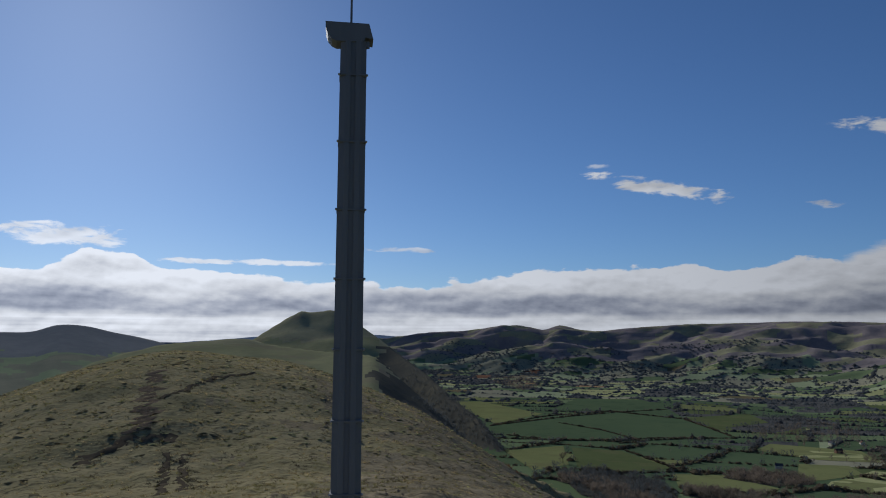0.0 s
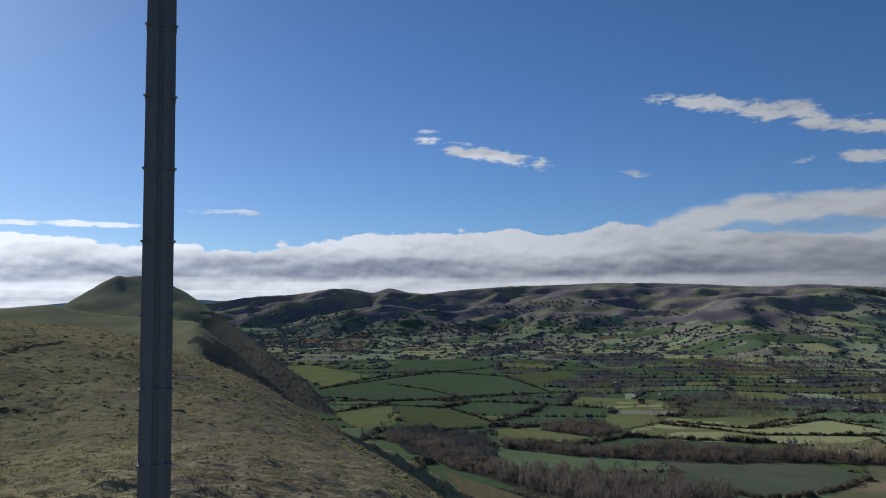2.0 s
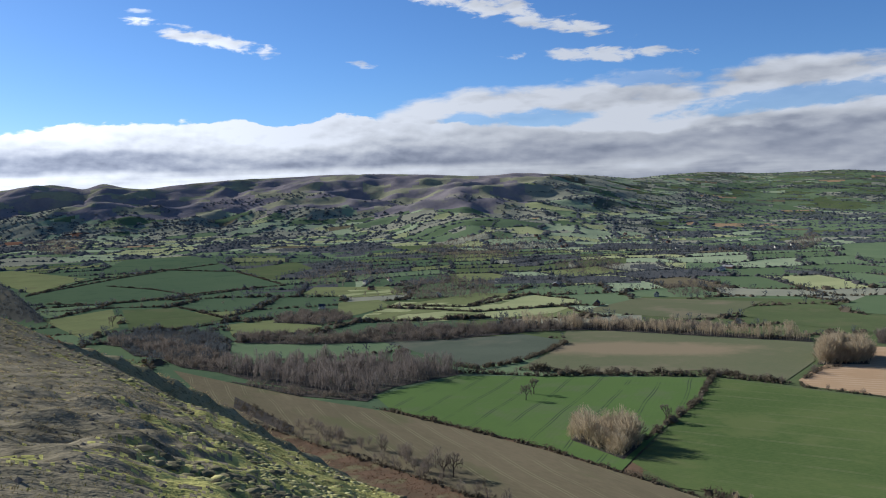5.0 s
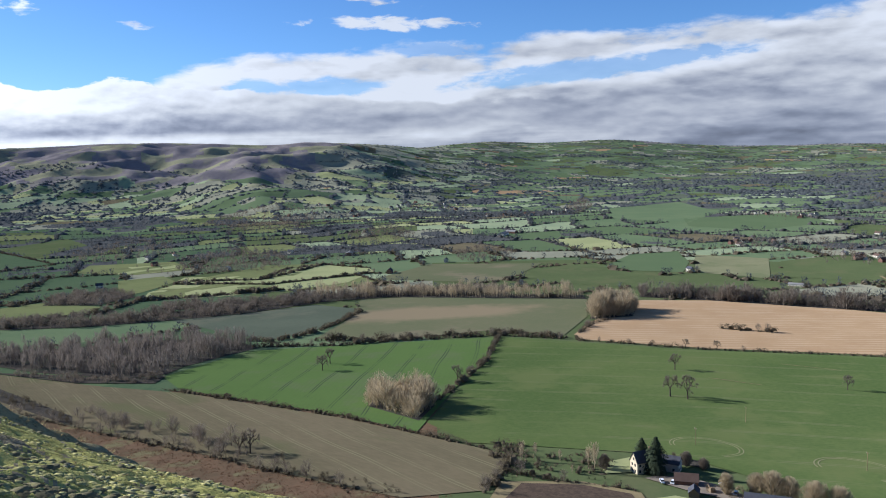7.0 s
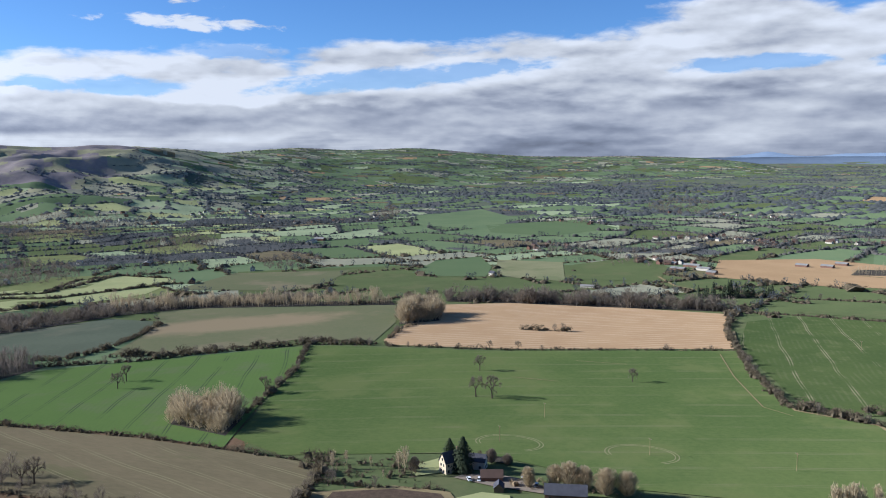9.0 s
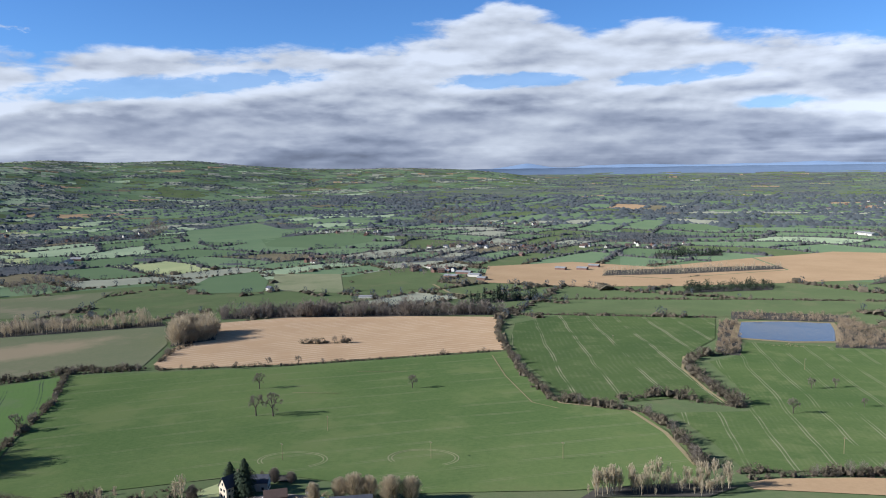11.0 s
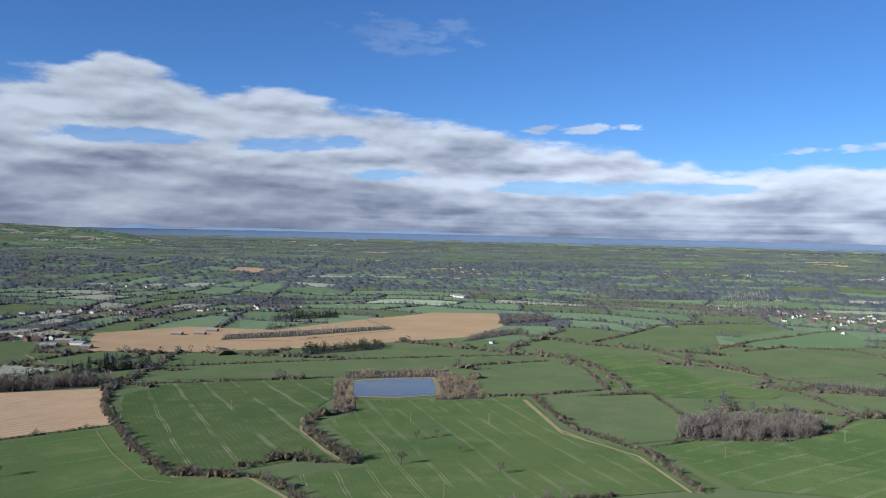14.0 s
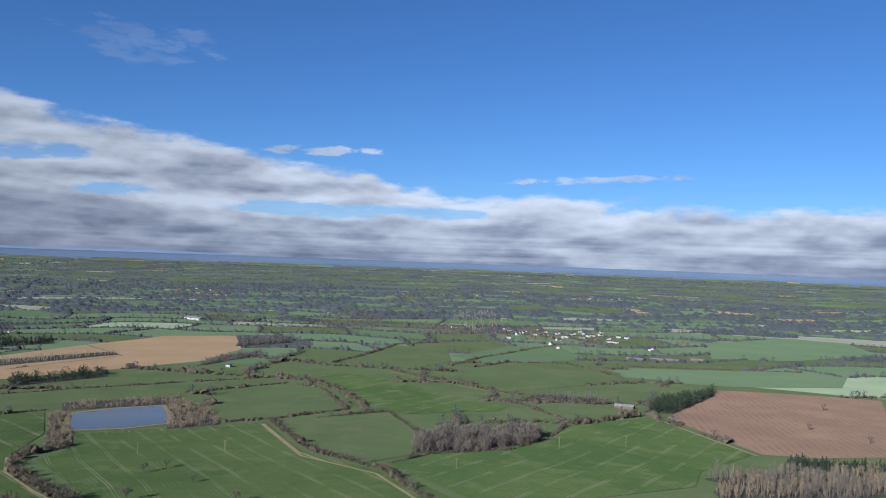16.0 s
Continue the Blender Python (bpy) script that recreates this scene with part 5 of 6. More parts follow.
wood("bare wood with tall stems at the field corner", "twig", "tall", [(422, -484), (379, -485), (326, -515), (355, -626), (413, -575)], 3.6, 12)
wood("young conifers behind the bare wood", "conifer", "fir", [(424, -577), (367, -646), (397, -707), (446, -620)], 3.6, 7)
wood("dark evergreens below the stubble", "conifer", "mid", [(1104, -43), (1159, -163), (1209, -172), (1160, -53)], 6.0, 14)
wood("dark leafless wood at the stubble edge", "twig", "mid", [(1238, -300), (1352, -440), (1422, -459), (1325, -350)], 6, 10)
wood("dark wood at the stubble corner", "twig", "mid", [(1510, -438), (1556, -567), (1647, -595), (1616, -481)], 6, 11)
wood("pale poplar belt in the stubble", "poplar", "tall", [(1284, 73), (1321, -47), (1416, -217), (1469, -217), (1354, 68)], 6, 11)
wood("dark conifers behind the stubble", "conifer", "fir", [(1561, -5), (1623, -137), (1691, -138), (1637, -11)], 7, 13)
wood("pale bare trees below the hill", "poplar", "tall", [(329, 27), (336, 11), (346, -26), (365, -41), (361, -14), (345, 21)], 3.2, 14)
wood("bushes under the willows by the farm", "brush", "bush", [(297, 144), (307, 112), (312, 89), (323, 94), (317, 118), (309, 141)], 4.0, 3.5)
wood("dark shrubs by the farm", "hedge", "mid", [(323, 174), (326, 156), (334, 160), (332, 176)], 4, 6)
wood("mixed bare shrubs of the garden, brown and dense", "hedge", "bush", [(280, 254), (272, 224), (280, 194), (297, 183), (307, 195), (303, 226), (298, 250)], 4.2, 4.5)
wood("slender pale bare trees in the garden", "poplar", "tall", [(272, 228), (280, 194), (294, 188), (296, 221), (290, 238)], 11, 13)
wood("dark evergreen shrubs of the farm garden", "conifer", "mid", [(270, 214), (283, 175), (294, 176), (282, 217)], 6, 2.6)
wood("dark shrubs round the farm buildings", "hedge", "mid", [(288, 151), (291, 126), (301, 126), (307, 144), (299, 143)], 4.5, 4)
wood("bare trees on the bracken slope", "twig", "mid", [(176, 483), (189, 388), (202, 329), (212, 338), (202, 414), (192, 515)], 8.5, 12)
wood("dark shrubs at the foot of the slope", "hedge", "mid", [(204, 316), (204, 265), (212, 231), (220, 240), (213, 277), (213, 325)], 4.5, 4)
wood("dark scrub along the hill foot", "hedge", "mid", [(167, 586), (173, 476), (182, 499), (180, 627)], 5, 5)
wood("dark wood in the valley fields", "twig", "mid", [(358, 1049), (400, 986), (459, 1007), (472, 1094), (399, 1115)], 4.5, 11)
wood("dark wooded belt in the valley", "twig", "mid", [(429, 875), (524, 777), (635, 718), (740, 612), (778, 643), (673, 761), (554, 820), (446, 909)], 5.5, 12)
wood("dark leafless wood in the valley", "twig", "mid", [(721, 1362), (871, 1420), (873, 1262), (768, 1094), (700, 1090), (630, 1133), (626, 1225)], 9, 11)
wood("loose dark trees in the valley", "twig", "mid", [(625, 1662), (842, 1869), (897, 1753), (752, 1471), (564, 1469)], 12, 10)
wood("dark wood under the far slope", "twig", "mid", [(212, 3702), (393, 4009), (386, 3125), (273, 2799)], 14, 12)
wood("dark wood at the mouth of the side valley", "twig", "mid", [(1158, 2078), (1471, 2397), (1592, 2265), (1553, 2059), (1244, 1697), (1075, 1780)], 14, 12)
wood("dark trees round the farmsteads", "twig", "mid", [(1047, 1003), (1155, 1016), (1115, 893), (999, 849), (959, 886)], 9, 10)
wood("dark trees in the valley pastures", "twig", "mid", [(1227, 1518), (1405, 1544), (1266, 1306), (1085, 1207), (1078, 1316)], 12, 11)
wood("dark leafless wood on the plain", "twig", "mid", [(2213, -887), (2472, -1101), (2253, -1120), (1848, -936), (1718, -768), (1818, -738)], 13, 11)
wood("dark leafless trees on the plain", "twig", "mid", [(1741, -897), (2020, -1208), (1643, -1048), (1558, -889)], 13, 10)
wood("pale brown poplars beside the small town", "poplar", "tall", [(2123, -1289), (2393, -1594), (1938, -1372), (1613, -1045)], 14, 13)
wood("bare wood with tall pale stems", "brush", "tall", [(389, -457), (413, -502), (409, -557), (386, -662), (332, -593), (366, -440)], 4.2, 11)
wood("purple-brown wood of the plain", "twig", "mid", [(2714, 800), (3464, 866), (2963, 611), (2550, 545), (2490, 660)], 16, 12)
wood("purple-brown wood of the plain", "twig", "mid", [(2047, 1470), (2611, 1766), (2126, 1405), (1844, 1280)], 11, 12)
wood("bare trees round the scattered farms", "twig", "mid", [(1455, 664), (1587, 565), (1608, 404), (1473, 348), (1392, 475), (1365, 612)], 13, 10)
wood("dark belt behind the farm sheds", "twig", "mid", [(2160, -487), (2477, -672), (2352, -715), (2195, -653), (1987, -488)], 12, 10)
OAKS = [  # place, height
    ((507, 268), 12),
    ((437, 234), 14),
    ((438, 223), 15),
    ((526, 160), 10),
    ((351, 469), 12),
    ((369, 483), 13),
    ((589, -110), 8),
    ((597, -127), 7),
    ((513, -86), 10),
    ((544, -133), 6),
    ((481, -144), 8),
    ((571, 322), 6),
    ((583, 299), 8),
    ((592, 277), 8),
    ((628, -936), 9),
    ((543, -785), 8),
    ((472, -781), 8),
    ((384, 363), 12),
    ((207, 339), 13),
    ((203, 342), 11),
    ((173, 1175), 16),
    ((482, 818), 9),
]
WILLOWS = [  # place, height, width
    ((307, 126), 11, 0.95),
    ((308, 120), 13, 1.0),
    ((309, 114), 11.5, 0.95),
    ((308, 104), 13, 1.0),
    ((311, 96), 12, 1.0),
    ((301, 136), 10, 0.8),
    ((323, 165), 8, 0.9),
    ((324, 157), 6, 1.1),
    ((295, 190), 8, 0.8),
]
VERGES = [  # label, middle line, width
    ("pale grass verge beside the hedge", [(655, 128), (578, 103), (501, 72), (489, 54)], 0.8),
    ("pale trodden verge beside the hedge", [(769, 139), (679, 118), (593, 90), (503, 54), (494, 10), (447, -10), (390, -23)], 2.6),
    ("pale trodden verge beside the wheat", [(752, -249), (614, -233), (576, -239)], 2.6),
    ("pale trodden verge beside the wheat", [(752, -247), (600, -230), (520, -257), (428, -246)], 2.6),
    ("pale trodden verge round the corner", [(686, -29), (633, -26), (566, -39), (522, -51)], 2.2),
    ("pale farm track", [(661, -667), (538, -627), (469, -606)], 3.0),
    ("pale farm track to the village", [(1139, 311), (1054, 265), (1024, 213)], 4.0),
    ("pale scrape in the wheat", [(649, 184), (654, 157)], 1.2),
    ("pale scrape in the wheat", [(573, 219), (580, 181)], 0.7),
    ("pale scrape in the wheat", [(499, 239), (502, 204)], 0.7),
    ("pale lane between pastures", [(1088, -554), (897, -593), (776, -639), (723, -673)], 3.0),
]
POLES = [(372, 104), (385, 40), (432, -97), (642, -181), (655, -117), (728, 31), (511, -319), (557, -454), (541, -518), (561, -457), (543, -520), (412, 176), (643, -182)]
VILLAGES = [  # middle, spread, houses
    ((1319, 376), 60, 14),
    ((1759, 390), 90, 18),
    ((1703, 255), 60, 8),
    ((1515, -1206), 190, 30),
    ((1619, -1252), 230, 26),
    ((3440, -1986), 260, 20),
    ((1805, 39), 120, 12),
    ((1840, 1472), 150, 12),
    ((1603, 2092), 140, 9),
    ((3136, -2669), 200, 12),
    ((1436, 620), 80, 8),
    ((650, 1256), 260, 5),
    ((2450, 419), 160, 12),
    ((1526, 1989), 120, 8),
    ((1912, 1911), 140, 12),
    ((3490, -849), 240, 10),
    ((2039, 763), 80, 8),
    ((7724, -5284), 300, 8),
    ((1676, 229), 70, 8),
    ((2003, 1967), 150, 8),
    ((666, 1404), 120, 3),
]

# ------------------------------------------------------------------ trees near the hill


def tall_tree(seed, n=64):
    return bare_tree(seed, n, 0.40, 0.34, 0.016, 0.5, 0.012, 5)


def round_tree(seed, n=80, width=0.85, fat=0.030):
    r = np.random.default_rng(seed)
    out = [bare_tree(seed, n, width, 0.12, fat, 0.1, 0.022)]
    for k in range(3):
        z, a, l = r.uniform(0.16, 0.3), r.uniform(0, 6.28), r.uniform(0.2, 0.34)
        out.append(prism((0, 0, z), (l * math.cos(a), l * math.sin(a), z + r.uniform(0.2, 0.42)), 0.012, 0.003))
    return np.concatenate(out)


def fir_tree(seed, n=80):
    r = np.random.default_rng(seed)
    z = r.uniform(0.06, 1.0, n) ** 0.85
    a = r.uniform(0, 6.28, n)
    rad = 0.20 * (1.04 - z) * r.uniform(0.35, 1.0, n)
    c = np.stack([rad * np.cos(a), rad * np.sin(a), z], -1)
    o = np.stack([np.cos(a), np.sin(a), np.full(n, -0.5)], -1)
    side = np.stack([-np.sin(a), np.cos(a), np.zeros(n)], -1)
    ln = (0.05 + 0.10 * (1 - z))[:, None]
    tri = np.stack([c - side * ln * 0.7 + [0, 0, 0.03], c + side * ln * 0.7 + [0, 0, 0.03], c + o * ln], 1).reshape(-1, 3)
    tri[:, 2] = np.maximum(tri[:, 2], 0.0)
    return np.concatenate([tri, prism((0, 0, 0), (0, 0, 0.9), 0.016, 0.004)])


KINDS = {"tall": [tall_tree(500 + i, 50) for i in range(8)], "mid": [round_tree(520 + i, 56, 0.98, 0.044) for i in range(8)], "fir": [fir_tree(540 + i) for i in range(5)]}
SMALL = {"tall": [tall_tree(560 + i, 34) for i in range(6)], "mid": [bare_tree(570 + i, 34, 0.95, 0.1, 0.07) for i in range(6)], "fir": [fir_tree(580 + i, 40) for i in range(5)]}
FINE = {"tall": [tall_tree(800 + i, 130) for i in range(5)], "mid": [round_tree(820 + i, 190, 0.85, 0.020) for i in range(5)]}
DENSE_BUSH = [np.concatenate([lumps(1, 0.8, 0.55, 0.0, 600 + i, 0.40, 0.6), bare_tree(610 + i, 34, 1.5, 0.0, 0.095, 0.2)[:102]]) for i in range(8)]

KINDS["bush"] = SMALL["bush"] = FINE["bush"] = DENSE_BUSH

floors_ = 0
for lab, mt, kind, poly, gap, high in WOODS:
    p = area_points(poly, gap)
    if len(p) < 3:
        p = np.array(poly, float)
    dist = np.hypot(p[:, 0], p[:, 1]).mean()
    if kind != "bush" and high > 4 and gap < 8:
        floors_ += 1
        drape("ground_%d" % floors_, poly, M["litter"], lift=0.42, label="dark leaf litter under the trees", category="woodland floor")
    fine = dist < 900 and kind != "fir" and len(p) < 260
    stand(p, (FINE if fine else KINDS if dist < 1000 else SMALL)[kind], high * rng.uniform(0.45, 1.15, len(p)) * (0.85 + 0.3 * wave_noise(p[:, 0], p[:, 1], 38, 62)), "woodland", M[mt], lab, "woodland")

for lab, path, high, half, share in HEDGES:
    p = line_points(path, 1.5, half * 0.5)
    thing = stand(p, DENSE_BUSH if np.hypot(p[:, 0], p[:, 1]).mean() < 900 else BUSHES, high * 2.25 * rng.uniform(0.5, 1.0, len(p)) * (0.8 + 0.35 * wave_noise(p[:, 0], p[:, 1], 30, 61)), "hedge", M["hedge"], lab, "hedge")
    t = p[rng.random(len(p)) < share * 0.22]
    if len(t):
        stand(t, FINE["mid"] if len(t) < 30 else KINDS["mid"], rng.uniform(5, 10, len(t)), "hedge_tree", M["twig"], "", "", parent=thing)


def limb_tree(seed):
    """A bare oak of unit height: stem and limbs, and the crown of twigs."""
    r = np.random.default_rng(seed)
    wood, twigs = [prism((0, 0, 0), (0.01, 0.0, 0.3), 0.045, 0.032, 6)], []

    def grow(p, d, ln, rad, level):
        q = p + d * ln
        wood.append(prism(p, q, rad, rad * 0.6, 4 if level < 2 else 3))
        if level == 3:
            for _ in range(5):
                e = d + r.normal(size=3) * 0.6
                e /= np.linalg.norm(e)
                s = np.cross(e, r.normal(size=3)) * 0.006
                o = p + d * ln * r.uniform(0.2, 1)
                tip = o + e * r.uniform(0.05, 0.11)
                tip[2] = min(tip[2], 1.0)
                twigs.append(np.array([o - s, o + s, tip]))
            return
        for _ in range(4 if level == 0 else 3):
            e = d + r.normal(size=3) * 0.55 + np.array([0, 0, 0.12])
            e /= np.linalg.norm(e)
            grow(q, e, ln * r.uniform(0.62, 0.85), rad * 0.58, level + 1)

    for k in range(4):
        a = k * 1.57 + r.uniform(-0.4, 0.4)
        v = np.array([math.cos(a) * 0.8, math.sin(a) * 0.8, 0.75])
        grow(np.array([0.01, 0, 0.26 + 0.02 * k]), v / np.linalg.norm(v), 0.20, 0.022, 0)
    return np.concatenate(wood), np.concatenate(twigs)


def oak(seed):
    wood, twigs = limb_tree(seed)
    root = new("tree")
    for nm, v, m in (("trunk", wood, M["bark"]), ("crown", twigs, M["twig"])):
        ob = new(nm, np_mesh(nm, v, np.arange(len(v)).reshape(-1, 3), [m]))
        ob.parent = root
    return tagged(root, "bare spreading oak standing alone in a field", "tree", "lone field trees")


oaks = [oak(s) for s in (31, 32, 33)]
for i, ((x, y), high) in enumerate(OAKS):
    m = pose(x, y, ground_z(x, y) - 0.1, 0, 0, (i * 77) % 360)
    if i < 3:
        o = oaks[i]
        o.matrix_basis = m
    else:
        o = copy_thing(oaks[i % 3], m)
    o.scale = (high * 0.8, high * 0.8, high * 1.3)



def fir(x, y, high, label):
    r = np.random.default_rng(int(x * 7 + y))
    n = 2200
    z = r.uniform(0.03, 1.0, n) ** 0.9
    a = r.uniform(0, 6.28, n)
    rad = (0.27 + 0.06 * np.sin(a * 3 + z * 9)) * np.minimum(1.0, (1.02 - z) * 2.0) ** 0.8 * r.uniform(0.35, 1.0, n) * (1 + 0.15 * np.sin(z * 60))
    c = np.stack([rad * np.cos(a), rad * np.sin(a), z], -1)
    o = np.stack([np.cos(a), np.sin(a), np.full(n, -0.7)], -1)
    side = np.stack([-np.sin(a), np.cos(a), np.zeros(n)], -1)
    ln = (0.02 + 0.045 * (1 - z))[:, None]
    tri = np.stack([c - side * ln * 0.6 + [0, 0, 0.01], c + side * ln * 0.6 + [0, 0, 0.01], c + o * ln], 1).reshape(-1, 3)
    tri[:, 2] = np.clip(tri[:, 2], 0.02, 1.0)
    root = new("conifer")
    for nm, v, m in (("trunk", prism((0, 0, 0), (0, 0, 0.92), 0.022, 0.004, 6), M["bark"]), ("needles", tri, M["conifer"])):
        ob = new(nm, np_mesh(nm, v, np.arange(len(v)).reshape(-1, 3), [m]))
        ob.parent = root
    root.matrix_basis = pose(x, y, ground_z(x, y) - 0.1)
    root.scale = (high, high, high)
    tagged(root, label, "tree")


fir(305, 170, 17, "tall dark conifer close beside the farmhouse")
fir(312, 181, 13, "dark conifer behind the farmhouse roof")


def willow(x, y, high, wide, seed, colour="poplar", label="large pale round willow, leafless, by the farm"):
    """A domed bare crown of many fine twigs over a short stem."""
    root = new("tree")
    crown = np.concatenate([bare_tree(seed, 1500, wide, 0.04, 0.016, 0.25, 0.02, 14), bare_tree(seed + 1, 500, wide * 0.8, 0.04, 0.022, 0.4, 0.02, 9)])
    stem = [prism((0, 0, 0), (0.0, 0.0, 0.25), 0.035, 0.025, 6)]
    r = np.random.default_rng(seed)
    for k in range(12):
        a, l = r.uniform(0, 6.28), r.uniform(0.15, 0.38) * wide
        stem.append(prism((0, 0, r.uniform(0.1, 0.25)), (l * math.cos(a), l * math.sin(a), r.uniform(0.5, 0.85)), 0.014, 0.003, 4))
    for nm, v, m in (("trunk", np.concatenate(stem), M["bark"]), ("crown", crown, M[colour])):
        ob = new(nm, np_mesh(nm, v, np.arange(len(v)).reshape(-1, 3), [m]))
        ob.parent = root
    root.matrix_basis = pose(x, y, ground_z(x, y) - 0.1)
    root.scale = (high, high, high)
    tagged(root, label, "tree", "round trees by the farm")


for i, ((x, y), high, wide) in enumerate(WILLOWS):
    willow(x, y, high, wide, 900 + 3 * i, "poplar" if i < 6 else "twig", "large pale round willow, leafless, by the farm" if i < 6 else "dark bare round tree in the farm garden")

# ------------------------------------------------------------------ verges, pond, yard
M["track"] = mat("thin_wheel_mark", (0.27, 0.25, 0.13), (0.20, 0.195, 0.10), 0.2, 1.0)
M["verge"] = mat("dry_verge", (0.27, 0.21, 0.11), (0.20, 0.16, 0.085), 0.08, 0.8)
M["gravel"] = mat("yard_gravel", (0.26, 0.21, 0.16), (0.18, 0.15, 0.115), 0.2, 2.0)


def ribbon(path, width):
    """Outline of a strip along a path."""
    a, b = [], []
    for i, p in enumerate(path):
        p0, p1 = path[max(i - 1, 0)], path[min(i + 1, len(path) - 1)]
        dx_, dy_ = p1[0] - p0[0], p1[1] - p0[1]
        ln = math.hypot(dx_, dy_) or 1.0
        a.append((p[0] - dy_ / ln * width / 2, p[1] + dx_ / ln * width / 2))
        b.append((p[0] + dy_ / ln * width / 2, p[1] - dx_ / ln * width / 2))
    return a + b[::-1]


for i, (lab, path, width) in enumerate(VERGES):
    drape("verge_%d" % (i + 1), ribbon(path, width), M["verge"], lift=0.6, step=30.0, label=lab, category="verge")
drape("bank_1", [(x * 1.0 + (x - 836) * 0.10, y + (y + 138) * 0.12) for x, y in POND], M["verge"], lift=0.45, label="pale trodden bank round the pond", category="bank")
drape("water_1", POND, M["water"], lift=0.62, step=400.0, label="calm blue-grey pond water", category="water")
drape("yard_1", [(296, 170), (302, 168), (309, 158), (309, 144), (304, 128), (296, 127), (294, 150)], M["gravel"], lift=0.5, step=15.0, label="pale gravel farm yard", category="yard")
drape("lawn_1", [(300, 196), (318, 190), (322, 180), (300, 178), (290, 186)], M["lime"], lift=0.45, step=15.0, label="bright green mown lawn", category="lawn")
drape("lawn_2", [(270, 158), (285, 150), (287, 138), (276, 132), (266, 145)], M["lime"], lift=0.55, step=15.0, label="bright green paddock", category="lawn")
# wheel marks circling the power poles
for i, (cx, cy, rx_, ry_) in enumerate([(357, 172, 13, 17), (372, 108, 14, 17)]):
    for k, dr in enumerate((-0.9, 0.9)):
        arc = [(cx + (rx_ + dr) * math.cos(t), cy + (ry_ + dr) * math.sin(t)) for t in np.linspace(-2.3, 2.3, 26)]
        drape("verge_%d" % (30 + 2 * i + k), ribbon(arc, 0.55), M["track"], lift=0.42, step=300.0, label="bare wheel mark curving through the wheat", category="wheel mark")
drape("verge_20", [(252, 214), (275, 187), (279, 162), (263, 146), (229, 202)], M["verge"], lift=0.4, label="pale grass edge of the tilled plot", category="verge")
drape("field_40", [(256, 206), (271, 185), (275, 164), (263, 152), (236, 199)], M["soil"], lift=0.5, label="dark brown tilled plot with pale grass edge", category="field")

# ------------------------------------------------------------------ buildings


def gable(bm, l, w, eave, ridge):
    """A gabled block along x, on z = 0."""
    v = [bm.verts.new(c) for c in [(-l / 2, -w / 2, 0), (l / 2, -w / 2, 0), (l / 2, w / 2, 0), (-l / 2, w / 2, 0), (-l / 2, -w / 2, eave), (l / 2, -w / 2, eave), (l / 2, w / 2, eave), (-l / 2, w / 2, eave), (-l / 2, 0, ridge), (l / 2, 0, ridge)]]
    for f in [(3, 2, 1, 0), (0, 1, 5, 4), (2, 3, 7, 6), (1, 2, 6, 9, 5), (3, 0, 4, 8, 7), (4, 5, 9, 8), (6, 7, 8, 9)]:
        bm.faces.new([v[i] for i in f])


def roof_mesh(l, w, eave, ridge, over=0.35, thick=0.18):
    bm = bmesh.new()
    k = (ridge - eave) / (w / 2)
    for s in (-1, 1):
        y0, z0 = s * (w / 2 + over), eave - over * k
        c = [(-l / 2 - over, y0, z0), (l / 2 + over, y0, z0), (l / 2 + over, 0, ridge), (-l / 2 - over, 0, ridge)]
        lo = [bm.verts.new((a, b, z + 0.02)) for a, b, z in c]
        hi = [bm.verts.new((a, b, z + thick)) for a, b, z in c]
        bm.faces.new(lo)
        bm.faces.new(hi[::-1])
        for i in range(4):
            j = (i + 1) % 4
            bm.faces.new((lo[i], hi[i], hi[j], lo[j]))
    bmesh.ops.recalc_face_normals(bm, faces=bm.faces[:])
    return bm


GLASS = mat("window_glass", (0.03, 0.035, 0.04), (0.02, 0.024, 0.03), 1.0, 4.0, rough=0.12, bump=0, spec=0.5)


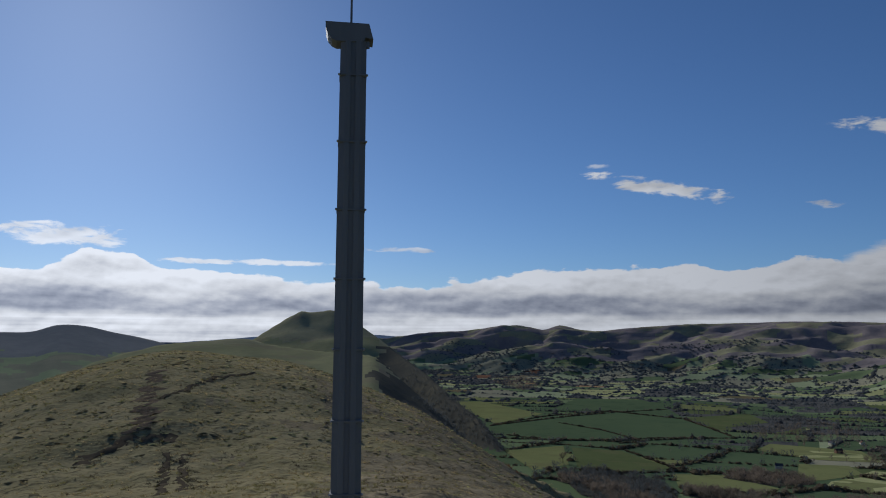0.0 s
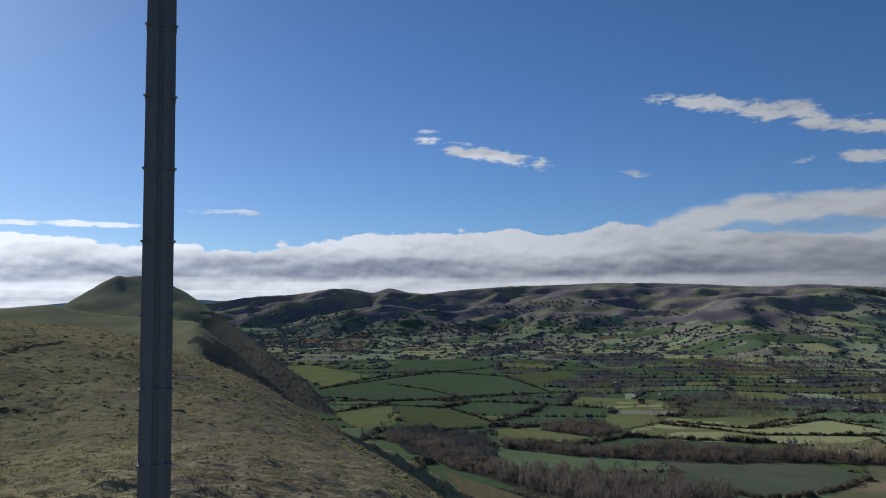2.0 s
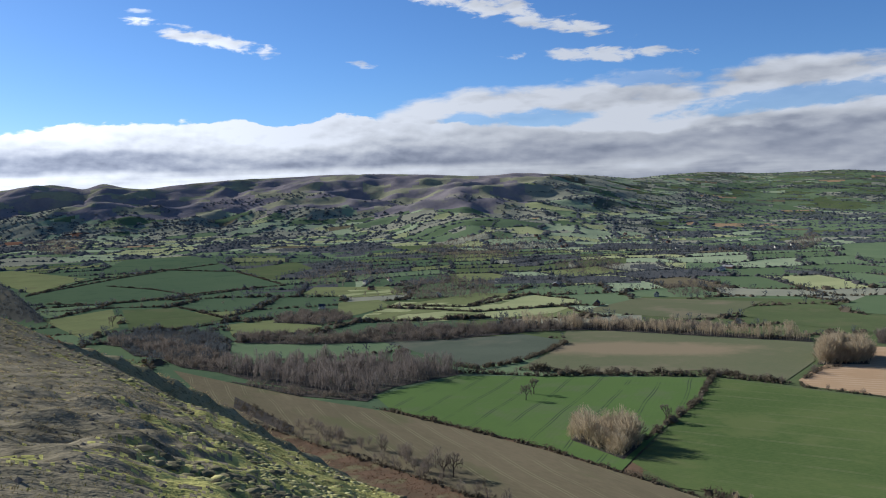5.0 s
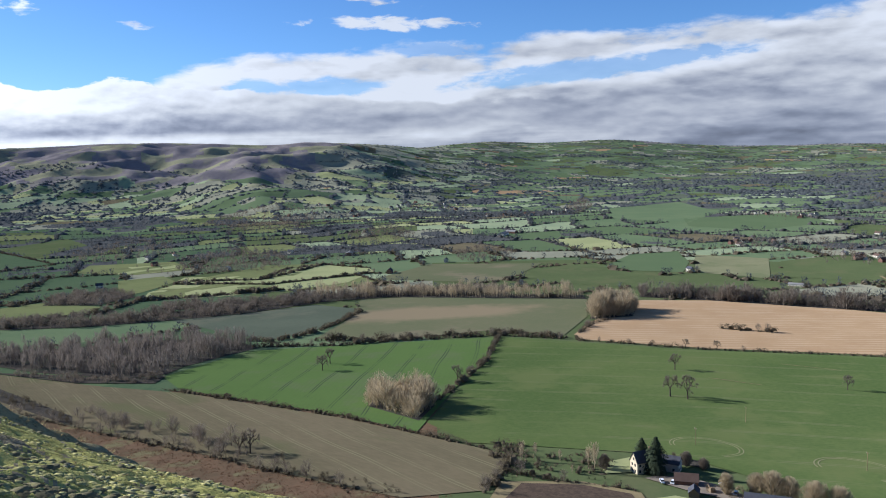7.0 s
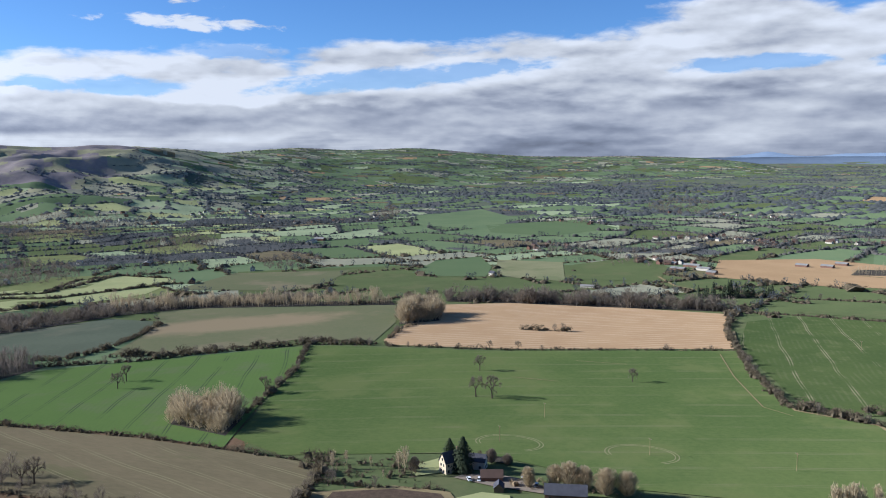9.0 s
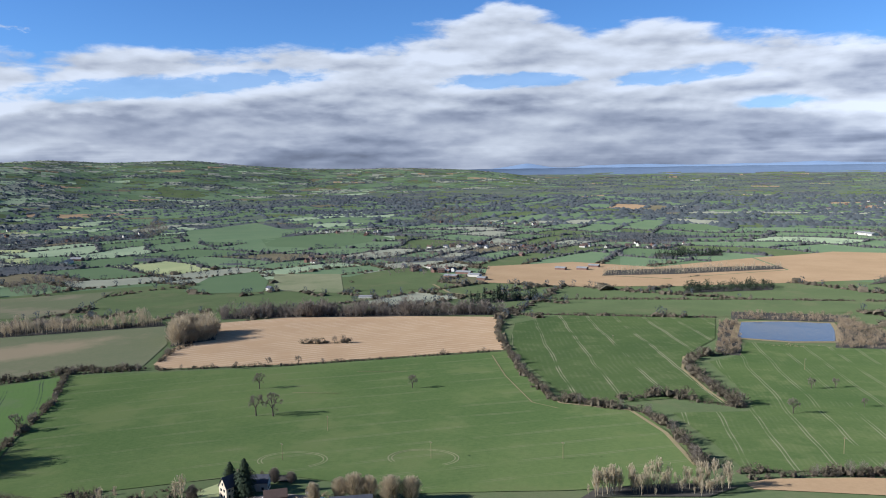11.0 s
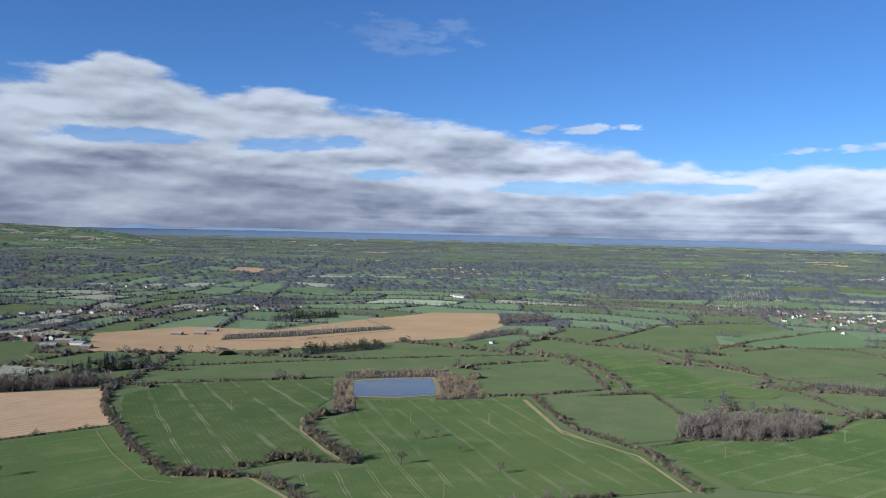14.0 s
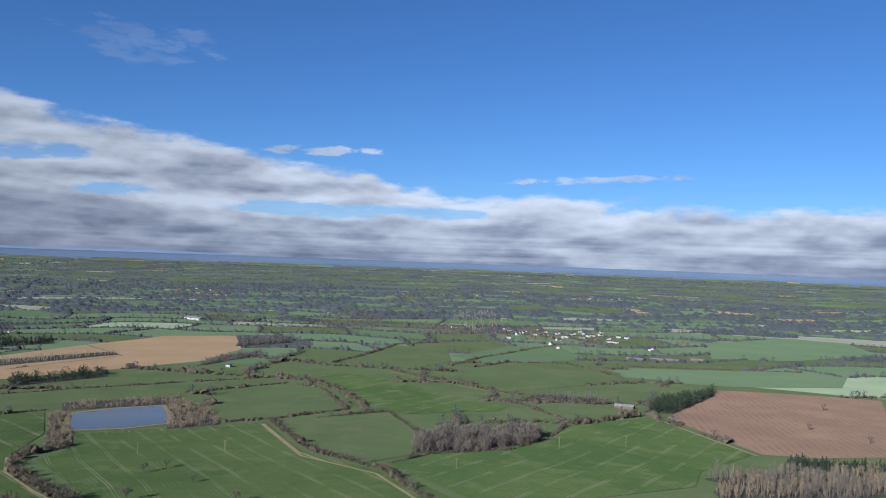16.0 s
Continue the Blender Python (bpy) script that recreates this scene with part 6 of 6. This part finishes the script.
def building(x, y, turn, l, w, eave, ridge, wall, roof, label, category, name, windows=0, chimneys=0, doors=0, group="", plain=False):
    root = new(name)
    bm = bmesh.new()
    gable(bm, l, w, eave, ridge)
    part("wall", bm, M[wall], root)
    part("roof", roof_mesh(l, w, eave, ridge), M[roof], root)
    for k in range(chimneys):
        cx = (-1) ** k * (l / 2 - 0.6)
        bm = bmesh.new()
        box(bm, cx - 0.45, cx + 0.45, -0.35, 0.35, ridge - 0.8, ridge + 1.3)
        box(bm, cx - 0.52, cx + 0.52, -0.42, 0.42, ridge + 1.1, ridge + 1.25)
        part("chimney", bm, M["brick"], root)
    floors = 2 if eave > 4.4 else 1
    for fl_ in range(floors):
        for k in range(windows):
            wx = (k + 0.5) / windows * l - l / 2
            for s in (-1, 1):
                bm = bmesh.new()
                z = 1.0 + fl_ * 2.6
                box(bm, wx - 0.5, wx + 0.5, s * w / 2 - 0.04, s * w / 2 + 0.04, z, z + 1.25)
                pane = part("window", bm, GLASS, root, "dark glazed window")
                if plain:
                    continue
                bm = bmesh.new()
                box(bm, wx - 0.6, wx + 0.6, s * (w / 2 + 0.06) - 0.08, s * (w / 2 + 0.06) + 0.08, z - 0.1, z)
                part("sill", bm, M["white"], pane)
    if windows and not plain:
        for s in (-1, 1):
            for fl_ in range(floors + (1 if ridge - eave > 2.6 else 0)):
                for yy in ((-w / 5, w / 5) if fl_ < floors else (0,)):
                    bm = bmesh.new()
                    z = 1.0 + fl_ * 2.6
                    box(bm, s * l / 2 - 0.04, s * l / 2 + 0.04, yy - 0.5, yy + 0.5, z, z + 1.2)
                    part("window", bm, GLASS, root, "dark glazed window")
    for k in range(doors):
        dx_ = (k + 0.5) / doors * l - l / 2
        bm = bmesh.new()
        box(bm, dx_ - 0.45, dx_ + 0.45, -w / 2 - 0.05, -w / 2 + 0.03, 0.05, 2.05)
        part("door", bm, M["timber"], root)
    root.matrix_basis = pose(x, y, ground_z(x, y) - 0.15 if math.hypot(x, y) < 2000 else 0, 0, 0, turn)
    if math.hypot(x, y) >= 2000:
        w3, s3 = draw_in(np.array([x]), np.array([y]), land(np.array([x]), np.array([y])))
        root.location = w3[0]
        root.scale = (float(s3[0]),) * 3
    return tagged(root, label, category, group)


# the farm under the hill
building(304, 176, -25, 9, 5.4, 5.8, 9.8, "cream", "slate", "pale stone farmhouse with steep slate roof and chimney", "house", "farmhouse", 3, 1, 1)
building(314, 168, 105, 9, 6.0, 4.4, 7.0, "white", "slate", "slate-roofed rear wing of the farmhouse", "house", "house_wing", 2, 1)
building(302, 154, 118, 9.5, 6, 2.6, 5.0, "brick", "tile", "brick garage with red clay tile roof", "garage", "garage", 0, 0, 3)
building(291, 145, 25, 5, 4.0, 2.4, 4.2, "timber", "slate", "small timber shed with white gable", "shed", "shed", 0, 0, 1)
building(296, 117, 112, 17, 8, 3.4, 6.4, "brick", "slate", "long brick barn with dark roof lights", "barn", "barn", 4, 0, 2)
building(288, 106, 112, 6, 5, 2.4, 3.8, "timber", "sheet", "small outbuilding with pale sheet roof", "shed", "shed", 0, 0, 1)
building(1340, 1119, 20, 34, 16, 4.5, 7.5, 'white', 'sheet', 'long pale farm shed among fields', 'barn', 'barn')
building(1389, 1135, 100, 24, 12, 4.5, 7.5, 'brick', 'sheet', 'grey sheet-roofed farm shed', 'barn', 'barn')
building(994, 365, 100, 18, 7, 2.4, 3.8, 'white', 'sheet', 'long low white poultry shed', 'barn', 'barn')
building(1043, 529, 60, 11, 7, 4.6, 7.4, 'white', 'slate', 'white cottage with slate roof', 'house', 'house', 2, 1)
building(796, 886, 40, 14, 8, 4.8, 8, 'brick', 'slate', 'brick farmhouse among trees', 'house', 'house', 2, 2)
building(942, 909, 40, 11, 7, 4.6, 7.4, 'white', 'slate', 'white cottage with slate roof', 'house', 'house', 2, 1)
building(923, 1134, 40, 30, 14, 4.5, 7, 'brick', 'sheet', 'grey sheet-roofed farm shed', 'barn', 'barn')
building(1230, 306, 80, 22, 12, 3.6, 5.6, 'brick', 'sheet', 'large pale farm shed at the village edge', 'barn', 'barn')
building(1282, 297, 80, 26, 12, 3.6, 5.6, 'brick', 'sheet', 'large pale farm shed at the village edge', 'barn', 'barn')
building(1248, 272, 80, 20, 12, 3.6, 5.6, 'white', 'sheet', 'large pale farm shed at the village edge', 'barn', 'barn')
building(1207, 251, 80, 14, 12, 3.6, 5.6, 'brick', 'sheet', 'large pale farm shed at the village edge', 'barn', 'barn')
building(1298, 332, 80, 14, 12, 3.6, 5.6, 'brick', 'sheet', 'large pale farm shed at the village edge', 'barn', 'barn')
building(1362, 110, 75, 18, 10, 3.5, 5.5, 'brick', 'sheet', 'pale works shed beside the stubble', 'barn', 'barn')
building(1402, 93, 75, 18, 10, 3.5, 5.5, 'brick', 'sheet', 'pale works shed beside the stubble', 'barn', 'barn')
building(1359, 146, 75, 18, 10, 3.5, 5.5, 'brick', 'sheet', 'pale works shed beside the stubble', 'barn', 'barn')
building(1215, -344, 30, 8, 5, 3.6, 6, 'white', 'slate', 'white farmhouse below a wood', 'house', 'house', 2, 1)
building(711, -683, 30, 13, 8, 3.6, 5.6, 'timber', 'sheet', 'pale barn beside the conifers', 'barn', 'barn')
building(722, -677, 30, 9, 6, 3, 5, 'brick', 'sheet', 'small pale sheet-roofed barn', 'barn', 'barn')
building(1142, -1111, 25, 34, 14, 3, 4.6, 'timber', 'sheet', 'large white factory shed', 'barn', 'barn')
building(1124, -1152, 25, 28, 14, 3, 4.6, 'timber', 'sheet', 'large white factory shed', 'barn', 'barn')
building(1101, -1174, 25, 38, 14, 3, 4.6, 'timber', 'sheet', 'large white factory shed', 'barn', 'barn')
building(1097, -1232, 25, 26, 14, 3, 4.6, 'timber', 'sheet', 'large white factory shed', 'barn', 'barn')
building(2115, -505, 25, 60, 20, 5, 8, 'white', 'sheet', 'long white farm shed', 'barn', 'barn')
building(1103, -385, 50, 8, 5, 3.4, 5.6, 'brick', 'tile', 'brick cottage by the lane', 'house', 'house', 2, 1)
# ------------------------------------------------------------------ villages and far farms
near_house = building(0, 0, 0, 10, 7, 4.7, 7.5, "white", "slate", "small white house with slate roof", "house", "house", 2, 1, group="village houses", plain=True)
brick_house = building(0, 0, 0, 11, 7, 4.7, 7.6, "brick", "tile", "small brick house with tiled roof", "house", "house", 2, 1, group="village houses", plain=True)
pale_house = building(0, 0, 0, 14, 7, 3.2, 6.0, "white", "tile", "low pale cottage with tiled roof", "house", "house", 3, 1, group="village houses", plain=True)
first = [near_house, brick_house, pale_house]
used = set()
village_trees = []
for (vx, vy), spread, count in VILLAGES:
    village_trees.append(np.array([[vx, vy]]) + rng.normal(size=(count * 6, 2)) * spread * 0.6)
    for k in range(count):
        hx, hy = vx + rng.normal() * spread * 0.5, vy + rng.normal() * spread * 0.5
        w3, s3 = draw_in(np.array([hx]), np.array([hy]), land(np.array([hx]), np.array([hy])) - 0.2)
        j = int(rng.integers(0, 3))
        m = Matrix.Translation(w3[0]) @ Matrix.Rotation(rng.uniform(0, 3.1), 4, "Z")
        if j in used:
            o = copy_thing(first[j], m)
        else:
            used.add(j)
            o = first[j]
            o.matrix_basis = m
        o.scale = (float(s3[0]),) * 3
vt = np.concatenate(village_trees)
stand(vt, MID_TREES, rng.uniform(6, 12, len(vt)), "village_trees", M["twig"], "bare trees among the village houses")


# ------------------------------------------------------------------ cars in the yard
CARPAINT = mat("car_paint", (0.75, 0.76, 0.78), (0.68, 0.69, 0.71), 0.5, 2.0, rough=0.25, bump=0, spec=0.5)
TYRE = mat("tyre_rubber", (0.03, 0.03, 0.03), (0.02, 0.02, 0.02), 2.0, 9.0, rough=0.85, bump=0)


def car(x, y, turn):
    root = new("car")
    bm = bmesh.new()
    box(bm, -2.1, 2.1, -0.86, 0.86, 0.30, 0.85, 0.12)
    part("body", bm, CARPAINT, root)
    bm = bmesh.new()
    r = bmesh.ops.create_cube(bm, size=1.0)
    for v in r["verts"]:
        t = v.co.z > 0
        v.co = Vector((v.co.x * (2.0 if t else 2.9) - 0.2, v.co.y * (1.3 if t else 1.6), 0.84 + (0.58 if t else 0)))
    part("cabin", bm, GLASS, root, "dark glazed cabin")
    bm = bmesh.new()
    box(bm, -1.15, 0.75, -0.62, 0.62, 1.42, 1.47, 0.02)
    part("roof", bm, CARPAINT, root)
    for sx in (-1.3, 1.3):
        for sy in (-0.82, 0.82):
            bm = bmesh.new()
            bmesh.ops.create_cone(bm, cap_ends=True, segments=14, radius1=0.32, radius2=0.32, depth=0.2, matrix=Matrix.Translation((sx, sy, 0.32)) @ Matrix.Rotation(math.pi / 2, 4, "X"))
            part("wheel", bm, TYRE, root)
    root.matrix_basis = pose(x, y, ground_z(x, y) + 0.52, 0, 0, turn)
    return tagged(root, "pale car parked on the farm yard gravel", "car", "cars in the yard")


first_car = car(298, 158, 20)
for cx, cy, ct in ((309, 141, 70), (303, 133, 15), (296, 162, 40)):
    copy_thing(first_car, pose(cx, cy, ground_z(cx, cy) + 0.52, 0, 0, ct))


def power_pole(x, y):
    root = new("power_pole")
    bm = bmesh.new()
    bmesh.ops.create_cone(bm, cap_ends=True, segments=8, radius1=0.16, radius2=0.11, depth=9.0, matrix=Matrix.Translation((0, 0, 4.4)))
    part("pole", bm, M["verge"], root)
    bm = bmesh.new()
    box(bm, -0.9, 0.9, -0.07, 0.07, 8.4, 8.6)
    part("crossarm", bm, M["timber"], root)
    for sx in (-0.8, 0, 0.8):
        bm = bmesh.new()
        bmesh.ops.create_cone(bm, cap_ends=True, segments=8, radius1=0.06, radius2=0.04, depth=0.25, matrix=Matrix.Translation((sx, 0, 8.72)))
        part("insulator", bm, M["white"], root)
    root.location = (x, y, ground_z(x, y))
    root.rotation_euler = (0, 0, radians(60))
    return tagged(root, "pale wooden power pole standing in the wheat", "power pole", "power poles")


pp = power_pole(356, 177)
for px_, py_ in POLES:
    copy_thing(pp, pose(px_, py_, ground_z(px_, py_), 0, 0, 60))

# ------------------------------------------------------------------ the hill's turf: tussocks, stones
n_ = 135000
ta = rng.uniform(-33, 46, n_)
td = np.exp(rng.uniform(np.log(7), np.log(300), n_))
keep = td < interp(ta, BROW_FAR) * 1.05
keep &= rng.random(n_) < 0.35 + 0.65 * np.clip(wave_noise(td * np.sin(np.radians(ta)), td * np.cos(np.radians(ta)), 9, 41) + 0.5, 0, 1)
ta, td = np.radians(ta[keep]), td[keep]
tx, ty = td * np.sin(ta), td * np.cos(ta)


def tussock(seed):
    r = np.random.default_rng(seed)
    out = []
    for _ in range(5):
        a, lean = r.uniform(0, 6.28), r.uniform(0.5, 1.5)
        o = np.array([r.normal() * 0.35, r.normal() * 0.35, -0.1])
        s = np.array([-math.sin(a), math.cos(a), 0]) * 0.22
        out.append([o - s, o + s, o + [math.cos(a) * lean, math.sin(a) * lean, r.uniform(0.35, 0.8)]])
    return np.array(out).reshape(-1, 3)


TUFTS = [tussock(700 + i) for i in range(8)]
lane = tx + 0.36 * ty + 1.5 * np.sin(ty / 18) + 0.5 * np.sin(ty / 5)
on_track = (np.abs(np.abs(lane) - 0.9) < 0.45) & (ty > 20)
tp = np.stack([tx, ty], -1)[~on_track]
tsz = (1.0 - 0.4 * np.clip((polar(tp[:, 0], tp[:, 1])[0] + 4) / 16, 0, 1)) * rng.uniform(0.05, 0.12, len(tp)) * (0.5 + np.clip(np.hypot(tp[:, 0], tp[:, 1]) / 45, 0, 3))
mood = wave_noise(tp[:, 0], tp[:, 1], 7, 43) + rng.normal(size=len(tp)) * 0.45
dark = (mood < -0.75)
stand(tp[dark], TUFTS, tsz[dark], "heath_tufts", M["heath"], "brown heath tufts on the hill turf", "grass", sink=0.03)
tp, tsz, mood = tp[~dark], tsz[~dark], mood[~dark]
split = mood > 0.05
stand(tp[split], TUFTS, tsz[split], "dry_grass", M["straw"], "pale dry grass tussocks on the hill turf", "grass", sink=0.03)
stand(tp[~split], TUFTS, tsz[~split], "grass_tussocks", M["blade"], "olive grass tussocks on the hill turf", "grass", sink=0.03)


# low hummocks of turf between the tufts
M["hummock"] = mat("mossy_hummocks", (0.440, 0.392, 0.165), (0.240, 0.228, 0.095), 0.25, 2.5, bump=0.8, c=(0.360, 0.318, 0.205), patch=0.12, island=0.35)
M["hummock_dark"] = mat("heathery_hummocks", (0.185, 0.160, 0.092), (0.110, 0.100, 0.058), 0.25, 2.5, bump=0.8, island=0.4)
n_ = 34000
ha, hd = np.radians(rng.uniform(-33, 48, n_)), np.exp(rng.uniform(np.log(7), np.log(260), n_))
keep = hd < interp(np.degrees(ha), BROW_FAR) * 1.03
hx, hy = hd * np.sin(ha), hd * np.cos(ha)
keep &= (wave_noise(hx, hy, 5, 46) + 0.5 * wave_noise(hx, hy, 17, 47) > -0.1) & ((np.degrees(ha) + 8 * wave_noise(hx, hy, 14, 49) > 13) | (hd > 75))
hx, hy, hd = hx[keep], hy[keep], hd[keep]
hs = rng.uniform(0.015, 0.042, len(hx)) * (0.75 + np.clip(hd / 70, 0, 2.2))
sombre = wave_noise(hx, hy, 8, 48) + 0.6 * rng.normal(size=len(hx)) > 0.75
for pick_, nm_, mt_, lab_ in ((~sombre, "turf_hummocks", "hummock", "low rounded hummocks of yellow-green turf"), (sombre, "heath_hummocks", "hummock_dark", "low dark hummocks of heath and moss")):
    clumps(np.stack([hx, hy], -1)[pick_], hs[pick_] * (1.0 if mt_ == "hummock" else 1.4), 4.0, nm_, M[mt_], lab_, "turf", sink=0.02)


def stones(n, a0, a1, d0, d1, seed):
    r = np.random.default_rng(seed)
    chunks = []
    a, d = np.radians(r.uniform(a0, a1, n)), r.uniform(d0, d1, n)
    x, y = d * np.sin(a), d * np.cos(a)
    z = land(x, y) + EYE
    for i in range(n):
        s = r.uniform(0.02, 0.06)
        c = r.normal(size=(8, 3))
        o = np.array([[1, 0, 0], [-1, 0, 0], [0, 1, 0], [0, -1, 0], [0, 0, 0.7], [0, 0, -0.7]]) * s * r.uniform(0.7, 1.3, (6, 1)) + [x[i], y[i], z[i] + s * 0.1]
        for t in ((0, 2, 4), (2, 1, 4), (1, 3, 4), (3, 0, 4), (2, 0, 5), (1, 2, 5), (3, 1, 5), (0, 3, 5)):
            chunks.append(o[list(t)])
    v = np.concatenate(chunks)
    return tagged(new("stones", np_mesh("stones", v, np.arange(len(v)).reshape(-1, 3), [M["stone"]])), "grey stones lying loose on the trodden turf", "stones", kind="stuff")


# dead bracken and the rib's rough grass
n_ = 26000
ta, td = rng.uniform(4, 46, n_), rng.uniform(120, 520, n_)
tx, ty = td * np.sin(np.radians(ta)), td * np.cos(np.radians(ta))
lw_ = np.argmax(lands(tx, ty), axis=0)
ok_ = ((lw_ == 0) | (lw_ == 2) | ((lw_ == 1) & (td > interp(ta, BROW_FAR)))) & ~taken(tx, ty)
fp = np.stack([tx[ok_], ty[ok_]], -1)
pale = lw_[ok_] == 2
stand(fp[~pale], TUFTS, rng.uniform(0.5, 1.1, (~pale).sum()), "dead_bracken", M["fern"], "red-brown dead bracken on the lower slope", "bracken", sink=0.05)
stand(fp[pale], TUFTS, rng.uniform(0.3, 0.7, pale.sum()), "rib_grass", M["straw"], "rough pale grass along the lower rib", "grass", sink=0.05)
# trodden scars in the turf
M["scar"] = mat("dark_peaty_soil", (0.120, 0.098, 0.066), (0.070, 0.058, 0.040), 0.5, 3.0, bump=0, island=0.5)
SCARS = [([(-31.5, 72.0), (-30.6, 75.0), (-29.0, 77.2), (-26.2, 77.6)], 1.5, "dark eroded bank in the turf"),
         ([(-24.0, 71.6), (-22.3, 66.0), (-18.9, 55.4)], 0.8, "dark wheel rut in the turf"),
         ([(-22.2, 70.0), (-19.6, 63.5), (-16.0, 54.0)], 0.7, "dark wheel rut in the turf"),
         ([(-40.0, 112.8), (-35.6, 99.2), (-32.8, 90.5), (-28.8, 78.7)], 0.9, "trodden bare path along the ridge"),
         ([(-33.1, 94.4), (-31.5, 96.0), (-31.4, 101.0), (-30.8, 109.3)], 0.6, "trodden bare path across the ridge"),
         ([(-38.9, 128.0), (-36.0, 131.0), (-33.8, 127.0)], 1.6, "dark heathery hollow on the ridge"),
         ([(-40.3, 114.5), (-39.0, 118.0), (-40.6, 126.0)], 0.6, "trodden bare path on the ridge")]
for path, width, lab in SCARS:
    p = line_points(path, 0.05, width * 0.6)
    stand(p, TUFTS, rng.uniform(0.09, 0.24, len(p)), "worn_scar", M["scar"], lab, "path", sink=0.06)
stones(350, -8, 13, 9, 34, 5)
M["trod"] = mat("trodden_brown_earth", (0.185, 0.142, 0.098), (0.112, 0.090, 0.064), 0.4, 3.0, bump=0.9, c=(0.075, 0.062, 0.046), patch=0.7)


def trail(path, width, material, label):
    """A worn strip that follows the turf, with ragged edges."""
    pts = []
    for (x0, y0), (x1, y1) in zip(path, path[1:]):
        n = max(2, int(math.hypot(x1 - x0, y1 - y0) / 0.45))
        pts += [(x0 + (x1 - x0) * k / n, y0 + (y1 - y0) * k / n) for k in range(n)]
    p = np.array(pts + [path[-1]], float)
    t = np.gradient(p, axis=0)
    t /= np.linalg.norm(t, axis=1, keepdims=True)
    p += np.stack([-t[:, 1], t[:, 0]], -1) * (0.35 * width * wave_noise(p[:, 0], p[:, 1], 4.0, 81))[:, None]
    rows_ = []
    for k in (-0.5, -0.17, 0.17, 0.5):
        w = width * k * (0.8 + 0.35 * wave_noise(p[:, 0] + 9 * k, p[:, 1], 1.6, 82))
        q = p + np.stack([-t[:, 1], t[:, 0]], -1) * w[:, None]
        rows_.append(np.stack([q[:, 0], q[:, 1], land(q[:, 0], q[:, 1]) + EYE + (0.015 if abs(k) > 0.3 else 0.05)], -1))
    v = np.concatenate(rows_)
    g = np.arange(len(v)).reshape(4, -1)
    f = np.stack([g[:-1, :-1], g[:-1, 1:], g[1:, 1:], g[1:, :-1]], -1).reshape(-1, 4)
    return tagged(new("path", np_mesh("path", v, f[:, ::-1], [material], smooth=True)), label, "path", kind="structure")


trail([(-40.0, 112.8), (-35.6, 99.2), (-32.8, 90.5), (-28.8, 78.7)], 2.6, M["trod"], "broad trodden brown path along the ridge")
trail([(-33.1, 94.4), (-31.5, 96.0), (-31.4, 101.0), (-30.8, 109.3), (-27.0, 117.0)], 1.0, M["scar"], "narrow dark worn path across the ridge")
trail([(-24.0, 71.6), (-22.3, 66.0), (-18.9, 55.4), (-16.5, 48.0)], 0.7, M["scar"], "dark wheel rut in the turf")
trail([(-22.6, 71.0), (-20.7, 65.0), (-17.2, 54.4), (-14.9, 47.0)], 0.7, M["scar"], "dark wheel rut in the turf")
trail([(-31.8, 71.0), (-30.6, 75.0), (-29.0, 77.2), (-26.2, 77.6), (-24.6, 76.4)], 1.9, M["scar"], "dark eroded edge of the old bank")
